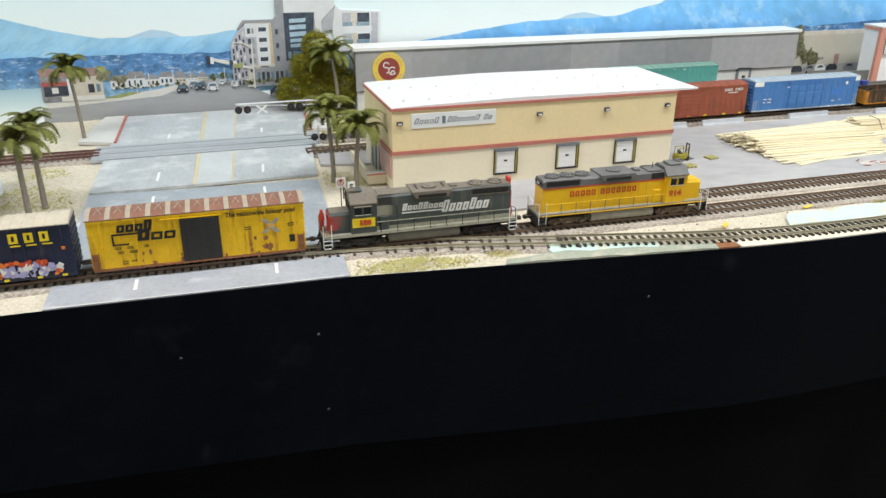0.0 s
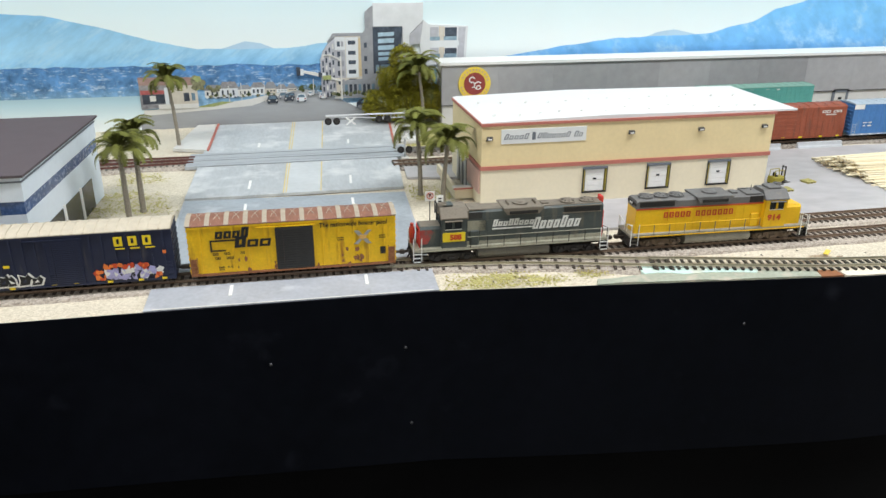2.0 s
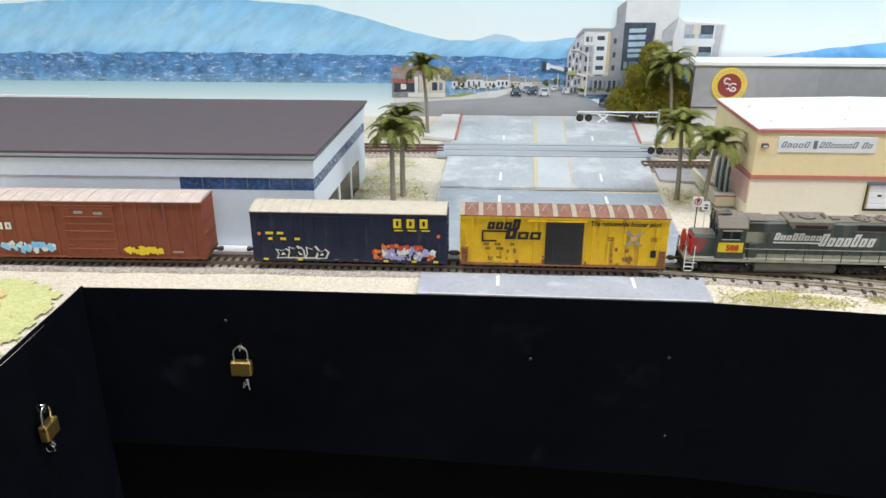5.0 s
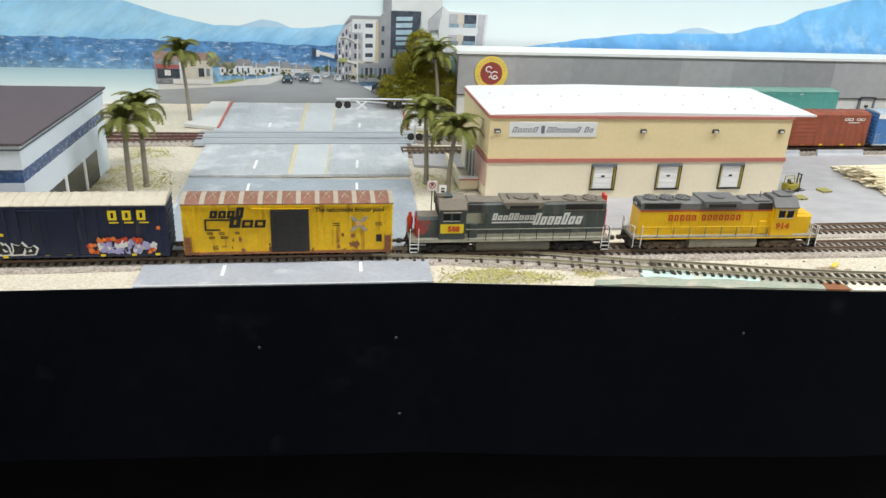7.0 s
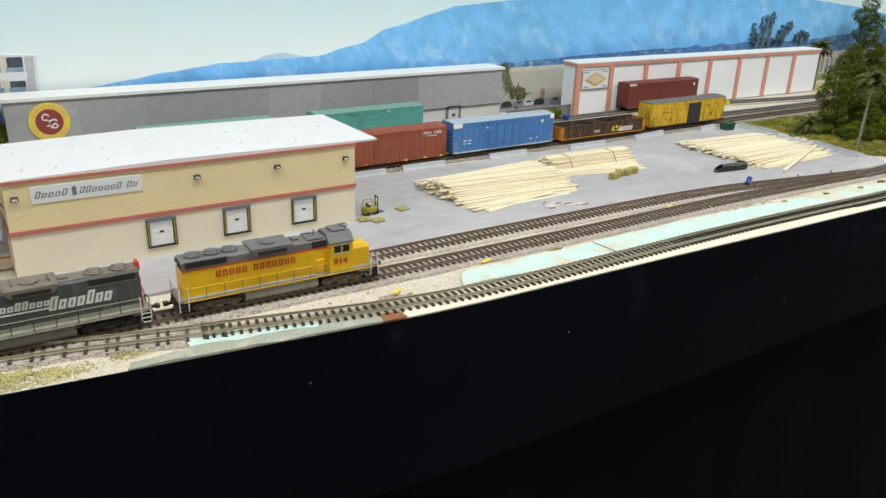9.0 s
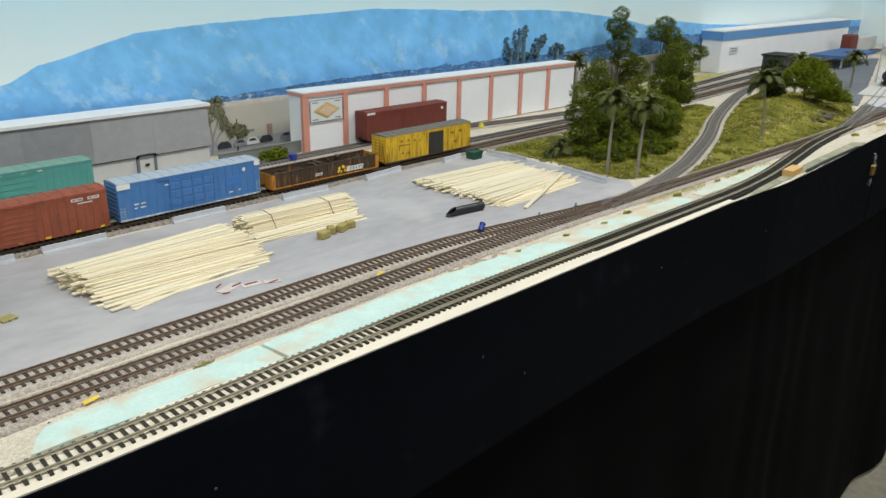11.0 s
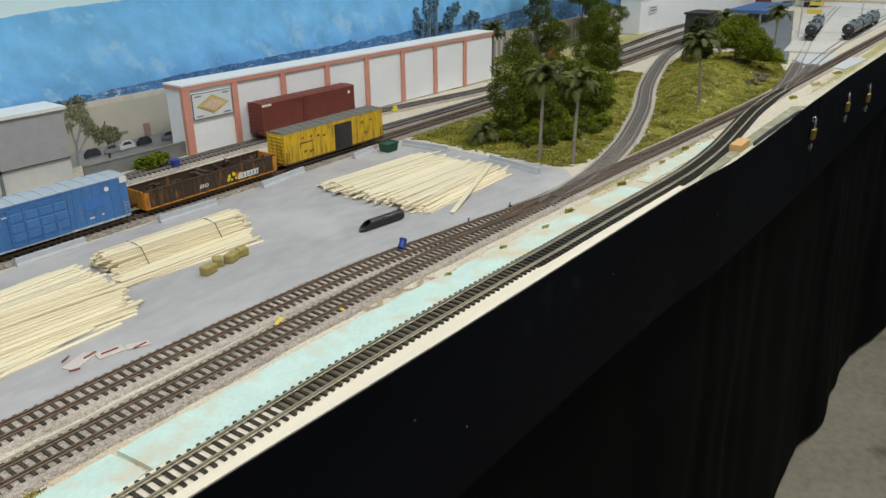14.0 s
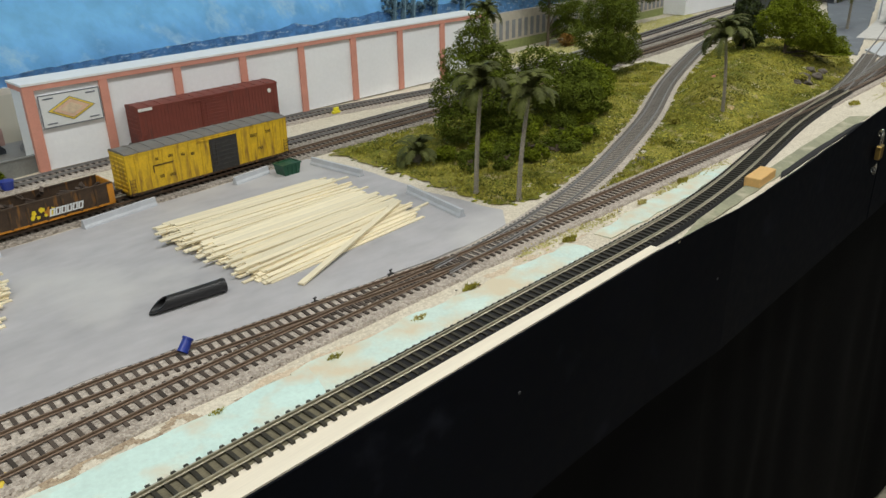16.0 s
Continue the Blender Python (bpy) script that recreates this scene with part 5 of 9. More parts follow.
for x, z0, z1 in ((1.925, 0.09, 0.135), (1.950, 0.09, 0.15), (1.975, 0.09, 0.16), (2.035, 0.09, 0.13), (2.115, 0.09, 0.12)):
    flat("tree_print", [(x, z0), (x + 0.004, z0), (x + 0.008, z1), (x + 0.006, z1)], P_TREE)
rect("lot_print", 2.05, 3.1, -0.012, 0.075, P_CREAM, "printed beige wall and fence")
for i in range(40):
    rect("fence_print", 2.12 + i * 0.022, 2.132 + i * 0.022, 0.020, 0.058, P_GREY)
rect("fence_print", 2.05, 3.1, -0.012, 0.016, P_LAWN)
tagged(part("backdrop", boxes((4.63, 4.66, -0.6, BACK_Y, -0.02, 0.5)), SKY), "pale printed sky backdrop across the far end", "backdrop", kind="structure")

# ---- tracks ----
GAUGE, RAIL_TOP = 0.00825, 0.0050


def sweep(line, profile):
    """A profile (offset, height) drawn along a line of points and directions."""
    vs, fs, n = [], [], len(profile)
    for p, d in line:
        vs += [(p.x - d.y * o, p.y + d.x * o, h) for o, h in profile]
    for i in range(len(line) - 1):
        for j in range(n):
            fs.append((i * n + j, (i + 1) * n + j, (i + 1) * n + (j + 1) % n, i * n + (j + 1) % n))
    fs += [tuple(range(n)), tuple(range(len(vs) - 1, len(vs) - n - 1, -1))]
    return vs, fs


def rail_profile(o, z0):
    return [(o - 0.0011, z0), (o + 0.0011, z0), (o + 0.0011, z0 + 0.0004), (o + 0.0003, z0 + 0.0007), (o + 0.0003, z0 + 0.0017), (o + 0.00055, z0 + 0.0019),
            (o + 0.00055, z0 + 0.0026), (o - 0.00055, z0 + 0.0026), (o - 0.00055, z0 + 0.0019), (o - 0.0003, z0 + 0.0017), (o - 0.0003, z0 + 0.0007), (o - 0.0011, z0 + 0.0004)]


tie_mesh = {}


def track(label, pts, tie_mat, rail_mat, bed=None, dz=0.0, loose=(0, 0), tie_len=0.0285, pitch=0.0077, bed_w=0.021, group="tracks", tie_x=(-9, 9)):
    """A railway track along a line: two rails, its sleepers and its bed. Sleepers with x in the loose stretch are pieces of their own."""
    t = thing("railway_track", pose(0, 0, 0), label, "track", group)
    fine = smooth_line(pts, 0.012)
    for o in (-GAUGE, GAUGE):
        v, f = sweep(fine, rail_profile(o, 0.0024 + dz))
        raw("rail", v, f, rail_mat, t)
    if bed:
        v, f = sweep(fine, [(-bed_w - 0.004, -0.003), (bed_w + 0.004, -0.003), (bed_w + 0.002, 0.0002 + dz), (bed_w - 0.004, 0.0013 + dz), (-bed_w + 0.004, 0.0013 + dz), (-bed_w - 0.002, 0.0002 + dz)])
        ob = raw("track_bed", v, f, bed, t)
    key = tie_mat.name
    if key not in tie_mesh:
        bm = box(bmesh.new(), -0.0013, 0.0013, -tie_len / 2, tie_len / 2, 0, 0.0018)
        me = bpy.data.meshes.new("sleeper")
        bm.to_mesh(me)
        bm.free()
        me.materials.append(tie_mat)
        tie_mesh[key] = me
    vs, fs = [], []
    rnd = random.Random(len(pts))
    for p, d in smooth_line(pts, pitch):
        if not tie_x[0] <= p.x <= tie_x[1]:
            continue
        a = math.atan2(d.y, d.x) + rnd.uniform(-0.02, 0.02)
        m = Matrix.Translation((p.x, p.y, 0.0007 + dz)) @ Matrix.Rotation(a, 4, "Z")
        if loose[0] <= p.x <= loose[1]:
            o = new("sleeper", tie_mesh[key])
            o.parent, o.matrix_basis = t, m
        else:
            k = len(vs)
            vs += [tuple(m @ v.co) for v in tie_mesh[key].vertices]
            fs += [tuple(k + i for i in q.vertices) for q in tie_mesh[key].polygons]
    if fs:
        ob = raw("sleeper_row", vs, fs, tie_mat, t)
        tagged(ob, "row of sleepers", kind="stuff")
    return t


MAIN = [(-1.5, 0.822), (-0.9, 0.822), (-0.58, 0.822), (-0.3, 0.823), (0.0, 0.819), (0.25, 0.815), (0.5, 0.809), (0.75, 0.8065), (0.92, 0.8075), (1.05, 0.8070), (1.2, 0.8020), (1.35, 0.7955), (1.5, 0.7870), (1.7, 0.776), (1.97, 0.762), (2.25, 0.752), (2.6, 0.746), (3.0, 0.741), (3.6, 0.734), (4.5, 0.73)]
NEW = [(0.285, 0.771), (0.347, 0.757), (0.40, 0.745), (0.457, 0.734), (0.54, 0.7245), (0.65, 0.7205), (0.76, 0.7205), (0.86, 0.7215), (0.96, 0.7205), (1.1, 0.7165), (1.2, 0.7120), (1.3, 0.7085), (1.5, 0.7005), (1.6, 0.700), (1.72, 0.7075), (1.87, 0.7255), (2.0, 0.741), (2.12, 0.749), (2.25, 0.752)]
SIDING = [(0.38, 0.857), (0.60, 0.857), (0.75, 0.8555), (0.95, 0.852), (1.08, 0.843), (1.2, 0.824), (1.30, 0.807), (1.37, 0.796)]
BRANCH = [(1.34, 0.793), (1.45, 0.799), (1.54, 0.811), (1.64, 0.832), (1.72, 0.853), (1.92, 0.917), (2.15, 1.005), (2.42, 1.090), (2.62, 1.140), (2.9, 1.18), (3.3, 1.215), (4.4, 1.26)]
BACK_A = [(0.09, 1.165), (0.5, 1.172), (0.8, 1.175), (1.1, 1.174), (1.5, 1.173), (1.9, 1.172), (2.3, 1.176), (2.62, 1.19), (3.0, 1.215), (3.5, 1.25), (4.4, 1.28)]
BACK_B = [(0.10, 1.232), (0.5, 1.236), (0.9, 1.236), (1.3, 1.228), (1.7, 1.216), (2.1, 1.215), (2.5, 1.236), (2.9, 1.262), (3.4, 1.29), (4.4, 1.32)]
BACK_C = [(0.30, 1.318), (0.6, 1.320), (0.9, 1.324), (1.2, 1.329), (1.45, 1.330), (1.62, 1.318), (1.78, 1.292), (1.93, 1.272), (2.2, 1.276), (2.65, 1.298), (3.0, 1.33), (3.4, 1.345), (4.4, 1.35)]
WEST = [(-1.2, 1.245), (-0.6, 1.243), (-0.25, 1.238), (-0.17, 1.236)]
WEST2 = [(-1.2, 1.20), (-0.6, 1.205), (-0.4, 1.212), (-0.25, 1.222), (-0.17, 1.226)]
SPUR1 = [(2.24, 0.757), (2.36, 0.772), (2.61, 0.814), (2.815, 0.849), (3.01, 0.884), (3.2, 0.914), (3.7, 0.985), (4.2, 1.05)]
SPUR2 = [(2.30, 0.754), (2.48, 0.767), (2.70, 0.785), (2.93, 0.799), (3.1, 0.805), (3.5, 0.812), (4.2, 0.83)]
track("ballasted main track with dark sleepers", MAIN, TIE_OLD, RAIL_OLD, BALLAST, 0.0, (-0.62, 1.5), bed_w=0.019)
raw_bed = smooth_line([p for p in NEW if p[0] >= 1.05], 0.02)
track("new bare track with bright rails and black sleepers", NEW, TIE_NEW, RAIL_NEW, None, 0.0010, (0.2, 2.3), group="tracks")
v, f = sweep([q for q in smooth_line(NEW, 0.012) if q[0].x > 1.16], [(-0.0165, -0.002), (0.0165, -0.002), (0.015, 0.0021), (-0.015, 0.0021)])
vb, fb_ = sweep([q for q in smooth_line(NEW, 0.012) if 0.84 < q[0].x < 1.17], [(-0.0125, -0.002), (0.0125, -0.002), (0.0115, 0.0017), (-0.0115, 0.0017)])
tagged(raw("track_bed_strip", vb, fb_, BED_OLIVE), "olive brown strip under the new track", "track bed", kind="structure")
tagged(raw("track_bed_strip", v, f, CORK), "black cork strip under the new track", "track bed", kind="structure")
track("yard siding with dark sleepers", SIDING, TIE_OLD, RAIL_OLD, BALLAST3, -0.0002, (0.3, 1.5), bed_w=0.017)
track("curved grey weathered branch track", BRANCH, TIE_GREY, RAIL_GREY, BALLAST3, -0.0003, (1.3, 2.75), bed_w=0.018)
track("rear track under the parked cars", BACK_A, TIE_OLD, RAIL_OLD, BALLAST2, 0.0, (0.55, 2.4))
track("second rear track with grey rails", BACK_B, TIE_OLD, RAIL_GREY, BALLAST2, -0.0004, (1.05, 2.4))
track("third rear track by the white wall", BACK_C, TIE_OLD, RAIL_GREY, BALLAST, -0.0006, (1.0, 2.4))
track("rusty track leading to the road crossing", WEST, TIE_GREY, RAIL_RED, BALLAST, 0.0, (-0.5, 0))
track("rusty track leading to the road crossing", WEST2, TIE_GREY, RAIL_RED, BALLAST, -0.0003, (-0.5, 0))
track("grey spur track in the concrete pad", SPUR1, TIE_GREY, RAIL_GREY, None, -0.0004, (2.2, 2.62), tie_x=(2.2, 2.62))
track("grey spur track in the concrete pad", SPUR2, TIE_GREY, RAIL_GREY, None, -0.0006, (2.2, 2.62), tie_x=(2.2, 2.62))
# diverging rails of the front turnout
v1 = smooth_line([(0.02, 0.8185), (0.15, 0.803), (0.285, 0.771), (0.302, 0.7672)], 0.008)
t = thing("turnout", pose(0, 0, 0), "diverging rails of the front turnout", "track switch")
for o in (-GAUGE, GAUGE):
    v, f = sweep(v1, rail_profile(o, 0.0027))
    raw("rail", v, f, RAIL_NEW, t)
v, f = sweep(v1, [(-0.019, -0.003), (0.019, -0.003), (0.016, 0.0009), (-0.016, 0.0009)])
raw("track_bed", v, f, BALLAST, t)
for i in range(22):
    p, d = v1[int(i * (len(v1) - 1) / 21)]
    again(bpy.data.objects["sleeper"], Matrix.Translation((p.x, p.y - 0.001, 0.0007)) @ Matrix.Rotation(math.atan2(d.y, d.x), 4, "Z"), t)


def on_track(pts, x):
    """The pose of a car on a track, with its middle at x."""
    q = min(smooth_line(pts, 0.004), key=lambda a: abs(a[0].x - x))
    return Matrix.Translation((q[0].x, q[0].y, RAIL_TOP)) @ Matrix.Rotation(math.atan2(q[1].y, q[1].x), 4, "Z")

# ---- lettering ----
def letters(text, size, material, parent, m, label="", shear=0.0, bold=0.0, width=None, name="lettering"):
    """Words or numbers in the built-in font, as a thin mesh."""
    cu = bpy.data.curves.new("t", "FONT")
    cu.body, cu.size, cu.shear, cu.offset, cu.extrude, cu.align_x = text, size, shear, bold, 0.00008, "CENTER"
    cu.resolution_u = 2
    tmp = new("t", cu)
    me = bpy.data.meshes.new_from_object(tmp)
    bpy.data.objects.remove(tmp)
    bpy.data.curves.remove(cu)
    me.materials.clear()
    me.materials.append(material)
    ob = new(name, me)
    ob.parent = parent
    s = 1.0
    if width:
        xs_ = [v.co.x for v in me.vertices]
        s = width / (max(xs_) - min(xs_))
    ob.matrix_basis = m @ Matrix.Diagonal((s, 1, 1, 1))
    if label:
        ob["label"] = label
    return ob


def bars(words, h, material, parent, m, width, slant=0.0, label="", gap=0.22, name="lettering_bar", tall=(), heavy=1.0):
    """Plain open blocks, one a letter, standing for a name; words gives the number of letters of each word."""
    units = sum(words) + 0.7 * (len(words) - 1)
    w = width / units
    x = -width / 2
    bm = bmesh.new()
    n0 = 0
    for n in words:
        for k in range(n):
            hh = h * (1.45 if n0 in tall else 1.0)
            a = w * (1 - gap)
            t = min(a * 0.36, hh * 0.30) * heavy
            for u0, u1, z0, z1 in ((0, t, 0, hh), (a - t, a, 0, hh), (t, a - t, 0, t * 0.8), (t, a - t, hh - t * 0.8, hh)):
                prism(bm, [(x + u0 + slant * z0, z0), (x + u1 + slant * z0, z0), (x + u1 + slant * z1, z1), (x + u0 + slant * z1, z1)], -0.00012, 0.0002)
            x += w
            n0 += 1
        x += 0.7 * w
    ob = part(name, bm, material, parent, label)
    ob.matrix_basis = m
    return ob


FACE = pose(0, 0, 0, 90, 0, 0)  # lettering that faces -y


# ---- plywood company building ----
ply = thing("plywood_building", pose(0.163, 0.968, 0), "tan and cream stucco warehouse with white roof and red bands", "building")
PW, PD, PH = 0.370, 0.150, 0.100
bm = boxes((0, PW, 0, PD, 0.049, PH - 0.003))
part("wall", bm, TAN_WALL, ply, "tan upper wall")
DX = [0.1405, 0.2225, 0.303]
cuts = [0.0]
for d in DX:
    cuts += [d - 0.0155, d + 0.0155]
cuts += [PW]
bm = bmesh.new()
for a, b in zip(cuts[::2], cuts[1::2]):
    box(bm, a, b, 0, 0.004, 0, 0.046)
for d in DX:
    box(bm, d - 0.0155, d + 0.0155, 0, 0.004, 0.043, 0.046)
    box(bm, d - 0.0155, d + 0.0155, 0, 0.004, 0, 0.012)
box(bm, 0, PW, PD - 0.004, PD, 0, 0.046)
box(bm, PW - 0.004, PW, 0.004, PD - 0.004, 0, 0.046)
box(bm, 0, 0.004, 0.004, 0.06, 0, 0.046)
box(bm, 0, 0.004, 0.12, PD - 0.004, 0, 0.046)
part("wall", bm, CREAM_WALL, ply, "cream lower wall")
part("floor_slab", boxes((0.004, PW - 0.004, 0.004, PD - 0.004, 0, 0.010)), PAD, ply)
part("band", boxes((-0.0012, PW + 0.0012, -0.0012, PD + 0.0012, 0.0452, 0.0498)), BRICK_RED, ply, "brick red band")
part("cornice", boxes((-0.0015, PW + 0.0015, -0.0015, PD + 0.0015, PH - 0.0032, PH)), BRICK_RED, ply, "brick red cornice")
bm = bmesh.new()
prism(bm, [(0.004, PH + 0.001), (0.16, PH + 0.0045), (PW + 0.03, PH + 0.002), (PW + 0.03, PH), (0.0, PH)], 0.0, PD + 0.004)
part("roof", bm, ROOF_WHITE, ply, "white card roof that overhangs at one end")
rnd = random.Random(7)
for i in range(26):
    x, y = 0.02 + (i % 13) * 0.028 + rnd.uniform(-0.004, 0.004), 0.03 + (i // 13) * 0.06 + rnd.uniform(-0.01, 0.01)
    part("roof_fitting", boxes((x, x + 0.003, y, y + 0.0018, PH + 0.002, PH + 0.0052)), WHITE, ply)
bm = boxes((0.0225, 0.1255, -0.0009, 0.0002, 0.0755, 0.0925), bevel=0.0002)
sb = part("sign", bm, SIGN_W, ply, "white sign board with slate script")
bars([5], 0.0044, SLATE, sb, Matrix.Translation((0.0405, -0.0010, 0.0808)), 0.030, 0.40, "slate script bars", gap=0.30, tall=(0, 4), heavy=0.72)
bars([7, 2], 0.0044, SLATE, sb, Matrix.Translation((0.0935, -0.0010, 0.0808)), 0.056, 0.40, "slate script bars", gap=0.30, tall=(0, 1, 6, 7), heavy=0.72)
part("emblem", boxes((0.0595, 0.0635, -0.0012, -0.0006, 0.0795, 0.0885), bevel=0.0002), SLATE, sb, "slate shield shape")
for lx in (0.0085, 0.182, 0.272, 0.357):
    bm = bmesh.new()
    prism(bm, [(-0.0008, 0.0802), (-0.0035, 0.081), (-0.0035, 0.0838), (-0.0008, 0.085)], lx - 0.0035, lx + 0.0035, "x")
    w = part("wall_light", bm, BLACK_DOOR, ply, "small dark wall light")
    part("lens", boxes((lx - 0.0024, lx + 0.0024, -0.0038, -0.0034, 0.0816, 0.0832)), WHITE, w)
for d in DX:
    o = part("dock_door", boxes((d - 0.0118, d + 0.0118, 0.0006, 0.0028, 0.0125, 0.0398)), WHITE, ply, "white dock door with small dark window")
    for k in range(4):
        part("door_panel", boxes((d - 0.0116, d + 0.0116, 0.0, 0.0008, 0.0128 + k * 0.0067, 0.0190 + k * 0.0067)), WHITE, o)
    part("door_window", boxes((d - 0.0022, d + 0.0022, -0.0004, 0.0002, 0.0268, 0.0288)), DARK_GLASS, o)
    for s in (-1, 1):
        part("dock_bumper", boxes((d + s * 0.0138 - 0.0006, d + s * 0.0138 + 0.0006, -0.0012, 0.003, 0.0122, 0.0395)), GUARD_Y, o, "yellow and black dock guard")
        part("bumper_edge", boxes((d + s * 0.0150 - 0.0004, d + s * 0.0150 + 0.0004, -0.0018, 0.001, 0.0122, 0.0425)), BLACK_D, o)
    part("dock_shelter", boxes((d - 0.0155, d + 0.0155, -0.0018, 0.003, 0.0402, 0.0428)), SLATE, o, "black dock shelter hood")
    part("dock_sill", boxes((d - 0.0155, d + 0.0155, -0.0016, 0.002, 0.0108, 0.0124)), BLACK_D, o)
# red and glazed west side with a low ramp wall
part("side_panel", boxes((-0.0018, -0.0002, 0.004, 0.062, 0.016, 0.044)), M("faded_pink_wall", (0.62, 0.40, 0.34), 0.7, var=0.12, scale=60), ply, "faded pink entrance wall")
part("entrance_glass", boxes((0.001, 0.003, 0.060, 0.12, 0.0, 0.036)), DARK_GLASS, ply, "dark entrance glazing")
for y in (0.060, 0.078, 0.098, 0.117):
    part("mullion", boxes((-0.001, 0.002, y, y + 0.0028, 0, 0.046)), WHITE, ply)
t = thing("low_wall", pose(0.145, 1.006, 0), "low cream wall with white and red cap", "wall")
part("wall", boxes((0, 0.018, 0.0, 0.006, 0, 0.013)), CREAM_WALL, t)
part("wall", boxes((-0.004, 0.0, 0.0, 0.11, 0, 0.013)), CREAM_WALL, t)
part("cap", boxes((-0.006, 0.018, -0.001, 0.007, 0.013, 0.0148)), WHITE, t, "white cap")
part("cap_stripe", boxes((-0.006, 0.018, -0.0016, -0.001, 0.0118, 0.0136)), RED_LINE, t, "red stripe")

# ---- pale blue building beside the track ----
lb = thing("blue_building", pose(0, 0, 0), "pale blue flat building with dark plum roof", "building")
bm = bmesh.new()
prism(bm, [(-0.95, 0.864), (-0.2935, 0.864), (-0.2755, 1.10), (-0.95, 1.10)], 0.0, 0.060, "z")
part("wall", bm, PALE_BLUE, lb, "pale blue lower wall")
bm = bmesh.new()
prism(bm, [(-0.95, 0.8632), (-0.2925, 0.8632), (-0.2745, 1.101), (-0.95, 1.101)], 0.0725, 0.0955, "z")
part("wall", bm, PALE_BLUE, lb, "pale blue upper fascia")
bm = bmesh.new()
prism(bm, [(-0.425, 0.8640), (-0.2935, 0.8640), (-0.2755, 1.10), (-0.36, 1.10)], 0.060, 0.0725, "z")
part("window_strip", bm, BLUE_WIN, lb, "dark blue strip window")
bm = bmesh.new()
prism(bm, [(-0.95, 0.864), (-0.425, 0.864), (-0.425, 1.10), (-0.95, 1.10)], 0.060, 0.0725, "z")
part("wall", bm, PALE_BLUE, lb)
for i in range(5):
    part("mullion", boxes((-0.403 + i * 0.022, -0.4022 + i * 0.022, 0.8632, 0.8645, 0.060, 0.0725)), SLATE, lb)
bm = bmesh.new()
prism(bm, [(-0.95, 0.8605), (-0.2895, 0.8605), (-0.2705, 1.104), (-0.95, 1.104)], 0.0955, 0.0978, "z")
part("roof", bm, DARK_ROOF, lb, "dark plum brown roof")
bm = bmesh.new()
prism(bm, [(-0.95, 0.8622), (-0.2915, 0.8622), (-0.2735, 1.1025), (-0.95, 1.1025)], 0.0905, 0.0918, "z")
part("trim", bm, SLATE, lb, "thin grey shadow joint")
part("roof_edge", boxes((-0.95, -0.62, 1.103, 1.106, 0.0985, 0.1005)), WHITE, lb)
for y0, y1 in ((0.905, 0.955), (0.962, 1.012), (1.02, 1.06)):
    bm = bmesh.new()
    def sx(y):
        return -0.2935 + 0.018 * (y - 0.864) / 0.236
    prism(bm, [(sx(y0) - 0.002, y0), (sx(y0) + 0.0008, y0), (sx(y1) + 0.0008, y1), (sx(y1) - 0.002, y1)], 0.0, 0.034, "z")
    part("window", bm, DARK_GLASS, lb, "dark ground floor window")
for y0 in (0.957, 1.014):
    part("column", boxes((-0.2885 + 0.076 * (y0 - 0.957), -0.2845 + 0.076 * (y0 - 0.957), y0, y0 + 0.004, 0.0, 0.036)), WHITE, lb, "white column")
slab("pavement", [(-0.7, 0.845), (-0.30, 0.848), (-0.294, 0.863), (-0.7, 0.863)], -0.001, 0.0012, PAD, "narrow pale kerb along the building", "pavement")

# ---- long grey warehouse in low relief ----
gw = thing("grey_warehouse", pose(0, 0, 0), "long grey tilt-up warehouse with white roof edge", "building")
part("wall", boxes((0.206, 1.066, 1.3855, 1.43, 0.0, 0.096)), LIGHT_WH, gw, "light grey base wall")
PX = [0.204 + i * 0.0958 for i in range(10)]
for a, b in zip(PX, PX[1:]):
    part("wall_panel", boxes((a + 0.00006, b - 0.00006, 1.382, 1.3856, 0.0335, 0.0985)), GREY_WH, gw, "grey concrete wall panel")
part("cornice", boxes((0.200, 1.070, 1.379, 1.434, 0.0985, 0.103)), WHITE, gw, "white roof edge")
part("joint", boxes((0.204, 1.066, 1.3835, 1.3856, 0.0318, 0.0334)), BLACK_D, gw, "dark joint line")
for dx in (0.955, 0.78, 0.62):
    o = part("dock_door", boxes((dx - 0.012, dx + 0.012, 1.3835, 1.3858, 0.004, 0.030)), PAD, gw, "grey dock door")
    part("door_frame", boxes((dx - 0.016, dx - 0.012, 1.382, 1.3858, 0.002, 0.036), (dx + 0.012, dx + 0.016, 1.382, 1.3858, 0.002, 0.036), (dx - 0.016, dx + 0.016, 1.382, 1.3858, 0.030, 0.036)), GUARD_Y if dx < 0.9 else SLATE, o)
    part("door_lamp", boxes((dx - 0.003, dx + 0.003, 1.3815, 1.3835, 0.017, 0.021)), DARK_GLASS, o)
lg = thing("round_sign", pose(0.259, 1.3815, 0.068), "round yellow and maroon sign with white curls", "sign")


def disc(r, y0, y1, material, parent, name, n=40, label=""):
    return part(name, prism(bmesh.new(), [(r * math.cos(k * 6.2832 / n), r * math.sin(k * 6.2832 / n)) for k in range(n)], y0, y1), material, parent, label)


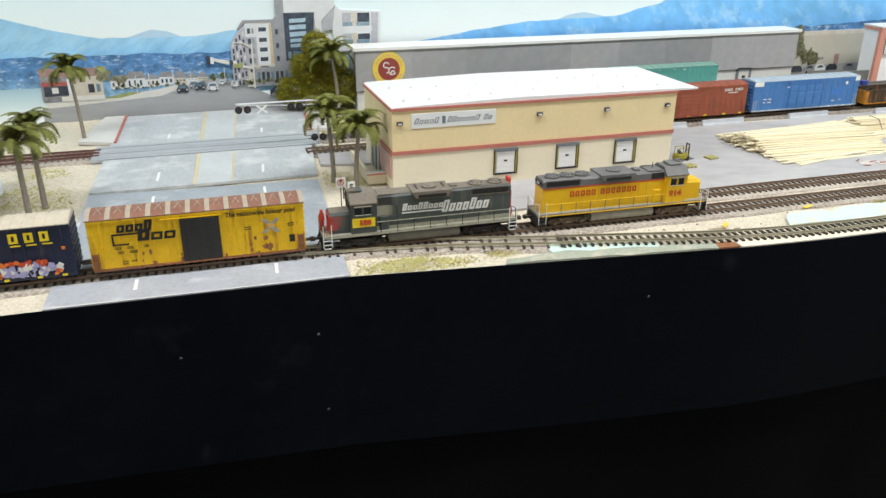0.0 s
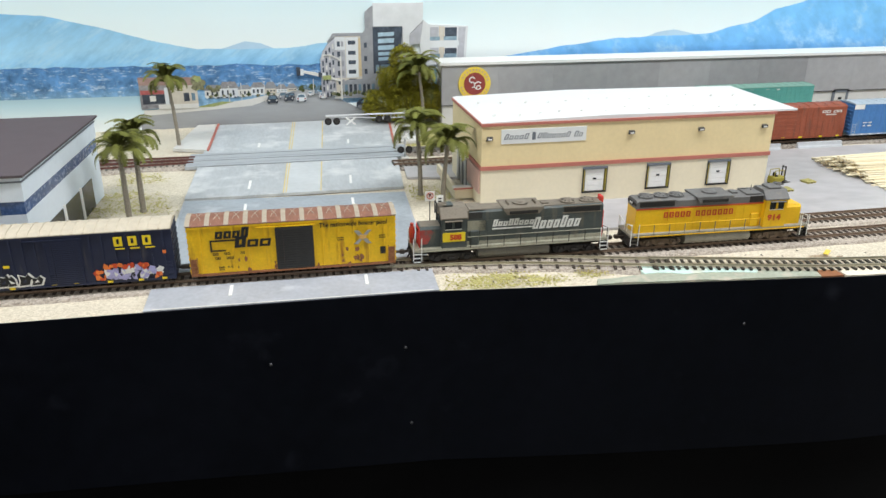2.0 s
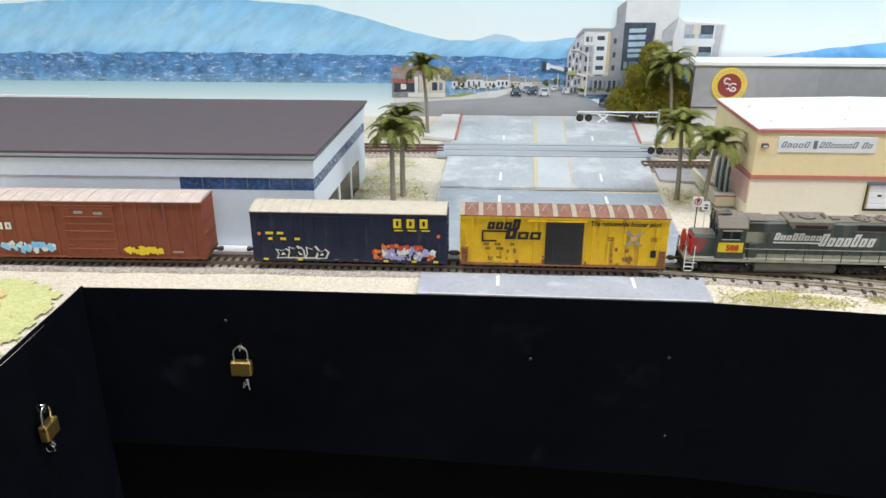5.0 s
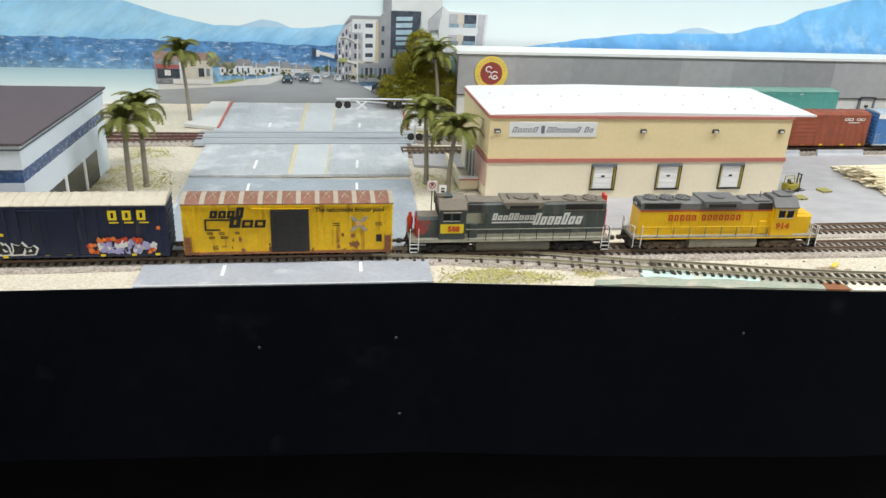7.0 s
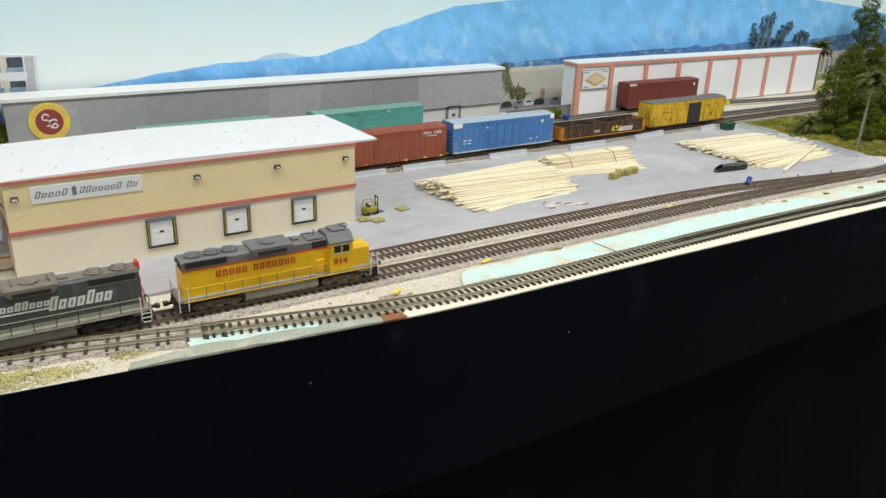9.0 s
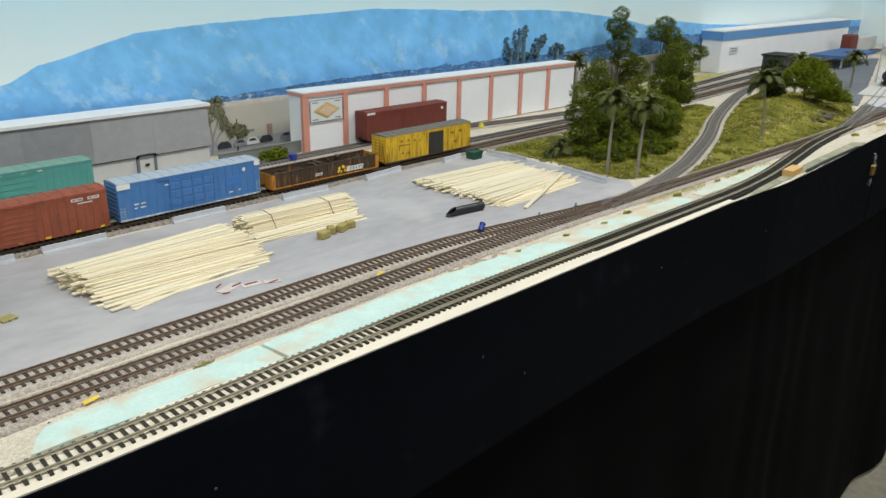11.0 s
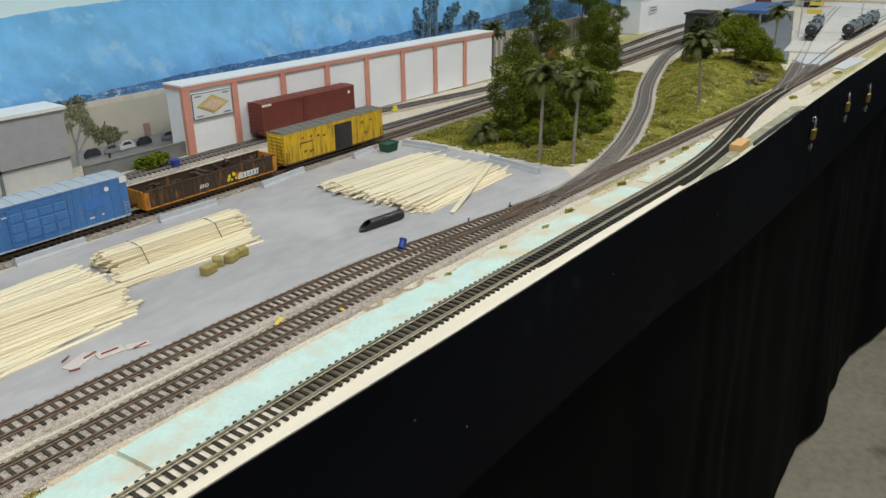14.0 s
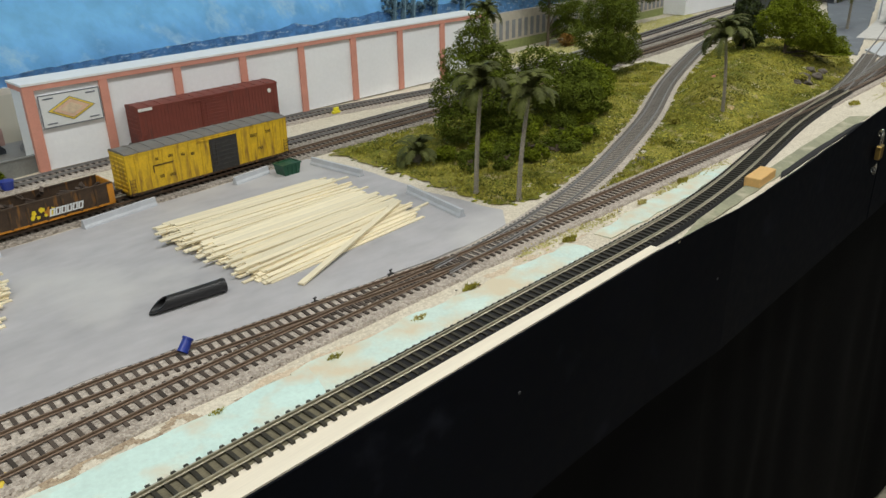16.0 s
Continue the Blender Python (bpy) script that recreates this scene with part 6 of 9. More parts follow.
disc(0.0272, -0.0016, 0.0004, SIGN_Y, lg, "sign_ring", label="yellow ring")
disc(0.0182, -0.0022, -0.0010, SIGN_M, lg, "sign_disc", label="maroon disc")
bm = bmesh.new()
for cx, cz, r, a0, a1 in ((-0.0045, 0.0065, 0.0045, 20, 270), (-0.0045, -0.0015, 0.0045, -90, 130), (0.0055, -0.003, 0.006, 40, 330), (0.0065, -0.006, 0.003, 0, 200)):
    n = 14
    for k in range(n):
        a, b = [radians(a0 + (a1 - a0) * (k + j) / n) for j in (0, 1)]
        prism(bm, [(cx + (r - 0.0009) * math.cos(a), cz + (r - 0.0009) * math.sin(a)), (cx + (r + 0.0009) * math.cos(a), cz + (r + 0.0009) * math.sin(a)), (cx + (r + 0.0009) * math.cos(b), cz + (r + 0.0009) * math.sin(b)), (cx + (r - 0.0009) * math.cos(b), cz + (r - 0.0009) * math.sin(b))], -0.0027, -0.002)
part("curl", bm, WHITE, lg, "white curled shapes")
bm = bmesh.new()
for k in range(26):
    if k in (12, 13, 25, 0):
        continue
    a = k * 6.2832 / 26
    m = Matrix.Rotation(-a, 4, "Y") @ Matrix.Translation((0.0226, -0.0019, 0))
    box(bm, -0.0016, 0.0016, -0.0003, 0.0003, -0.0011, 0.0011, m=m)
part("lettering_bar", bm, SIGN_T, lg, "tan bars round the ring")

# ---- white wall building with salmon pilasters ----
ww = thing("white_wall_building", Matrix.Translation((1.238, 1.357, 0)) @ Matrix.Rotation(radians(-1.8), 4, "Z"), "long white stucco building with salmon pilasters", "building")
WL, WH = 0.80, 0.106
part("wall", boxes((0, WL, 0, 0.042, 0, WH - 0.006)), WHITE_WALL, ww)
part("cornice", boxes((-0.003, WL + 0.002, -0.0042, 0.0445, WH - 0.0025, WH)), WHITE, ww, "white parapet cap")
part("band", boxes((-0.0022, WL, -0.0035, 0.043, WH - 0.0085, WH - 0.0025)), PINK, ww, "salmon band")
for i, px in enumerate([0.0, 0.088, 0.188, 0.289, 0.390, 0.491, 0.592, 0.693]):
    part("pilaster", boxes((px, px + 0.0105, -0.0032, 0.0, 0, WH - 0.0085)), PINK, ww, "salmon pilaster")
part("pilaster", boxes((-0.002, 0.0, -0.0032, 0.004, 0, WH - 0.0085)), PINK, ww)
sg = part("sign", boxes((0.0135, 0.0855, -0.0030, -0.0002, 0.0515, 0.0895), bevel=0.0005), SIGN_W, ww, "pale sign with a diamond")
part("sign_frame", boxes((0.0128, 0.0862, -0.0034, -0.0026, 0.0506, 0.0516), (0.0128, 0.0862, -0.0034, -0.0026, 0.0894, 0.0904), (0.0128, 0.0138, -0.0034, -0.0026, 0.0516, 0.0894), (0.0852, 0.0862, -0.0034, -0.0026, 0.0516, 0.0894)), SLATE, sg)
for s, mt, yy in ((1.0, SLATE, -0.0034), (0.95, SIGN_Y, -0.0038), (0.80, SLATE, -0.0041), (0.77, SIGN_S, -0.0044), (0.50, SIGN_T2, -0.0047)):
    part("diamond", prism(bmesh.new(), [(0.0495 - 0.029 * s, 0.0705), (0.0495, 0.0705 - 0.0145 * s), (0.0495 + 0.029 * s, 0.0705), (0.0495, 0.0705 + 0.0145 * s)], yy, -0.0028), mt, sg, "diamond shape")
for x, z in ((0.024, 0.0855), (0.075, 0.0855), (0.024, 0.0555), (0.075, 0.0555)):
    part("lettering_bar", boxes((x - 0.006, x + 0.006, -0.0034, -0.0028, z - 0.0008, z + 0.0008)), SLATE, sg)

t = thing("low_grey_wall", pose(1.072, 1.366, 0), "low dark grey board wall between track and backdrop", "wall")
part("wall", boxes((0, 0.166, 0, 0.004, -0.003, 0.0185)), GREY_BOARD, t)
part("cap", boxes((0, 0.166, -0.0008, 0.0048, 0.0185, 0.0198)), GREY_BOARD, t)

# ---- far white building with blue cornice, and what stands at the far end ----
fb = thing("far_building", Matrix.Translation((2.95, 1.375, 0)) @ Matrix.Rotation(radians(-1.0), 4, "Z"), "white building with blue cornice near the far end", "building")
part("wall", boxes((0, 1.2, 0, 0.07, 0, 0.105)), WHITE_WALL, fb)
part("cornice", boxes((-0.003, 1.2, -0.003, 0.073, 0.105, 0.132)), BLUE_BAND, fb, "blue cornice")
part("roof_edge", boxes((-0.004, 1.2, -0.004, 0.074, 0.132, 0.136)), WHITE, fb)
part("sign", boxes((0.06, 0.12, -0.004, -0.0005, 0.06, 0.082)), SIGN_W, fb)
part("lettering_bar", boxes((0.066, 0.108, -0.0046, -0.004, 0.074, 0.077), (0.066, 0.114, -0.0046, -0.004, 0.066, 0.069)), SLATE, fb)
cn = thing("canopy", Matrix.Translation((3.40, 1.12, 0)) @ Matrix.Diagonal((1.6, 1.15, 1.0, 1)), "blue flat canopy on posts", "canopy")
part("roof", boxes((0, 0.22, 0, 0.11, 0.036, 0.046)), CANOPY, cn)
for x, y in ((0.02, 0.02), (0.20, 0.02), (0.02, 0.09), (0.20, 0.09)):
    part("post", rod(bmesh.new(), (x, y, 0), (x, y, 0.036), 0.003), SILVER, cn)
dk = thing("dark_shed", pose(2.76, 1.10, 0), "dark green black shed behind the bushes", "shed")
part("wall", boxes((0, 0.10, 0, 0.06, -0.003, 0.088)), SHED, dk)
part("roof", boxes((-0.004, 0.104, -0.004, 0.064, 0.088, 0.093)), BLACKM, dk)
tr = thing("truck_trailer", pose(4.0, 1.26, 0), "pale grey and maroon trailer at the far end", "trailer")
part("body", boxes((0, 0.24, 0, 0.05, 0.014, 0.07), bevel=0.002), LIGHT_WH, tr)
part("cab", boxes((-0.075, -0.006, 0.002, 0.048, 0.012, 0.085), bevel=0.005), MAROON, tr, "maroon cab")
for x in (0.03, 0.2, -0.04):
    for y in (0.004, 0.046):
        part("wheel", rod(bmesh.new(), (x, y - 0.004, 0.0075), (x, y + 0.004, 0.0075), 0.0075, 14), BLACKM, tr)
t = thing("black_box", pose(4.15, 1.12, 0), "black upright box at the far end", "box")
part("body", boxes((0, 0.07, 0, 0.06, 0, 0.10), bevel=0.002), BLACKM, t)
t = thing("low_white_wall", pose(4.2, 0.72, 0), "low pale wall at the far end", "wall")
part("wall", boxes((0, 0.02, 0, 0.5, 0, 0.02)), WHITE_WALL, t)
part("cap", boxes((-0.002, 0.022, 0, 0.5, 0.02, 0.025)), SIGN_T, t)

# ---- rolling stock: local x along the car from its middle, z from the rail top ----
def wheelset_parts(parent, x, r=0.0052, mat_=None):
    for s in (-1, 1):
        bm = rod(bmesh.new(), (x, s * 0.0066, r), (x, s * 0.0094, r), r, 20)
        rod(bm, (x, s * 0.0062, r), (x, s * 0.0067, r), r * 1.12, 20)
        part("wheel", bm, mat_ or WHEELM, parent, smooth=False)
    part("axle", rod(bmesh.new(), (x, -0.0105, r), (x, 0.0105, r), 0.0009, 8), BLACKM, parent)


def freight_truck(car, x):
    t = part("truck", boxes((x - 0.004, x + 0.004, -0.010, 0.010, 0.0045, 0.0078)), BLACKM, car, "black two-axle truck")
    for s in (-1, 1):
        bm = bmesh.new()
        y0, y1 = sorted((s * 0.0108, s * 0.0128))
        prism(bm, [(x - 0.0135, 0.0035), (x - 0.0115, 0.0035), (x - 0.005, 0.0018), (x + 0.005, 0.0018), (x + 0.0115, 0.0035), (x + 0.0135, 0.0035), (x + 0.0135, 0.0068), (x + 0.006, 0.0088), (x - 0.006, 0.0088), (x - 0.0135, 0.0068)], y0, y1)
        for a in (-0.0103, 0.0103):
            rod(bm, (x + a, s * 0.0126, 0.0052), (x + a, s * 0.0140, 0.0052), 0.0016, 10)
        for a in (-0.0016, 0.0, 0.0016):
            rod(bm, (x + a, s * 0.0124, 0.0026), (x + a, s * 0.0134, 0.0072), 0.0007, 6)
        part("side_frame", bm, BLACKM, t)
    for a in (-0.0103, 0.0103):
        wheelset_parts(t, x + a)


def coupler(car, x, s):
    bm = boxes((min(x, x + s * 0.007), max(x, x + s * 0.007), -0.0012, 0.0012, 0.0086, 0.0108))
    a, b = x + s * 0.006, x + s * 0.0105
    box(bm, min(a, b), max(a, b), -0.0026, 0.0018, 0.0078, 0.0116, bevel=0.0005)
    part("coupler", bm, WHEELM, car, "dark knuckle coupler")


def ladder(car, x, y, z0, z1, material, w=0.0055, n=5, along="x"):
    bm = bmesh.new()
    def P(u, z):
        return (x + u, y, z) if along == "x" else (x, y + u, z)
    for u in (-w / 2, w / 2):
        rod(bm, P(u, z0), P(u, z1), 0.0003, 5)
    for k in range(n):
        z = z0 + (z1 - z0) * (k + 0.5) / n
        rod(bm, P(-w / 2, z), P(w / 2, z), 0.0003, 5)
    part("ladder", bm, material, car)


def boxcar(name, m, L, label, body, roof, under=None, W=0.0350, z0=0.0062, z1=0.0535, rib=9, rib_mat=None, door=(-0.5, 0.5), door_mat=None, door_rows=16, roof_seam=None, roof_ribs=13, round_roof=0.004, end_rows=8, group="freight cars", two_doors=False, seam_w=0.0016, inset=0.0008):
    car = thing(name, m, label, "boxcar", group)
    h = L / 2
    bodym = part("body", boxes((-h, h, -W / 2 + inset, W / 2 - inset, z0, z1)), body, car)
    part("side_sill", boxes((-h, h, -W / 2, W / 2, z0 - 0.0006, z0 + 0.0018)), under or body, car)
    part("top_chord", boxes((-h - 0.0002, h + 0.0002, -W / 2 - 0.0003, W / 2 + 0.0003, z1 - 0.0020, z1 - 0.0002)), body, car)
    # roof: a shallow arch with raised seams
    sec = [(-W / 2 - 0.0004, z1 - 0.0002), (W / 2 + 0.0004, z1 - 0.0002), (W / 2 + 0.0004, z1 + 0.0006), (W * 0.3, z1 + round_roof * 0.75), (0, z1 + round_roof), (-W * 0.3, z1 + round_roof * 0.75), (-W / 2 - 0.0004, z1 + 0.0006)]
    part("roof", prism(bmesh.new(), sec, -h, h, "x"), roof, car)
    first = None
    for k in range(roof_ribs + 1):
        x = -h + 0.001 + (L - 0.002) * k / roof_ribs
        if first is None:
            sec2 = [(u, z + 0.00055) for u, z in sec[2:]]
            first = part("roof_rib", prism(bmesh.new(), sec2 + [(-W / 2 - 0.0004, z1), (W / 2 + 0.0004, z1)], -seam_w / 2, seam_w / 2, "x"), roof_seam or roof, car)
            first.matrix_basis = pose(x, 0, 0)
        else:
            again(first, pose(x, 0, 0))
    d0, d1 = door[0] * 0.001, door[1] * 0.001
    for s in (-1, 1):
        y = s * W / 2
        ya, yb = sorted((y - s * 0.001, y + s * 0.0002))
        firstr = None
        for k in range(rib):
            for side in (0, 1):
                a, b = (-h + 0.003, d0 - 0.002) if side == 0 else (d1 + 0.002, h - 0.003)
                x = a + (b - a) * (k + 0.5) / rib
                mm = pose(x, 0, 0)
                if firstr is None:
                    firstr = part("rib", boxes((-0.0009, 0.0009, ya, yb, z0 + 0.002, z1 - 0.002)), rib_mat or body, car)
                    firstr.matrix_basis = mm
                else:
                    again(firstr, mm)
        ya, yb = sorted((y - s * 0.0006, y + s * 0.0006))
        dr = part("door", boxes((d0, d1, ya, yb, z0 + 0.0012, z1 - 0.0035)), door_mat or body, car, "sliding side door")
        yc, yd = sorted((y + s * 0.0005, y + s * 0.0011))
        f2 = None
        for k in range(door_rows):
            z = z0 + 0.003 + (z1 - z0 - 0.0095) * k / max(1, door_rows - 1)
            if f2 is None:
                f2 = part("door_rib", boxes((d0 + 0.0012, d1 - 0.0012, yc, yd, -0.0006, 0.0006)), door_mat or body, dr)
                f2.matrix_basis = pose(0, 0, z)
            else:
                again(f2, pose(0, 0, z))
        part("door_rail", boxes((d0 - 0.016, d1 + 0.002, min(y, y + s * 0.0010), max(y, y + s * 0.0010), z1 - 0.0044, z1 - 0.0034)), body, car)
        part("door_rail", boxes((d0 - 0.016, d1 + 0.002, min(y, y + s * 0.0012), max(y, y + s * 0.0012), z0 + 0.0004, z0 + 0.0016)), under or body, car)
        bm = bmesh.new()
        for k in range(3):
            x = d0 + 0.002 + k * 0.0025
            rod(bm, (x, y + s * 0.0013, z0 + 0.006), (x, y + s * 0.0013, z1 - 0.008), 0.00025, 5) if k != 1 else None
        rod(bm, (d0 + 0.002, y + s * 0.0013, z0 + 0.013), (d0 + 0.0065, y + s * 0.0013, z0 + 0.013), 0.0004, 5)
        part("door_bar", bm, WHEELM if door_mat else body, dr)
        for x in (-h + 0.004, h - 0.004):
            ladder(car, x, y + s * 0.0011, z0 + 0.0005, z0 + 0.0185, under or body, n=5)
        for x in (-h + 0.004, h - 0.004):
            part("stirrup", rods([((x - 0.0022, y, z0), (x - 0.0022, y, z0 - 0.0035)), ((x + 0.0022, y, z0), (x + 0.0022, y, z0 - 0.0035)), ((x - 0.0022, y, z0 - 0.0035), (x + 0.0022, y, z0 - 0.0035))], 0.0003, 5), BLACKM, car)
    for s in (-1, 1):
        for k in range(end_rows):
            z = z0 + 0.004 + (z1 - z0 - 0.009) * k / (end_rows - 1)
            a, b = sorted((s * h - s * 0.0004, s * h + s * 0.0010))
            part("end_rib", boxes((a, b, -W / 2 + 0.003, W / 2 - 0.003, z - 0.0011, z + 0.0011), bevel=0.0004), body, car)
        coupler(car, s * h, s)
        freight_truck(car, s * (h - 0.026))
    part("underframe", boxes((-h + 0.01, h - 0.01, -0.005, 0.005, 0.0045, z0 + 0.0005), (-h + 0.002, h - 0.002, -0.0125, 0.0125, z0 - 0.001, z0)), BLACKM, car)
    part("brake_rod", rods([((-h + 0.03, -0.009, 0.005), (h - 0.03, -0.009, 0.005)), ((-0.02, 0.008, 0.0045), (0.02, 0.008, 0.0045))], 0.0008, 6), BLACKM, car)
    return car


def panel(car, pts, material, y, label="", name="marking"):
    """A flat painted shape on a car's side; y is the side's plane, negative on the near side."""
    a, b = sorted((y, y + (0.0003 if y < 0 else -0.0003)))
    return part(name, prism(bmesh.new(), pts, a, b), material, car, label)


def mark(car, x0, x1, z0, z1, material, y, label=""):
    return panel(car, [(x0, z0), (x1, z0), (x1, z1), (x0, z1)], material, y, label)


def scribble(car, cx, cz, w, h, mats, y, n=40, seed=0, label="painted graffiti shapes"):
    """Many small jagged shapes that stand for sprayed paint."""
    rnd = random.Random(seed)
    for i in range(n):
        u = cx + rnd.uniform(-0.5, 0.5) * w
        edge = 1 - 0.55 * abs(2 * (u - cx) / w)
        v_ = cz + rnd.uniform(-0.5, 0.5) * h * edge
        a0, r = rnd.uniform(0, 6.28), rnd.uniform(0.0012, 0.0034)
        pts = [(u + r * rnd.uniform(0.5, 1.5) * math.cos(a0 + k * 1.2566), v_ + r * rnd.uniform(0.5, 1.4) * math.sin(a0 + k * 1.2566)) for k in range(5)]
        panel(car, pts, mats[i % len(mats)], y - 0.00001 * i, label if i == 0 else "", "graffiti")


HW = 0.0175
SHIFT = 0.0
# navy boxcar
car = boxcar("boxcar", on_track(MAIN, -0.2535 + SHIFT), 0.180, "navy blue weathered boxcar with cream roof and graffiti", NAVY, CREAM_ROOF, rib=7, door=(-16, 14), door_rows=22, roof_seam=CREAM_ROOF, roof_ribs=20, group="train cars", seam_w=0.001)
yb = -HW - 0.0004
bars([3], 0.0088, YEL_D, car, Matrix.Translation((0.0595, yb, 0.0402)), 0.036, 0.0, "yellow lettering bars", gap=0.40, heavy=0.95)
for x in (0.0415, 0.054, 0.0665):
    mark(car, x + 0.0005, x + 0.0085, 0.0372, 0.0384, YEL_D, yb)
for x, z, w in ((-0.0765, 0.032, 0.007), (-0.066, 0.032, 0.006), (-0.0745, 0.0265, 0.004), (-0.063, 0.0265, 0.005), (-0.050, 0.0265, 0.005)):
    mark(car, x, x + w, z, z + 0.0024, YEL_D, yb, "small yellow bar")
for i, (lx, lw, lh) in enumerate(((-0.062, 0.011, 0.010), (-0.053, 0.009, 0.013), (-0.045, 0.009, 0.012), (-0.036, 0.010, 0.013), (-0.026, 0.010, 0.010))):
    sl = 0.003 * math.sin(i * 2.3)
    out = [(lx - lw * 0.55, 0.0080), (lx + lw * 0.50, 0.0085), (lx + lw * 0.72 + sl, 0.0085 + lh * 0.65), (lx + lw * 0.35 + sl, 0.0085 + lh), (lx + sl, 0.0085 + lh * 0.72), (lx - lw * 0.6 + sl, 0.0085 + lh * 0.9), (lx - lw * 0.35, 0.0085 + lh * 0.4)]
    mx_, mz = sum(p[0] for p in out) / 7, sum(p[1] for p in out) / 7
    panel(car, out, WHITE_D, yb - 0.00002 * i, "white outlined graffiti shape" if i == 0 else "", "graffiti")
    panel(car, [(mx_ + (u - mx_) * 0.74, mz + (v_ - mz) * 0.78) for u, v_ in out], BLACK_D, yb - 0.0002 - 0.00002 * i, "", "graffiti")
    panel(car, [(lx - lw * 0.15, 0.0105 + lh * 0.12), (lx + lw * 0.25, 0.0105 + lh * 0.15), (lx + lw * 0.05 + sl, 0.0105 + lh * 0.42)], NAVY if i % 2 else WHITE_D, yb - 0.0005, "", "graffiti")
scribble(car, 0.029, 0.0130, 0.016, 0.010, [ORANGE_D, UP_RED, ORANGE_D], yb, 14, 4)
scribble(car, 0.071, 0.0140, 0.014, 0.012, [UP_RED, ORANGE_D, WHITE_D], yb, 14, 14)
scribble(car, 0.052, 0.0150, 0.040, 0.014, [LILAC_D, LILAC_D, LILAC_D, WHITE_D, LILAC_D], yb - 0.0002, 54, 5)
scribble(car, 0.052, 0.0135, 0.036, 0.010, [BLACK_D, LILAC_D, WHITE_D], yb - 0.0010, 12, 15)
scribble(car, 0.050, 0.0215, 0.036, 0.004, [UP_RED, UP_RED, ORANGE_D], yb - 0.0006, 16, 8)
for x in (-0.078, -0.046, -0.012, 0.006, 0.034, 0.060, 0.080):
    mark(car, x - 0.0022, x + 0.0022, 0.0064, 0.0084, YEL_D, yb - 0.0003, "yellow reflector strip")
mark(car, -0.084, -0.081, 0.031, 0.034, ORANGE_D, yb)
mark(car, 0.081, 0.084, 0.031, 0.034, ORANGE_D, yb)

# yellow boxcar with black door
car = boxcar("boxcar", on_track(MAIN, -0.0555 + SHIFT), 0.186, "bright yellow weathered boxcar with black door and rusty roof", YEL_RB, ROOF_RUST, RUSTW, rib=5, door=(-16.5, 17.5), door_mat=BLACK_DOOR, door_rows=17, roof_seam=ROOF_GALV, roof_ribs=11, group="train cars", seam_w=0.0042)
bars([4], 0.0068, BLACK_D, car, Matrix.Translation((-0.0545, yb, 0.0412)), 0.030, 0.18, "black lettering bars", gap=0.14, tall=(3,), heavy=1.2)
bars([3], 0.0072, BLACK_D, car, Matrix.Translation((-0.0365, yb, 0.0318)), 0.033, 0.18, "black lettering bars", gap=0.14, tall=(0,), heavy=1.15)
for k in range(11):
    xa = -0.092 + 0.1840 * k / 11 + 0.003
    xb_ = -0.092 + 0.1840 * (k + 1) / 11 - 0.003
    brace = []
    for p, q in ((-0.0168, -0.006), (-0.006, 0.006), (0.006, 0.0168)):
        def top(y):
            return 0.0535 + 0.0042 - 0.0038 * (abs(y) / 0.0175) ** 2
        for e0, e1 in ((0.0, 1.0), (1.0, 0.0)):
            def at(y):
                f_ = e0 + (e1 - e0) * (y + 0.0168) / 0.0336
                return (xa + (xb_ - xa) * f_, y, top(y) + 0.0001)
            brace.append((at(p), at(q)))
    part("roof_brace", rods(brace, 0.0003, 4), ROOF_GALV, car, "pale crossed roof crease")
rnd = random.Random(77)
for k in range(26):
    x = rnd.choice((-0.0915, 0.0895, -0.045, -0.019, 0.0195, 0.045, 0.058)) + rnd.gauss(0, 0.003)
    x = max(-0.0915, min(0.0905, x))
    z = 0.0074 + abs(rnd.gauss(0, 0.010))
    r = rnd.uniform(0.0009, 0.0023)
    panel(car, [(x + r * rnd.uniform(0.4, 1.1) * math.cos(j * 0.8976), z + r * rnd.uniform(0.6, 1.9) * math.sin(j * 0.8976)) for j in range(7)], RUSTW, yb + 0.00008, "", "rust_patch")
for x in (-0.090, 0.0885):
    mark(car, x - 0.0024, x + 0.0030, 0.0078, 0.0225, RUSTW, yb + 0.0001, "rusty corner panel")
part("emblem", prism(prism(prism(bmesh.new(), [(-0.074, 0.029), (-0.0725, 0.029), (-0.0725, 0.040), (-0.074, 0.040)], yb, yb + 0.0003), [(-0.074, 0.0385), (-0.049, 0.0385), (-0.049, 0.040), (-0.074, 0.040)], yb - 0.0001, yb + 0.0003), [(-0.0725, 0.029), (-0.0605, 0.029), (-0.0605, 0.0305), (-0.0725, 0.0305)], yb, yb + 0.0003), BLACK_D, car, "black angular outline emblem")
letters("The nationwide boxcar pool", 0.0062, BLACK_D, car, Matrix.Translation((0.054, yb, 0.0462)) @ FACE, "black slogan lettering", 0.15, 0.00012, 0.062)
for x, z, n, w in ((-0.0695, 0.0255, 2, 0.005), (-0.0595, 0.0255, 2, 0.0055), (-0.0680, 0.0213, 2, 0.0050), (-0.0572, 0.0213, 3, 0.0068), (-0.046, 0.0255, 2, 0.004), (-0.0655, 0.0130, 3, 0.005), (-0.0580, 0.0130, 3, 0.005), (-0.0655, 0.0108, 3, 0.005)):
    bars([n], 0.0022 if z > 0.02 else 0.0013, BLACK_D, car, Matrix.Translation((x, yb, z)), w, 0.0, "", gap=0.2, heavy=0.8)
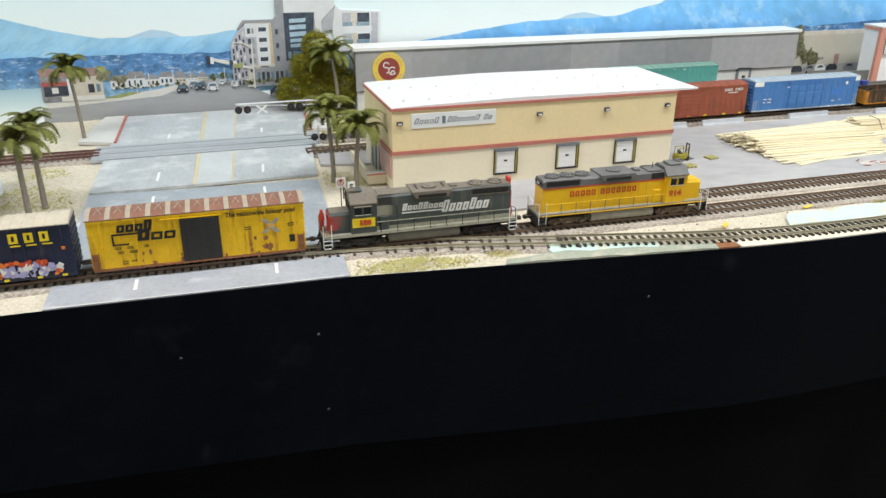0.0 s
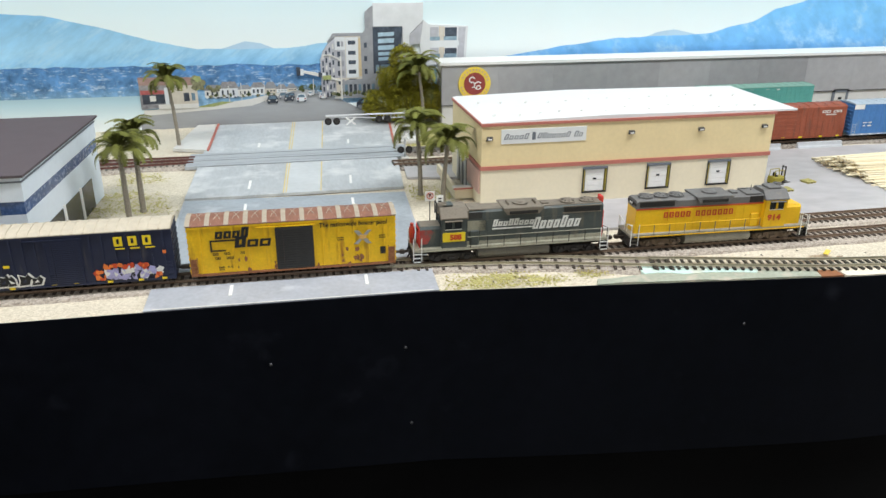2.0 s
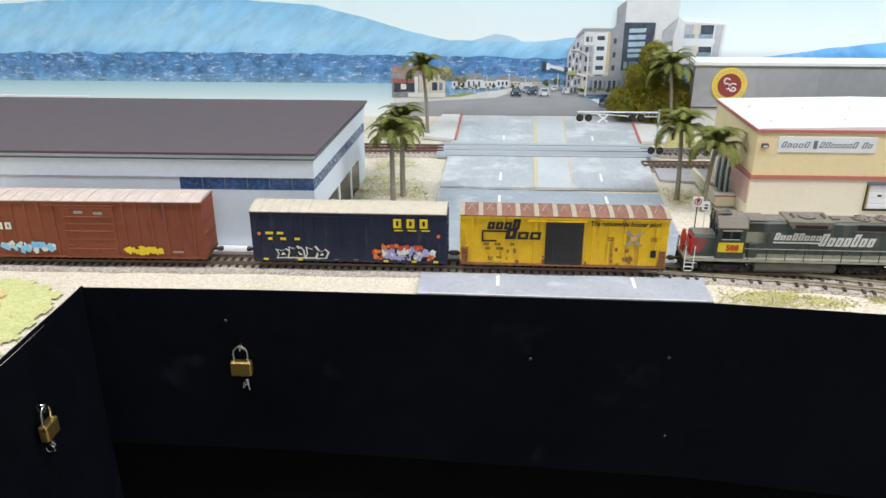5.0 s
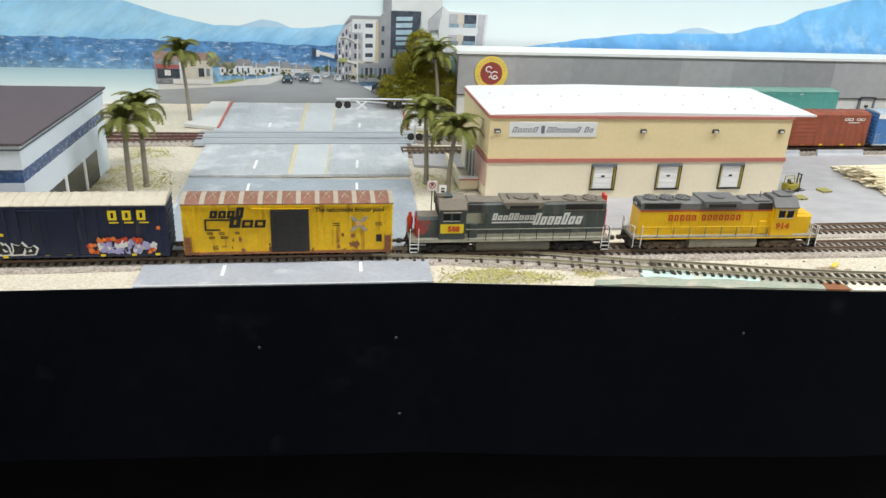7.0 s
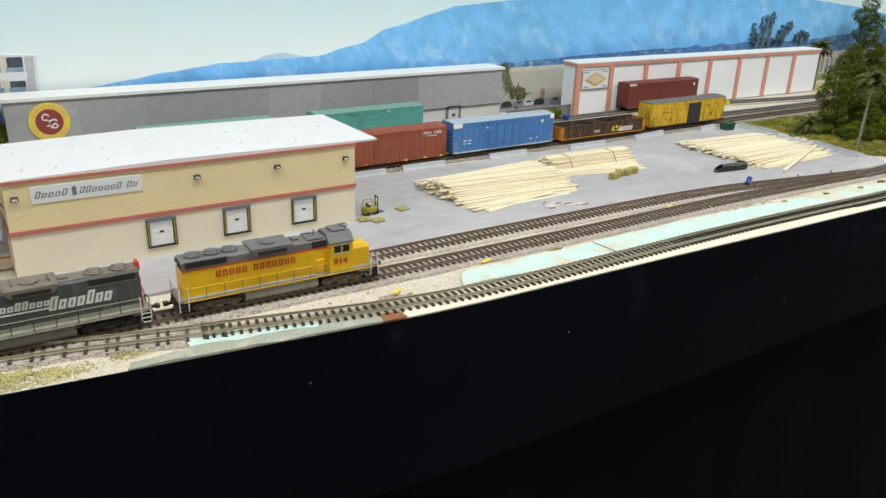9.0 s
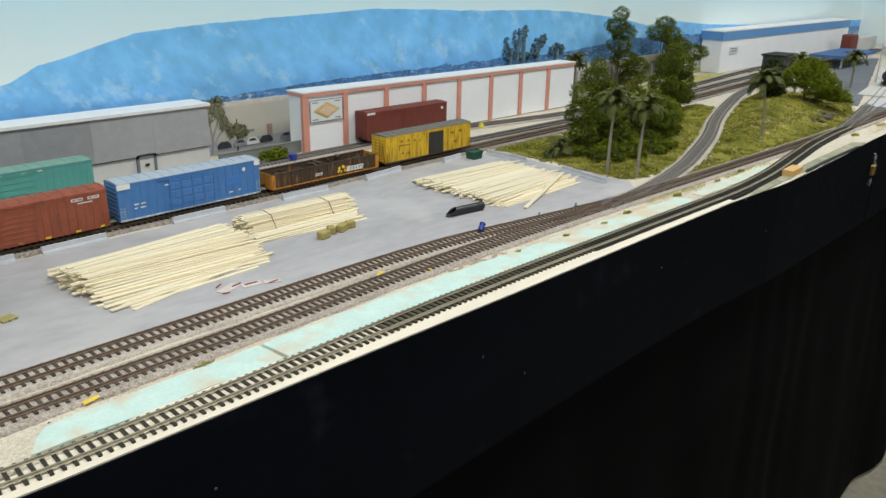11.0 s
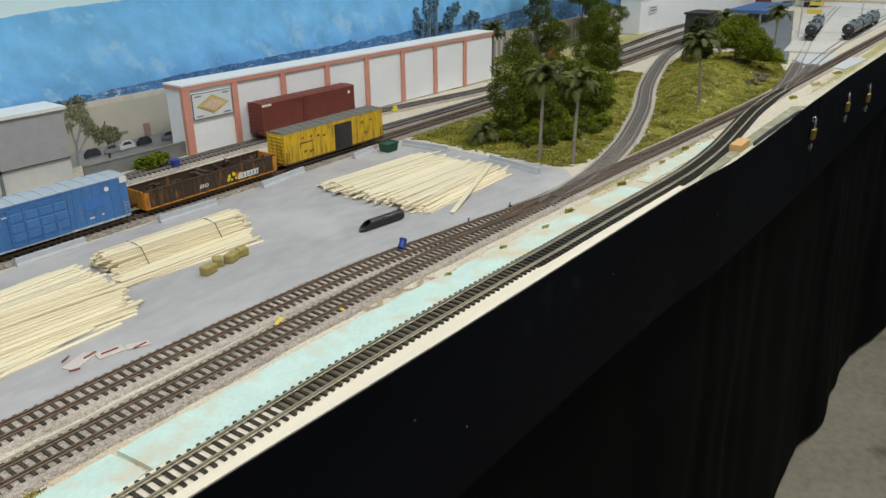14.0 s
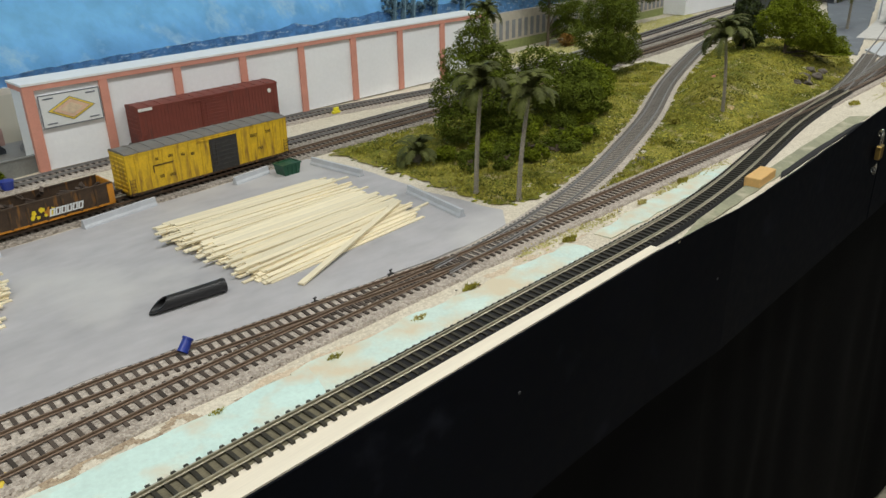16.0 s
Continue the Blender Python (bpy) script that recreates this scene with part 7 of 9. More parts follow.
for a in (-1, 1):
    panel(car, [(0.0625 - a * 0.0085, 0.0275), (0.0625 - a * 0.0045, 0.0275), (0.0625 + a * 0.0085, 0.0410), (0.0625 + a * 0.0045, 0.0410)] if a > 0 else [(0.0665, 0.0275), (0.071, 0.0275), (0.0585, 0.0410), (0.054, 0.0410)], GREY_D, yb - 0.0001 * a, "faded crossed arrow shape")
mark(car, 0.0595, 0.0655, 0.0325, 0.0365, M("faded_orange", (0.72, 0.42, 0.12), 0.6), yb - 0.0003)
mark(car, 0.0785, 0.0835, 0.0165, 0.0235, BLACK_D, yb, "black data panel")
for x in (0.042, 0.0805):
    mark(car, x - 0.003, x + 0.003, 0.0345, 0.0352, BLACK_D, yb)
    mark(car, x - 0.003, x + 0.003, 0.0325, 0.0332, BLACK_D, yb)

# oxide red boxcar that stands apart behind the train
car = boxcar("boxcar", on_track(MAIN, -0.492), 0.212, "oxide red boxcar with pale ribbed roof and graffiti", RED_CAR, PINK_ROOF, rib=6, door=(-24, 24), door_rows=4, roof_seam=PINK_ROOF, roof_ribs=18, z1=0.0615, round_roof=0.0025)
for k, z in enumerate((0.0155, 0.033, 0.047)):
    part("door_bar", rods([((-0.022, yb - 0.0009, z), (0.022, yb - 0.0009, z))], 0.0005), RED_CAR, car)
mark(car, -0.012, -0.004, 0.050, 0.0525, GREY_D, yb - 0.0006)
mark(car, 0.006, 0.014, 0.049, 0.0515, GREY_D, yb - 0.0006)
scribble(car, -0.060, 0.0165, 0.050, 0.009, [BLUE_D, BLUE_D, BLUE_D, WHITE_D], yb, 60, 2)
scribble(car, 0.047, 0.0140, 0.034, 0.006, [YEL_D], yb, 46, 6)
bars([3], 0.0068, WHITE_D, car, Matrix.Translation((-0.083, yb, 0.0335)), 0.024, 0.0, "white lettering bars", gap=0.3)
mark(car, 0.075, 0.085, 0.012, 0.0135, GREY_D, yb)

# parked cars on the rear tracks
car = boxcar("boxcar", on_track(BACK_A, 0.687), 0.208, "faded red boxcar with white lettering", RED_BN, RED_BN, rib=8, door=(-26, 20), door_rows=7, z1=0.0515, group="parked cars", inset=0.0002)
bars([2, 2], 0.0035, WHITE_D, car, Matrix.Translation((0.078, yb, 0.0435)), 0.034, 0.1, "white lettering bars", gap=0.1)
mark(car, 0.068, 0.086, 0.0400, 0.0412, WHITE_D, yb)
for x in (-0.10, -0.075, -0.04, 0.0, 0.03, 0.065, 0.095):
    mark(car, x - 0.003, x + 0.003, 0.0062, 0.0085, YEL_D, yb - 0.0003, "yellow reflector strip")
mark(car, -0.09, -0.082, 0.022, 0.0245, WHITE_D, yb)
car = boxcar("boxcar", on_track(BACK_A, 0.9055), 0.205, "mid blue boxcar with pale roof and white end corners", BLUE_CAR, BLUE_ROOF, BLUE_ROOF, rib=6, door=(-34, 30), door_rows=6, z1=0.0535, group="parked cars", inset=0.0002, round_roof=0.002)
for x0, x1 in ((-0.103, -0.086), (0.094, 0.103)):
    mark(car, x0, x1, 0.0465, 0.0535, WHITE, yb - 0.0003, "white corner patch")
disc_ = part("emblem", prism(bmesh.new(), [(0.077 + 0.0028 * math.cos(k), 0.044 + 0.0028 * math.sin(k)) for k in [i * 0.5236 for i in range(12)]], yb - 0.0004, yb), WHITE, car, "small white round emblem")
for i in range(14):
    x = -0.096 + i * 0.0145
    mark(car, x - 0.0025, x + 0.0025, 0.0064, 0.0078, WHITE_D, yb - 0.0004)
for x, z, w in ((-0.083, 0.0245, 0.006), (-0.074, 0.0245, 0.006), (-0.083, 0.0195, 0.004), (-0.075, 0.0195, 0.007), (-0.04, 0.042, 0.008), (-0.012, 0.042, 0.009), (0.052, 0.015, 0.006), (0.067, 0.016, 0.003)):
    mark(car, x, x + w, z, z + 0.0016, WHITE_D, yb - 0.0002, "small white bar")
for x in (-0.034, -0.018, -0.002, 0.014, 0.030):
    part("door_post", boxes((x - 0.0006, x + 0.0006, -HW - 0.0016, -HW, 0.010, 0.049)), BLUE_CAR, car)
for z in (0.014, 0.0245, 0.035):
    for a, b in ((-0.033, -0.019), (-0.017, -0.003), (-0.001, 0.013), (0.015, 0.029)):
        part("door_panel", boxes((a, b, -HW - 0.0013, -HW, z, z + 0.0085), bevel=0.0003), BLUE_CAR, car)
mark(car, 0.048, 0.071, 0.026, 0.037, BLUE_D2, yb, "newer blue paint patch")
car = boxcar("boxcar", on_track(BACK_C, 0.7375), 0.205, "faded teal boxcar with dusty roof", TEAL_CAR, TEAL_ROOF, rib=8, door=(-26, 26), door_rows=6, z1=0.0545, group="parked cars", inset=0.0002, round_roof=0.002)
for x in (-0.02, 0.01, 0.03):
    mark(car, x, x + 0.006, 0.050, 0.0515, WHITE_D, yb)
car = boxcar("boxcar", on_track(BACK_C, 0.465), 0.205, "faded teal boxcar with dusty roof", TEAL_CAR, TEAL_ROOF, rib=8, door=(-26, 26), door_rows=6, z1=0.0545, group="parked cars", inset=0.0002, round_roof=0.002)
car = boxcar("boxcar", on_track(BACK_C, 1.455), 0.208, "maroon ribbed boxcar by the white wall", MAROON, MAROON, rib=16, door=(-18, 18), door_rows=10, z1=0.0560, group="parked cars", inset=0.0002, round_roof=0.002)
mark(car, -0.104, -0.085, 0.0525, 0.0562, WHITE_D, yb - 0.0004, "pale roof corner patch")
part("emblem", prism(bmesh.new(), [(0.090 + 0.003 * math.cos(k), 0.047 + 0.003 * math.sin(k)) for k in [i * 0.5236 for i in range(12)]], yb - 0.0004, yb), WHITE_D, car, "small pale emblem")
car = boxcar("boxcar", on_track(BACK_A, 1.3525), 0.207, "weathered yellow boxcar with dark door and grey roof", YEL_OLD, GREY_ROOF, GOND, rib=6, door=(-4, 32), door_mat=BLACK_DOOR, door_rows=8, z1=0.0505, group="parked cars", inset=0.0002, round_roof=0.002)
part("emblem", prism(prism(bmesh.new(), [(-0.074, 0.025), (-0.073, 0.025), (-0.073, 0.033), (-0.074, 0.033)], yb, yb + 0.0003), [(-0.074, 0.032), (-0.05, 0.032), (-0.05, 0.033), (-0.074, 0.033)], yb - 0.0001, yb + 0.0003), BLACK_D, car, "thin black emblem outline")
for x, z, w in ((-0.07, 0.038, 0.004), (-0.055, 0.038, 0.006), (-0.04, 0.036, 0.005), (-0.028, 0.034, 0.005), (-0.068, 0.018, 0.006), (-0.056, 0.017, 0.008), (0.05, 0.037, 0.012), (0.072, 0.038, 0.008), (0.06, 0.02, 0.007)):
    bars([2], 0.0028, BLACK_D, car, Matrix.Translation((x + w / 2, yb, z)), w * 0.9, 0.0, "", gap=0.25, heavy=0.55)

# gondola with scrap
gon = thing("gondola_car", on_track(BACK_A, 1.130), "rusty brown and orange gondola full of scrap", "gondola", "parked cars")
gh = 0.1025
for s in (-1, 1):
    part("side", boxes((-gh, gh, s * HW - 0.0006, s * HW + 0.0006, 0.0055, 0.0275)), GOND, gon, "rusty brown side")
    part("top_rail", boxes((-gh, gh, s * HW - 0.0011, s * HW + 0.0011, 0.0265, 0.0282)), GOND, gon)
    part("sill", boxes((-gh, gh, s * HW - 0.0011, s * HW + 0.0011, 0.0048, 0.0068)), GOND_O, gon, "orange sill")
    part("end", boxes((s * gh - 0.0008, s * gh + 0.0008, -HW, HW, 0.0055, 0.0275)), GOND_O, gon, "orange end")
    f0 = None
    for k in range(13):
        x = -gh + 0.002 + (2 * gh - 0.004) * k / 12
        if k in (0, 12):
            ya, yb2 = sorted((s * HW, s * (HW + 0.0013)))
            part("stake", boxes((x - 0.0011, x + 0.0011, ya, yb2, 0.006, 0.0268)), GOND_O, gon, "orange corner stake")
        elif f0 is None:
            ya, yb2 = sorted((s * HW, s * (HW + 0.0013)))
            f0 = part("stake", boxes((-0.0011, 0.0011, ya, yb2, 0.006, 0.0268)), GOND if 0 < k < 12 else GOND_O, gon)
            f0.matrix_basis = pose(x, 0, 0)
        else:
            again(f0, pose(x, 0, 0))
    coupler(gon, s * gh, s)
    freight_truck(gon, s * (gh - 0.024))
part("floor", boxes((-gh, gh, -HW, HW, 0.0055, 0.0068)), BLACKM, gon)
for xa, xb in ((-gh - 0.0002, -gh + 0.006), (gh - 0.006, gh + 0.0002)):
    part("end_post", boxes((xa, xb, -HW - 0.0014, -HW - 0.0005, 0.0068, 0.0262)), GOND_O, gon, "orange end post")
bars([6], 0.0075, SIGN_W, gon, Matrix.Translation((0.052, -HW - 0.0016, 0.0095)), 0.034, 0.25, "pale graffiti bars", gap=0.08, heavy=0.9)
scribble(gon, 0.030, 0.015, 0.022, 0.012, [YEL_D, GOND_O, YEL_D], -HW - 0.0015, 16, 31)
bars([2], 0.004, WHITE_D, gon, Matrix.Translation((-0.018, -HW - 0.0016, 0.0125)), 0.014, 0.3, "white bars")
scr = thing("scrap_load", on_track(BACK_A, 1.130), "heap of rusty scrap in the gondola", "scrap")
rnd = random.Random(12)
for i in range(70):
    x, y, z = rnd.uniform(-0.097, 0.097), rnd.uniform(-0.0135, 0.0135), 0.0120 + rnd.uniform(0, 0.0155)
    mm = pose(x, y, z, rnd.uniform(-40, 40), rnd.uniform(-40, 40), rnd.uniform(0, 180))
    if i % 4 == 0:
        bm = bmesh.new()
        r = rnd.uniform(0.003, 0.006)
        for k in range(14):
            a, b = k * 0.4488, (k + 1) * 0.4488
            rod(bm, (r * math.cos(a), r * math.sin(a), 0), (r * math.cos(b), r * math.sin(b), 0), 0.0007, 5)
    else:
        bm = box(bmesh.new(), -rnd.uniform(0.003, 0.010), rnd.uniform(0.003, 0.010), -0.0018, 0.0018, -0.0007, 0.0007)
    o = part("scrap_piece", bm, SCRAP, scr)
    o.matrix_basis = mm
part("heap", boxes((-0.099, 0.099, -0.0155, 0.0155, 0.0068, 0.0125)), SCRAP, scr)


def tank_car(m, L=0.15, mat_=TANK_GRY):
    t = thing("tank_car", m, "glossy black and blue-grey tank car", "tank car", "tank cars")
    bm = bmesh.new()
    rod(bm, (-L / 2 + 0.006, 0, 0.0265), (L / 2 - 0.006, 0, 0.0265), 0.0165, 28)
    part("tank", bm, mat_, t, smooth=False)
    for s in (-1, 1):
        part("tank_end", rod(bmesh.new(), (s * (L / 2 - 0.006), 0, 0.0265), (s * L / 2, 0, 0.0265), 0.0165, 28, 0.011), TANK_BLK, t, "black domed end")
        freight_truck(t, s * (L / 2 - 0.022))
        coupler(t, s * L / 2, s)
        part("end_rail", rods([((s * L / 2, -0.014, 0.010), (s * L / 2, -0.014, 0.018)), ((s * L / 2, 0.014, 0.010), (s * L / 2, 0.014, 0.018)), ((s * L / 2, -0.014, 0.018), (s * L / 2, 0.014, 0.018))], 0.0005), BLACKM, t)
        part("end_mark", boxes((s * L / 2 - 0.0003, s * L / 2 + 0.0004, -0.005, 0.003, 0.030, 0.0318)), WHITE_D, t)
        part("end_platform", boxes((s * L / 2 - 0.005, s * L / 2 + 0.003, -0.014, 0.014, 0.0085, 0.0105)), BLACKM, t)
    part("sill", boxes((-L / 2, L / 2, -0.004, 0.004, 0.008, 0.0115)), BLACKM, t)
    part("dome", rod(bmesh.new(), (0, 0, 0.042), (0, 0, 0.049), 0.006, 18), mat_, t)
    part("walkway", boxes((-0.018, 0.018, -0.0145, -0.009, 0.0415, 0.0423), (-0.018, 0.018, 0.009, 0.0145, 0.0415, 0.0423)), BLACKM, t)
    part("dome_rail", rods([((-0.018, -0.014, 0.042), (-0.018, -0.014, 0.052)), ((0.018, -0.014, 0.042), (0.018, -0.014, 0.052)), ((-0.018, -0.014, 0.052), (0.018, -0.014, 0.052))], 0.0005), BLACKM, t)
    for x in (-0.045, 0.045):
        part("band", rod(bmesh.new(), (x - 0.001, 0, 0.0265), (x + 0.001, 0, 0.0265), 0.0169, 28), TANK_BLK, t)
    return t


tank_car(on_track(SPUR1, 3.125))
tank_car(on_track(SPUR1, 3.29))
tank_car(on_track(SPUR2, 3.19))
tank_car(on_track(SPUR2, 3.35))
tank_car(on_track(SPUR2, 3.51))
tank_car(on_track(MAIN, 3.70))

# ---- diesel locomotives: nose at -x, z from the rail top ----
def loco(name, m, label, c, number, sp):
    """c: materials for the body, hood top, cab roof, nose, sill, lettering."""
    lo = thing(name, m, label, "locomotive", "train locomotives")
    h = 0.098
    part("frame", boxes((-h, h, -0.0155, 0.0155, 0.0136, 0.0160)), c["sill"], lo, "walkway and sill")
    part("underframe", boxes((-h + 0.004, h - 0.004, -0.008, 0.008, 0.0085, 0.0126)), BLACKM, lo)
    for s in (-1, 1):
        ya, yb_ = sorted((s * 0.0152, s * 0.0160))
        part("sill_stripe", boxes((-h + 0.004, h - 0.004, ya, yb_, 0.0134, 0.0144)), c["stripe"], lo)
    # fuel tank
    sec = [(-0.0128, 0.0030), (-0.0100, 0.0016), (0.0100, 0.0016), (0.0128, 0.0030), (0.0148, 0.0062), (0.0146, 0.0092), (0.0128, 0.0115), (-0.0128, 0.0115), (-0.0146, 0.0092), (-0.0148, 0.0062)]
    part("fuel_tank", prism(bmesh.new(), sec, -0.034, 0.038, "x"), c["tank"], lo, "rounded fuel tank")
    # trucks
    for x in (-0.060, 0.064):
        t = part("truck", boxes((x - 0.019, x + 0.019, -0.009, 0.009, 0.0052, 0.0086)), BLACKM, lo, "dark four-wheel truck")
        for s in (-1, 1):
            y0, y1 = sorted((s * 0.0112, s * 0.0134))
            bm = bmesh.new()
            prism(bm, [(x - 0.022, 0.0050), (x - 0.018, 0.0030), (x - 0.011, 0.0030), (x - 0.007, 0.0046), (x - 0.005, 0.0022), (x + 0.005, 0.0022), (x + 0.007, 0.0046), (x + 0.011, 0.0030), (x + 0.018, 0.0030), (x + 0.022, 0.0050), (x + 0.022, 0.0082), (x + 0.009, 0.0094), (x - 0.009, 0.0094), (x - 0.022, 0.0082)], y0, y1)
            for a in (-0.0145, 0.0145):
                rod(bm, (x + a, s * 0.0130, 0.0054), (x + a, s * 0.0150, 0.0054), 0.0024, 12)
                rod(bm, (x + a - 0.004, s * 0.0134, 0.0062), (x + a - 0.004, s * 0.0146, 0.0098), 0.0012, 8)
                rod(bm, (x + a + 0.004, s * 0.0134, 0.0062), (x + a + 0.004, s * 0.0146, 0.0098), 0.0012, 8)
            rod(bm, (x - 0.003, s * 0.0132, 0.0048), (x + 0.003, s * 0.0132, 0.0048), 0.0018, 8)
            part("side_frame", bm, BLACKM if sp else SOILED, t)
        for a in (-0.0145, 0.0145):
            wheelset_parts(t, x + a, 0.0058)
    # long hood
    hw = 0.0105
    a0, a1 = -0.046, 0.0925
    zt = 0.0505
    split = 0.0415
    if sp:
        sec = [(-hw, 0.016), (hw, 0.016), (hw, zt - 0.002), (hw - 0.0025, zt), (-hw + 0.0025, zt), (-hw, zt - 0.002)]
        part("long_hood", prism(bmesh.new(), sec, a0, a1, "x"), c["body"], lo, "long engine hood")
        part("hood_top", boxes((a0 + 0.0005, a1 - 0.0005, -hw + 0.0022, hw - 0.0022, zt - 0.0003, zt + 0.0005)), c["top"], lo, "dusty hood top")
    else:
        part("long_hood", boxes((a0, a1, -hw, hw, 0.016, split)), c["body"], lo, "yellow engine hood")
        sec = [(-hw, split), (hw, split), (hw, zt - 0.002), (hw - 0.0025, zt), (-hw + 0.0025, zt), (-hw, zt - 0.002)]
        part("hood_top", prism(bmesh.new(), sec, a0, a1, "x"), c["top"], lo, "grey upper hood")
    for s in (-1, 1):
        ya, yb_ = sorted((s * hw, s * (hw + 0.0004)))
        if not sp:
            part("stripe", boxes((a0, a1, ya, yb_, split - 0.0010, split + 0.0003)), UP_RED, lo, "thin red stripe")
        for k in range(13):
            x = -0.034 + k * 0.0092
            if x > 0.055 and not sp:
                break
            part("hood_door", boxes((x + 0.0004, x + 0.0088, ya, yb_, 0.0195, 0.0405 if sp else 0.0395)), c["body"], lo) if k < 11 else None
        # intakes, radiator and blower
        gr = part("radiator_grille", boxes((0.052, 0.089, ya, yb_, 0.0435, 0.0488)), GRILLE, lo, "dark radiator grille")
        for k in range(12):
            x = 0.0535 + k * 0.003
            yc, yd = sorted((s * (hw + 0.0004), s * (hw + 0.0008)))
            part("grille_slat", boxes((x, x + 0.0008, yc, yd, 0.0438, 0.0485)), GRILLE, gr)
        part("grille_frame", boxes((0.0505, 0.0905, ya, yb_, 0.0488, 0.0498), (0.0505, 0.0905, ya, yb_, 0.0423, 0.0434)), c["top"], lo)
        ye, yf = sorted((s * hw, s * (hw + 0.0035)))
        part("brake_blister", prism(bmesh.new(), [(-0.006, 0.0455), (-0.010, 0.0505), (-0.010, 0.0520), (0.030, 0.0520), (0.030, 0.0505), (0.026, 0.0455)], ye, yf), c["top"], lo, "side blister of the brake vents")
        yg, yh = sorted((s * (hw + 0.0033), s * (hw + 0.0041)))
        part("vent", boxes((-0.004, 0.024, yg, yh, 0.0462, 0.0492)), GRILLE, lo, "dark vent")
        part("air_filter", boxes((-0.0445, -0.0300, ya, yb_, 0.0425, 0.0490)), GRILLE if not sp else BLACK_DOOR, lo, "air intake panel")
        part("blower", boxes((-0.0425, -0.033, min(s * hw, s * 0.0122), max(s * hw, s * 0.0122), 0.016, 0.031), bevel=0.001), c["body"], lo, "blower housing")
        if sp:
            part("filter_panel", boxes((-0.0445, -0.0265, ya, yb_, 0.0300, 0.0405)), SP_TAN, lo, "dusty tan ribbed panel")
            part("dust_band", boxes((a0 + 0.001, a1 - 0.001, ya, yb_, 0.0163, 0.0198)), SP_TAN, lo, "dusty lower edge of the hood")
    part("brake_hatch", boxes((-0.010, 0.030, -0.0135, 0.0135, 0.0503, 0.0522), bevel=0.0006), c["top"], lo, "brake hatch")
    part("rear_light", boxes((a1, a1 + 0.0012, -0.0035, 0.0035, 0.0440, 0.0478), bevel=0.0003), BLACK_D, lo, "rear light housing")
    for y in (-0.0017, 0.0017):
        part("lamp_lens", rod(bmesh.new(), (a1 + 0.001, y, 0.046), (a1 + 0.0016, y, 0.046), 0.0012, 12), SILVER, lo)
    if sp:
        part("rear_panel", boxes((a1, a1 + 0.0008, -hw, hw, 0.016, 0.0435)), SP_RED, lo, "scarlet hood end")
        part("rear_beacon", boxes((a1 - 0.001, a1 + 0.0022, -0.0045, 0.0045, 0.0475, 0.0555), bevel=0.0006), SP_RED, lo, "scarlet end marker plate")
    else:
        for s in (-1, 1):
            part("number_board", boxes((a1 - 0.001, a1 + 0.0006, min(s * 0.004, s * 0.010), max(s * 0.004, s * 0.010), 0.0445, 0.0475)), BLACK_D, lo, "black number board")
    # roof fans
    for x in ((0.0585, 0.0785) if sp else (0.046, 0.0625, 0.079)):
        f = part("fan", rod(rod(bmesh.new(), (x, 0, 0.0503), (x, 0, 0.0525), 0.0078, 28), (x, 0, 0.0522), (x, 0, 0.0536), 0.0066, 24, 0.0030), c["top"], lo, "round roof fan")
        part("fan_hub", rod(bmesh.new(), (x, 0, 0.0534), (x, 0, 0.0540), 0.0020, 14), c["top"], f)
        for k in range(8):
            a = k * 0.7854
            part("fan_blade", rods([((x, 0, 0.0535), (x + 0.0068 * math.cos(a), 0.0068 * math.sin(a), 0.0528))], 0.00035, 5), GRILLE, f)
    x = 0.010
    f = part("fan", rod(rod(bmesh.new(), (x, 0, 0.0520), (x, 0, 0.0538), 0.0075, 28), (x, 0, 0.0536), (x, 0, 0.0548), 0.0062, 24, 0.003), c["top"], lo, "brake fan")
    part("exhaust", boxes((0.031, 0.038, -0.004, 0.004, 0.0503, 0.0524)) if sp else boxes((-0.019, -0.013, -0.0045, 0.0045, 0.0503, 0.0524)), c["top"], lo, "exhaust stack")
    if sp:
        for xx in (-0.003, 0.024):
            for y in (-0.004, 0.0, 0.004):
                part("lifting_lug", rod(bmesh.new(), (xx, y, 0.052), (xx, y, 0.0545), 0.001, 6), c["top"], lo)
        part("roof_hatch", boxes((-0.043, -0.028, -0.0095, 0.0095, 0.0503, 0.0519), bevel=0.0004), c["top"], lo)
        part("inertial_duct", boxes((-0.046, -0.0435, -0.0115, 0.0115, 0.0425, 0.0512)), c["top"], lo)
    else:
        part("air_conditioner", boxes((-0.066, -0.052, -0.0075, 0.0075, 0.0540, 0.0562), bevel=0.0006), c["top"], lo, "grey roof unit")
        part("aerial", rods([((-0.036, 0, 0.0505), (-0.036, 0, 0.0575)), ((-0.036, -0.006, 0.0518), (-0.026, -0.006, 0.0525))], 0.0004), BLACKM, lo)
        part("roof_hatch", boxes((-0.043, -0.026, -0.0095, 0.0095, 0.0503, 0.0517), bevel=0.0004), c["top"], lo)
    # cab
    cb0, cb1, cw = -0.0705, -0.0460, 0.0152
    bm = bmesh.new()
    box(bm, cb0, cb1, -cw, cw, 0.016, 0.0345)
    for x0, x1 in ((cb0, cb0 + 0.0035), (cb0 + 0.0105, cb0 + 0.0125), (cb0 + 0.0195, cb1)):
        box(bm, x0, x1, -cw, -cw + 0.0008, 0.0345, 0.0425)
        box(bm, x0, x1, cw - 0.0008, cw, 0.0345, 0.0425)
    box(bm, cb0, cb1, -cw, cw, 0.0425, 0.0455)
    box(bm, cb1 - 0.0008, cb1, -cw, cw, 0.0345, 0.0425)
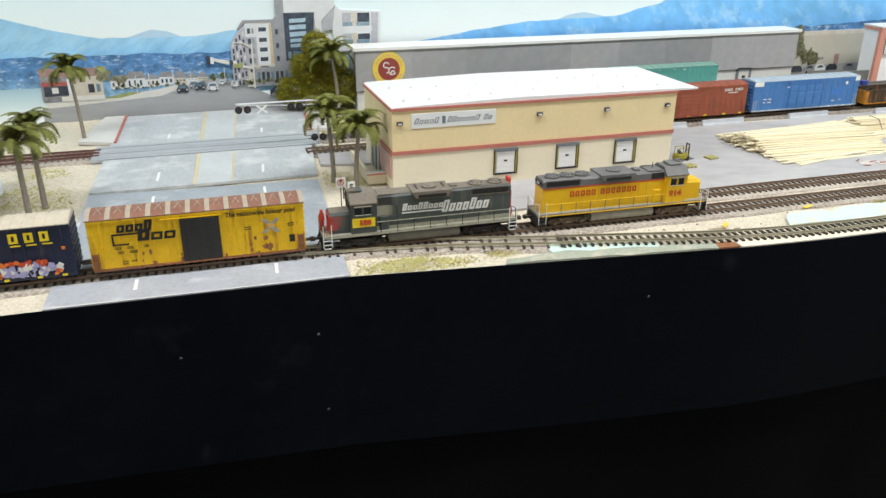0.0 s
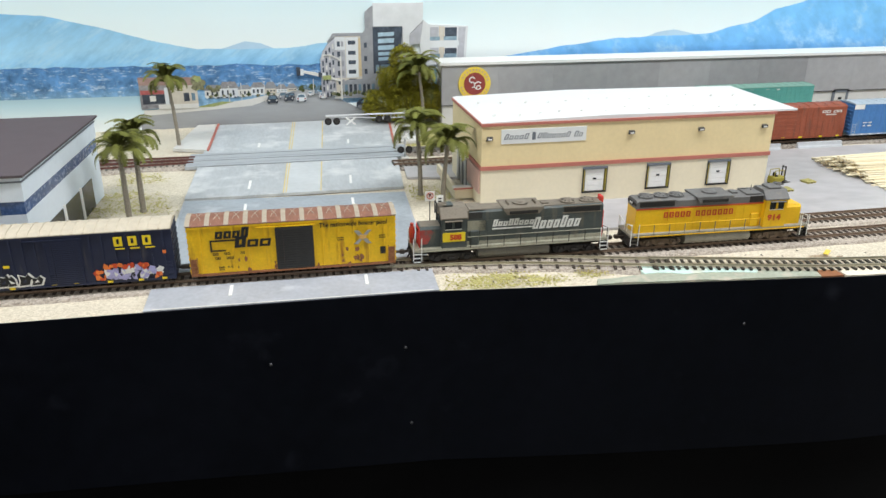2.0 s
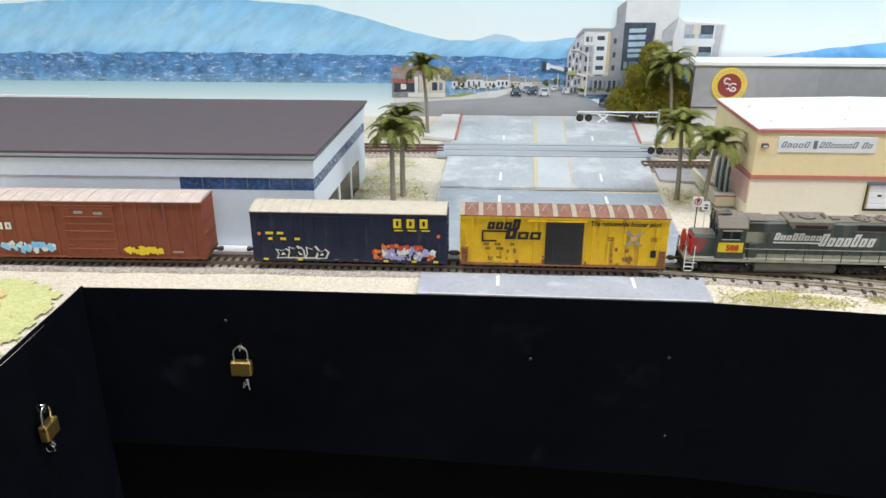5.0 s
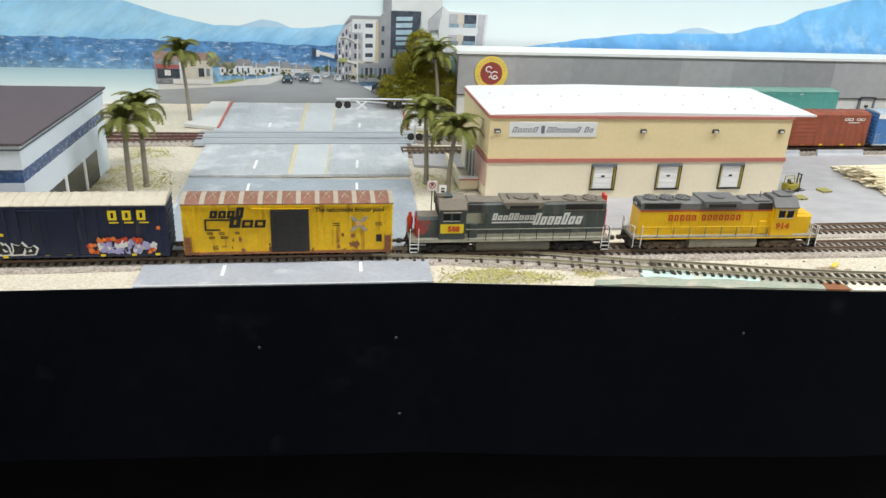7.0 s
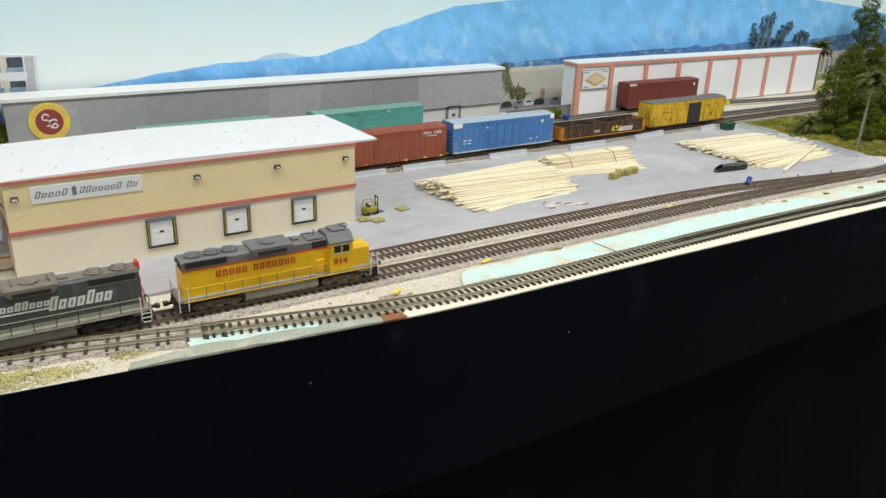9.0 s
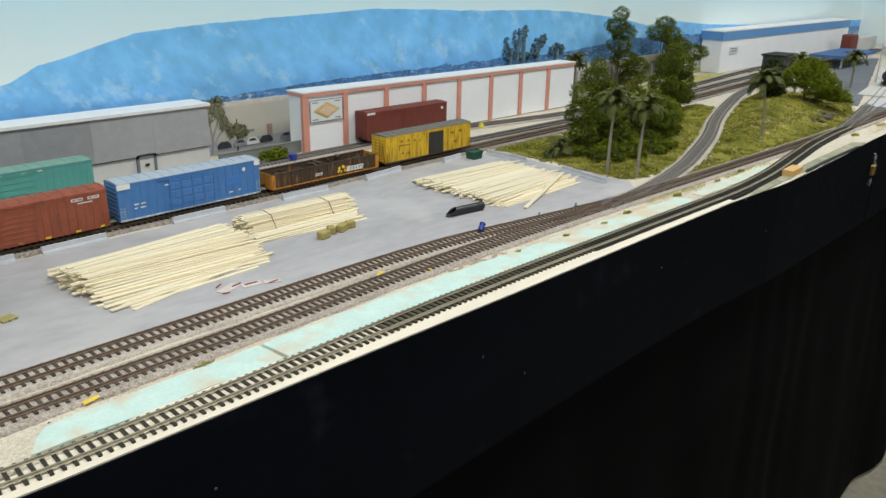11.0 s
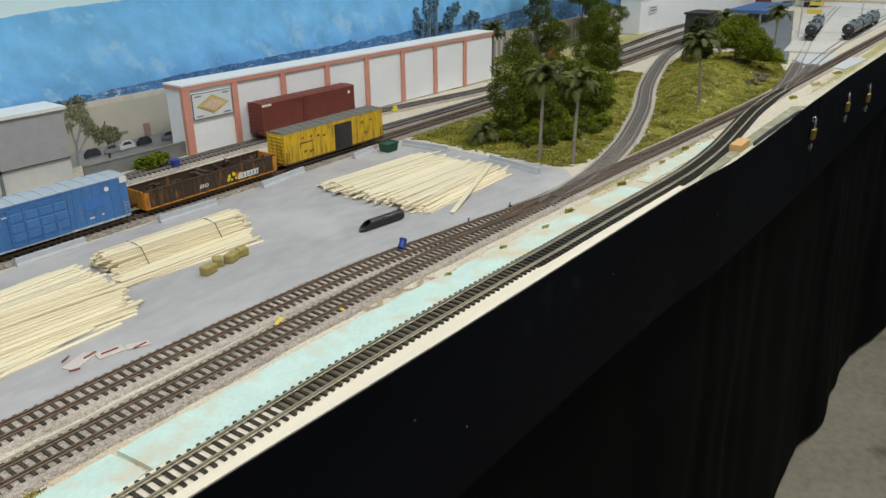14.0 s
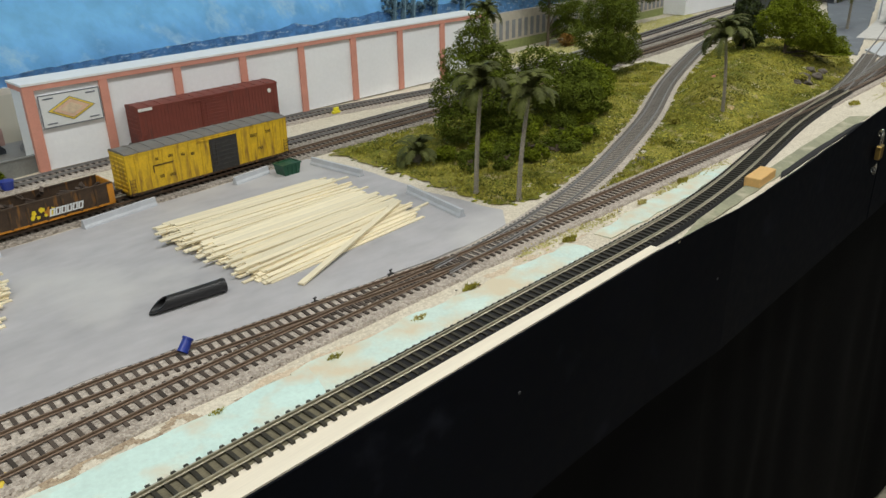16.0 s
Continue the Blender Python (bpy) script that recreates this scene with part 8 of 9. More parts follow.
    for y0, y1 in ((-cw, -0.012), (-0.0055, -0.004), (0.004, 0.0055), (0.012, cw)):
        box(bm, cb0, cb0 + 0.0008, y0, y1, 0.0345, 0.0425)
    part("cab", bm, c["body"] if not sp else c["body"], lo, "driver's cab with side windows")
    part("cab_glass", boxes((cb0 + 0.0010, cb1 - 0.001, -cw + 0.001, cw - 0.001, 0.0346, 0.0424)), DARK_GLASS, lo, "dark cab glazing")
    sec = [(-cw - 0.0008, 0.0450), (-cw - 0.0008, 0.0462), (-cw * 0.55, 0.0540), (cw * 0.55, 0.0540), (cw + 0.0008, 0.0462), (cw + 0.0008, 0.0450)]
    part("cab_roof", prism(bmesh.new(), sec, cb0 - 0.0008, cb1 + 0.0008, "x"), c["cabroof"], lo, "sloped cab roof")
    for s in (-1, 1):
        part("cab_awning", boxes((cb0 + 0.003, cb0 + 0.020, min(s * cw, s * (cw + 0.003)), max(s * cw, s * (cw + 0.003)), 0.0432, 0.0438)), c["cabroof"], lo)
        part("window_bar", boxes((cb0 + 0.0035, cb0 + 0.0195, s * (cw - 0.0002) - 0.0003, s * (cw - 0.0002) + 0.0003, 0.0342, 0.0348)), WHITE_D, lo)
    part("horn", rods([((cb0 + 0.004, -0.003, 0.0535), (cb0 + 0.004, -0.003, 0.057)), ((cb0 - 0.001, -0.003, 0.057), (cb0 + 0.007, -0.003, 0.057)), ((cb0 - 0.001, 0.001, 0.0565), (cb0 + 0.007, 0.001, 0.0565)), ((cb0 - 0.001, -0.006, 0.0565), (cb0 + 0.006, -0.006, 0.0565))], 0.0008, 8), c["cabroof"], lo, "air horns")
    for s in (-1, 1):
        part("number_board", boxes((cb0 - 0.0014, cb0, min(s * 0.0025, s * 0.0095), max(s * 0.0025, s * 0.0095), 0.0440, 0.0472)), BLACK_D, lo, "black number board")
    if sp:
        part("roof_box", boxes((cb0 + 0.004, cb0 + 0.013, -0.005, 0.005, 0.0540, 0.0566), bevel=0.0008), SP_GREY, lo, "small roof box")
        part("beacon_frame", rods([((cb0 - 0.003, -0.006, 0.046), (cb0 - 0.003, -0.006, 0.058)), ((cb0 - 0.003, 0.004, 0.046), (cb0 - 0.003, 0.004, 0.058)), ((cb0 - 0.003, -0.006, 0.058), (cb0 - 0.003, 0.004, 0.058))], 0.0006), BLACKM, lo)
    # short hood
    n0, n1 = -0.0905, cb0
    sec = [(-0.0100, 0.016), (0.0100, 0.016), (0.0100, 0.0340), (0.0080, 0.0365), (-0.0080, 0.0365), (-0.0100, 0.0340)]
    part("short_hood", prism(bmesh.new(), sec, n0, n1, "x"), c["nose"], lo, "short nose hood")
    part("nose_top", boxes((n0 + 0.001, n1, -0.0078, 0.0078, 0.0363, 0.0369)), c["cabroof"] if sp else c["nose"], lo)
    if sp:
        part("nose_panel", boxes((n0 - 0.0006, n0, -0.0100, 0.0100, 0.016, 0.0345)), SP_RED, lo, "scarlet nose")
        for s in (-1, 1):
            ya, yb_ = sorted((s * 0.0100, s * 0.0103))
            part("nose_wing", prism(bmesh.new(), [(n0, 0.0195), (n0 + 0.007, 0.0195), (n0 + 0.0135, 0.031), (n0 + 0.011, 0.0335), (n0, 0.0335)], ya, yb_), SP_FADE, lo, "faded red wing mark")
    part("nose_door", boxes((n0 - 0.0010, n0 - 0.0004, -0.003, 0.003, 0.0165, 0.0335)), c["nose"] if not sp else SP_RED, lo)
    part("headlight", boxes((n0 - 0.0016, n0, -0.003, 0.003, 0.0300, 0.0330), bevel=0.0004), BLACK_D, lo, "twin headlight housing")
    # ends: pilot, steps, rails
    for s in (-1, 1):
        part("pilot", prism(bmesh.new(), [(s * h, 0.0125), (s * (h + 0.001), 0.0045), (s * (h - 0.001), 0.0025), (s * (h - 0.002), 0.0125)], -0.0150, 0.0150), BLACKM, lo, "dark pilot plate")
        coupler(lo, s * h, s)
        for y in (-1, 1):
            st = part("step_well", boxes((min(s * h, s * (h - 0.008)), max(s * h, s * (h - 0.008)), y * 0.0115 - 0.0003, y * 0.0115 + 0.0003, 0.003, 0.0160)), BLACKM if sp else c["tank"], lo, "step well with three treads")
            for k in range(3):
                part("tread", boxes((min(s * (h - 0.0005), s * (h - 0.0075)), max(s * (h - 0.0005), s * (h - 0.0075)), min(y * 0.0118, y * 0.0158), max(y * 0.0118, y * 0.0158), 0.0033 + k * 0.0040, 0.0039 + k * 0.0040)), BLACKM, st, "")
                part("tread_edge", boxes((min(s * (h - 0.0005), s * (h - 0.0075)), max(s * (h - 0.0005), s * (h - 0.0075)), min(y * 0.0156, y * 0.0162), max(y * 0.0156, y * 0.0162), 0.0032 + k * 0.0040, 0.0042 + k * 0.0040)), WHITE_D if sp else BLACKM, st)
            for x in (h - 0.0003, h - 0.0082):
                part("handrail", rods([((s * x, y * 0.0160, 0.005), (s * x, y * 0.0160, 0.0275))], 0.00045), WHITE_D, lo, "pale step handrail")
        for y in (-1, 1):
            part("end_rail", rods([((s * (h - 0.001), y * 0.0145, 0.0165), (s * (h - 0.001), y * 0.0145, 0.0265)), ((s * (h - 0.001), y * 0.0145, 0.0262), (s * (h - 0.001), y * 0.003, 0.0240)), ((s * (h - 0.001), y * 0.003, 0.0165), (s * (h - 0.001), y * 0.003, 0.024))], 0.0004), BLACKM if sp else WHITE_D, lo)
        part("air_hose", rods([((s * (h + 0.001), 0.006, 0.012), (s * (h + 0.004), 0.006, 0.006)), ((s * (h + 0.001), -0.006, 0.012), (s * (h + 0.004), -0.006, 0.006))], 0.0007), BLACKM, lo)
    for y in (-1, 1):
        xs_ = [-0.042 + k * 0.0165 for k in range(9)]
        for x in xs_:
            part("stanchion", rods([((x, y * 0.0156, 0.0150), (x, y * 0.0156, 0.0262))], 0.00038), BLACKM if sp else UP_GREY, lo)
        part("handrail", rods([((-0.0455, y * 0.0156, 0.0262), (0.0915, y * 0.0156, 0.0262))], 0.00036), SP_TAN if sp else UP_YEL, lo)
    # lettering on both sides
    for y, turn in ((-1, 0), (1, 180)):
        R = Matrix.Rotation(radians(turn), 4, "Z")
        def side(x, z, yy):
            return Matrix.Translation((x, y * yy, z)) @ R
        if sp:
            bars([8], 0.0048, WHITE_D, lo, side(0.001, 0.0335, hw + 0.0007), 0.042, 0.24, "white italic lettering bars", gap=0.18, tall=(0, 3, 4), heavy=1.15)
            bars([7], 0.0082, WHITE_D, lo, side(0.0445, 0.0285, hw + 0.0007), 0.049, 0.28, "white italic lettering bars", gap=0.20, tall=(0, 4), heavy=1.1)
            part("underline", boxes((-0.020, 0.021, min(y * (hw + 0.0004), y * (hw + 0.0008)), max(y * (hw + 0.0004), y * (hw + 0.0008)), 0.0305, 0.0318)), WHITE_D, lo)
            pl = part("number_plate", boxes((cb0 + 0.001, cb1 - 0.0015, min(y * cw, y * (cw + 0.0006)), max(y * cw, y * (cw + 0.0006)), 0.0225, 0.0315)), YEL_D, lo, "yellow number panel")
            letters(number, 0.0072, UP_RED, pl, Matrix.Translation((cb0 + 0.0135, y * (cw + 0.0008), 0.0245)) @ R @ FACE, "red engine number", 0, 0.0004, 0.0115)
        else:
            bars([5, 7], 0.0060, UP_RED, lo, side(0.024, 0.0312, hw + 0.0007), 0.077, 0.0, "red lettering bars", gap=0.30, heavy=0.9)
            letters(number, 0.0085, UP_RED, lo, Matrix.Translation(((cb0 + cb1) / 2 + 0.001, y * (cw + 0.0004), 0.0235)) @ R @ FACE, "red engine number", 0, 0.00035, 0.0150)
    return lo


SP_TANK = M("sooty_fuel_tank", (0.15, 0.14, 0.115), 0.5, var=0.25, scale=90, dirt=(0.14, 0.12, 0.09), amount=0.3)
UP_TANK = M("grey_fuel_tank", (0.27, 0.255, 0.205), 0.55, var=0.2, scale=90, dirt=(0.11, 0.09, 0.06), amount=0.3)
SOILED = M("brown_truck_frame", (0.12, 0.085, 0.055), 0.8, var=0.3, scale=160, bump=0.2, dirt=(0.04, 0.03, 0.025), amount=0.35)
loco("diesel_locomotive", on_track(MAIN, 0.1525), "dark grey and scarlet weathered diesel locomotive", dict(body=SP_GREY, top=SP_DUST, cabroof=SP_DUST, nose=SP_GREY, sill=SP_TAN, stripe=SP_TAN, tank=SP_TANK), "588", True)
loco("diesel_locomotive", on_track(MAIN, 0.3735) @ Matrix.Rotation(math.pi, 4, "Z"), "bright yellow and grey diesel locomotive", dict(body=UP_YEL, top=UP_GREY, cabroof=UP_GREY, nose=UP_YEL, sill=UP_SILL, stripe=UP_YEL, tank=UP_TANK), "914", False)
bm = bmesh.new()
rod(bm, (0, 0.004, 0.0168), (0, 0.004, 0.027), 0.0022, 8, 0.0026)
rod(bm, (0, 0.004, 0.027), (0, 0.004, 0.0335), 0.0032, 8, 0.0024)
bmesh.ops.create_icosphere(bm, subdivisions=2, radius=0.0019, matrix=pose(0, 0.004, 0.0355))
fg_mesh = part("figurine", bm, TOY_R, None)
fg_mesh.matrix_basis = on_track(MAIN, 0.0575)
tagged(fg_mesh, "tiny red figurine on the engine end platform", "figurine")

# ---- plants ----
def frond_mesh(material, L=0.036, n=9, droop=0.9):
    """One feathered palm frond along +x, arching down."""
    vs, fs = [], []
    def spine(s):
        return Vector((L * math.sin(min(1.0, s) * 1.25) / 1.0, 0, L * (0.42 * math.sin(s * 2.2) - droop * 0.55 * s * s)))
    for i in range(n):
        a, b = spine(i / n), spine((i + 1) / n)
        w = 0.0005
        k = len(vs)
        vs += [tuple(a + Vector((0, w, 0))), tuple(a - Vector((0, w, 0))), tuple(b - Vector((0, w * 0.6, 0))), tuple(b + Vector((0, w * 0.6, 0)))]
        fs.append((k, k + 1, k + 2, k + 3))
        ln = L * 0.33 * math.sin(0.45 + 2.45 * (i + 0.5) / n)
        for s in (-1, 1):
            for q in (0.0, 0.5):
                p = a + (b - a) * q
                p2 = a + (b - a) * (q + 0.62)
                tip = p + (b - a).normalized() * ln * 0.55 + Vector((0, s * ln * 0.85, -ln * 0.30))
                k = len(vs)
                vs += [tuple(p), tuple(p2), tuple(tip)]
                fs.append((k, k + 1, k + 2))
    me = bpy.data.meshes.new("frond")
    me.from_pydata(vs, [], fs)
    me.materials.append(material)
    return me


FR = {}


def palm(x, y, h, label, z=None, crown=0.036, lean=(0.0, 0.0), n=28, material=None, group="palm trees", r=0.0026):
    material = material or FROND
    key = (material.name, crown)
    if key not in FR:
        FR[key] = frond_mesh(material, crown)
    z = (ground_z(x, y) if z is None else z) - 0.001
    t = thing("palm_tree", pose(x, y, z), label, "palm tree", group)
    rnd = random.Random(int(x * 1000) + int(y * 77))
    vs, fs = [], []
    rings = 34
    for i in range(rings + 1):
        s = i / rings
        cx, cy = lean[0] * s * s, lean[1] * s * s
        rr = r * (1.25 - 0.35 * s + (0.25 if s < 0.04 else 0)) * (1 + 0.13 * (i % 2))
        vs += [(cx + rr * math.cos(k * 0.7854), cy + rr * math.sin(k * 0.7854), h * s) for k in range(8)]
    for i in range(rings):
        fs += [(i * 8 + k, i * 8 + (k + 1) % 8, (i + 1) * 8 + (k + 1) % 8, (i + 1) * 8 + k) for k in range(8)]
    fs.append(tuple(range(rings * 8, rings * 8 + 8)))
    raw("trunk", vs, fs, TRUNK, t)
    for i in range(n):
        el = (62, 40, 16, -10, -32)[i % 5] + rnd.uniform(-9, 9)
        o = new("frond", FR[key])
        o.parent = t
        s = rnd.uniform(0.82, 1.1)
        o.matrix_basis = Matrix.Translation((lean[0], lean[1], h - 0.001)) @ Matrix.Rotation(i * 2.399 + rnd.uniform(-0.2, 0.2), 4, "Z") @ Matrix.Rotation(radians(-el * 0.8), 4, "Y") @ Matrix.Diagonal((s, s, s, 1))
    return t


def leaf_tree(x, y, h, lobes, label, leaf, count, size, trunk_h=0.02, z=None, name="tree", seed=1, group="trees"):
    """A trunk with limbs and a crown of many small leaves spread over uneven lobes (dx, dy, dz, radius x, radius z)."""
    z = (ground_z(x, y) if z is None else z) - 0.001
    t = thing(name, pose(x, y, z), label, name.replace("_", " "), group)
    bm = bmesh.new()
    rod(bm, (0, 0, 0), (0.001, 0, h * 0.55), 0.0035, 8, 0.0018)
    for dx, dy, dz, rx, rz in lobes:
        rod(bm, (0, 0, min(dz * 0.45, h * 0.5)), (dx, dy, dz), 0.0014, 6, 0.0006)
    part("trunk", bm, BARK, t)
    rnd = random.Random(seed)
    vs, fs = [], []
    tot = sum(l[3] * l[3] for l in lobes)
    for dx, dy, dz, rx, rz in lobes:
        for i in range(int(count * rx * rx / tot)):
            u, v_, w = rnd.gauss(0, 1), rnd.gauss(0, 1), rnd.gauss(0, 1)
            d = math.sqrt(u * u + v_ * v_ + w * w) or 1
            k = rnd.uniform(0.45, 1.0) ** 0.5
            k *= 0.82 + 0.30 * noise.noise(Vector((u / d * 2.4 + dx * 90, v_ / d * 2.4 + seed, w / d * 2.4)))
            p = Vector((dx + u / d * rx * k, dy + v_ / d * rx * k, max(0.002, dz + w / d * rz * k)))
            a, b = rnd.uniform(0, 6.28), rnd.uniform(-1.0, 1.0)
            e1 = Vector((math.cos(a), math.sin(a), b)).normalized() * size * rnd.uniform(0.6, 1.3)
            e2 = e1.cross(Vector((rnd.uniform(-1, 1), rnd.uniform(-1, 1), 1))).normalized() * size * 0.55
            q = len(vs)
            vs += [tuple(p - e1), tuple(p + e2), tuple(p + e1), tuple(p - e2)]
            fs.append((q, q + 1, q + 2, q + 3))
    raw("crown", vs, fs, leaf, t, "dense uneven crown of small leaves")
    return t


palm(-0.229, 0.985, 0.088, "small palm tree with arching olive fronds beside the blue building", crown=0.033)
palm(-0.222, 1.035, 0.090, "small palm tree with arching olive fronds beside the blue building", crown=0.033)
palm(-0.208, 1.318, 0.103, "tall slim palm tree on the sandy lot", crown=0.035, lean=(-0.006, 0), r=0.0022)
palm(0.124, 0.995, 0.077, "palm tree with arching olive fronds beside the road", crown=0.035, lean=(0.006, 0), r=0.0024)
palm(0.104, 1.035, 0.086, "palm tree with arching olive fronds beside the road", crown=0.035, lean=(-0.004, 0), r=0.0024)
palm(0.172, 1.372, 0.096, "tall palm tree in front of the round tree", crown=0.042, lean=(-0.008, 0), r=0.0022)
palm(1.515, 0.902, 0.118, "dark slim palm tree at the grass edge", crown=0.036, material=FROND_D, lean=(0.014, 0.005), n=26, r=0.0021)
palm(1.528, 0.854, 0.109, "dark slim palm tree at the grass edge", crown=0.036, material=FROND_D, lean=(0.028, 0.010), n=26, r=0.0021)
palm(1.553, 1.028, 0.014, "low dark cycad palm on the grass", crown=0.032, material=FROND_D, n=24, r=0.0045)
palm(1.979, 0.833, 0.104, "dark palm tree on the grassy mound", crown=0.040, material=FROND_D, n=28, lean=(0.008, 0.012), r=0.0021)
palm(2.072, 1.350, 0.103, "palm tree at the end of the white wall", crown=0.036, material=FROND_D)
palm(2.105, 1.372, 0.088, "palm tree at the end of the white wall", crown=0.036, material=FROND_D)
palm(2.927, 0.955, 0.085, "palm tree beside the service road", crown=0.040, material=FROND_D)
palm(2.72, 1.04, 0.085, "palm tree beside the service road", crown=0.040, material=FROND_D)
leaf_tree(0.152, 1.412, 0.10, [(-0.006, 0, 0.112, 0.028, 0.026), (-0.022, 0, 0.074, 0.034, 0.032), (0.012, 0, 0.080, 0.036, 0.034), (-0.048, 0.0, 0.036, 0.032, 0.032), (0.036, 0, 0.040, 0.036, 0.038), (-0.004, -0.006, 0.038, 0.040, 0.038)], "round olive green foam tree against the backdrop", LEAF_O, 42000, 0.0015, seed=3)
# dense clump of trees beside the branch line
leaf_tree(1.675, 1.045, 0.15, [(0.015, 0, 0.142, 0.020, 0.024), (0.008, 0, 0.118, 0.034, 0.032), (-0.018, 0, 0.094, 0.036, 0.034), (0.03, -0.01, 0.092, 0.036, 0.034), (-0.04, -0.01, 0.062, 0.040, 0.036), (0.045, -0.01, 0.058, 0.042, 0.036), (0.0, -0.03, 0.060, 0.045, 0.036), (-0.05, -0.02, 0.030, 0.036, 0.03), (0.02, -0.04, 0.026, 0.046, 0.03)], "tall dark green leafy tree in the dense clump", LEAF_G, 36000, 0.0018, seed=10)
leaf_tree(1.80, 1.03, 0.08, [(0, 0, 0.070, 0.035, 0.028), (0.04, -0.02, 0.055, 0.042, 0.030), (-0.03, -0.035, 0.042, 0.045, 0.032), (0.07, -0.03, 0.036, 0.040, 0.026), (0.02, -0.06, 0.028, 0.040, 0.026)], "lower green leafy tree in the dense clump", LEAF_G, 22000, 0.0018, seed=11)
leaf_tree(1.90, 1.015, 0.05, [(0, 0, 0.042, 0.036, 0.024), (0.035, 0, 0.030, 0.034, 0.022), (-0.02, -0.03, 0.026, 0.034, 0.022)], "lower green leafy tree in the dense clump", LEAF_B, 10000, 0.0018, seed=12)
leaf_tree(2.125, 1.118, 0.16, [(0.0, 0, 0.145, 0.028, 0.026), (-0.02, 0, 0.115, 0.042, 0.034), (0.03, -0.005, 0.108, 0.042, 0.034), (-0.035, 0, 0.075, 0.044, 0.036), (0.045, 0, 0.070, 0.046, 0.036), (0.005, -0.01, 0.055, 0.046, 0.034), (0.07, 0, 0.036, 0.036, 0.026), (-0.02, 0, 0.036, 0.04, 0.026)], "tall dark green leafy tree in the dense clump", LEAF_G, 34000, 0.0018, seed=13)
leaf_tree(2.335, 1.388, 0.20, [(-0.005, 0, 0.208, 0.028, 0.024), (-0.02, 0, 0.178, 0.042, 0.030), (0.015, 0, 0.160, 0.042, 0.030), (0.0, 0, 0.128, 0.044, 0.034), (0.035, 0, 0.085, 0.055, 0.032), (0.10, 0, 0.062, 0.05, 0.034), (0.06, -0.01, 0.035, 0.05, 0.026)], "tall slim green tree by the printed fence", LEAF_G, 17000, 0.0023, seed=32)
leaf_tree(2.58, 1.388, 0.18, [(0.0, 0, 0.176, 0.036, 0.024), (-0.03, 0, 0.150, 0.048, 0.030), (0.035, 0, 0.140, 0.045, 0.034), (0.09, 0, 0.105, 0.05, 0.034), (0.19, 0, 0.082, 0.06, 0.034), (0.06, 0, 0.06, 0.05, 0.03)], "broad green tree by the printed fence", LEAF_G, 16000, 0.0024, seed=33)
leaf_tree(2.34, 0.885, 0.10, [(-0.015, 0.02, 0.056, 0.040, 0.034), (0.02, 0.01, 0.070, 0.042, 0.036), (0.045, 0.0, 0.064, 0.042, 0.040), (0.07, -0.015, 0.040, 0.038, 0.040), (0.04, -0.040, 0.030, 0.036, 0.036), (0.075, -0.055, 0.006, 0.034, 0.032), (0.06, -0.070, -0.004, 0.030, 0.026), (0.0, -0.02, 0.040, 0.036, 0.032), (0.085, -0.03, 0.006, 0.032, 0.034)], "large bright green bush tree on the mound", LEAF_B, 40000, 0.0019, seed=34)
leaf_tree(2.53, 1.035, 0.09, [(0, 0, 0.085, 0.034, 0.034), (-0.015, 0, 0.05, 0.04, 0.035), (0.02, 0, 0.03, 0.04, 0.03)], "dark slim tree behind the mound", LEAF_D, 5500, 0.0032, seed=35)
leaf_tree(2.355, 1.355, 0.03, [(0, 0, 0.018, 0.02, 0.016), (0.02, 0, 0.014, 0.018, 0.012)], "small rusty brown bush by the rear track", BRONZE, 900, 0.0026, name="shrub", seed=36, group="shrubs")
for i, (bx, by, bs) in enumerate(((1.84, 1.0, 0.026), (1.79, 0.985, 0.026), (1.88, 1.02, 0.024), (1.755, 0.955, 0.02), (1.735, 0.935, 0.022), (1.70, 0.925, 0.018), (1.80, 0.965, 0.02), (1.86, 0.98, 0.018), (1.66, 0.93, 0.016), (1.62, 0.945, 0.02), (1.72, 0.98, 0.026), (1.58, 0.965, 0.018), (1.64, 0.975, 0.024), (1.68, 0.955, 0.022), (1.60, 0.99, 0.02), (1.77, 0.93, 0.016))):
    leaf_tree(bx, by, 0.02, [(bs * 1.1 * math.sin(i * 2.1 + k * 2.4), bs * 0.9 * math.cos(i * 1.3 + k * 2.4), bs * (0.35 + 0.3 * math.sin(i + k * 1.7) ** 2), bs * (0.55 + 0.25 * math.sin(k * 2 + i)), bs * 0.5) for k in range(5)], "low dark green shrub under the trees", LEAF_G if i % 2 else LEAF_B, 3600, 0.0014, name="shrub", seed=50 + i, group="shrubs")
for i, (bx, by, bs) in enumerate(((1.90, 0.865, 0.009), (1.815, 0.83, 0.008), (1.645, 0.99, 0.009), (2.25, 0.82, 0.012), (2.36, 0.85, 0.012))):
    leaf_tree(bx, by, 0.01, [(0, 0, bs * 0.6, bs, bs * 0.7)], "small brown grass clump", BLADE, 300, 0.0022, name="shrub", seed=70 + i, group="shrubs")
leaf_tree(4.36, 1.10, 0.12, [(0, 0, 0.09, 0.06, 0.05), (0.02, 0.09, 0.09, 0.05, 0.04), (0, -0.08, 0.07, 0.05, 0.04)], "green trees before the far backdrop", LEAF_G, 4000, 0.005, seed=81)
rnd = random.Random(5)
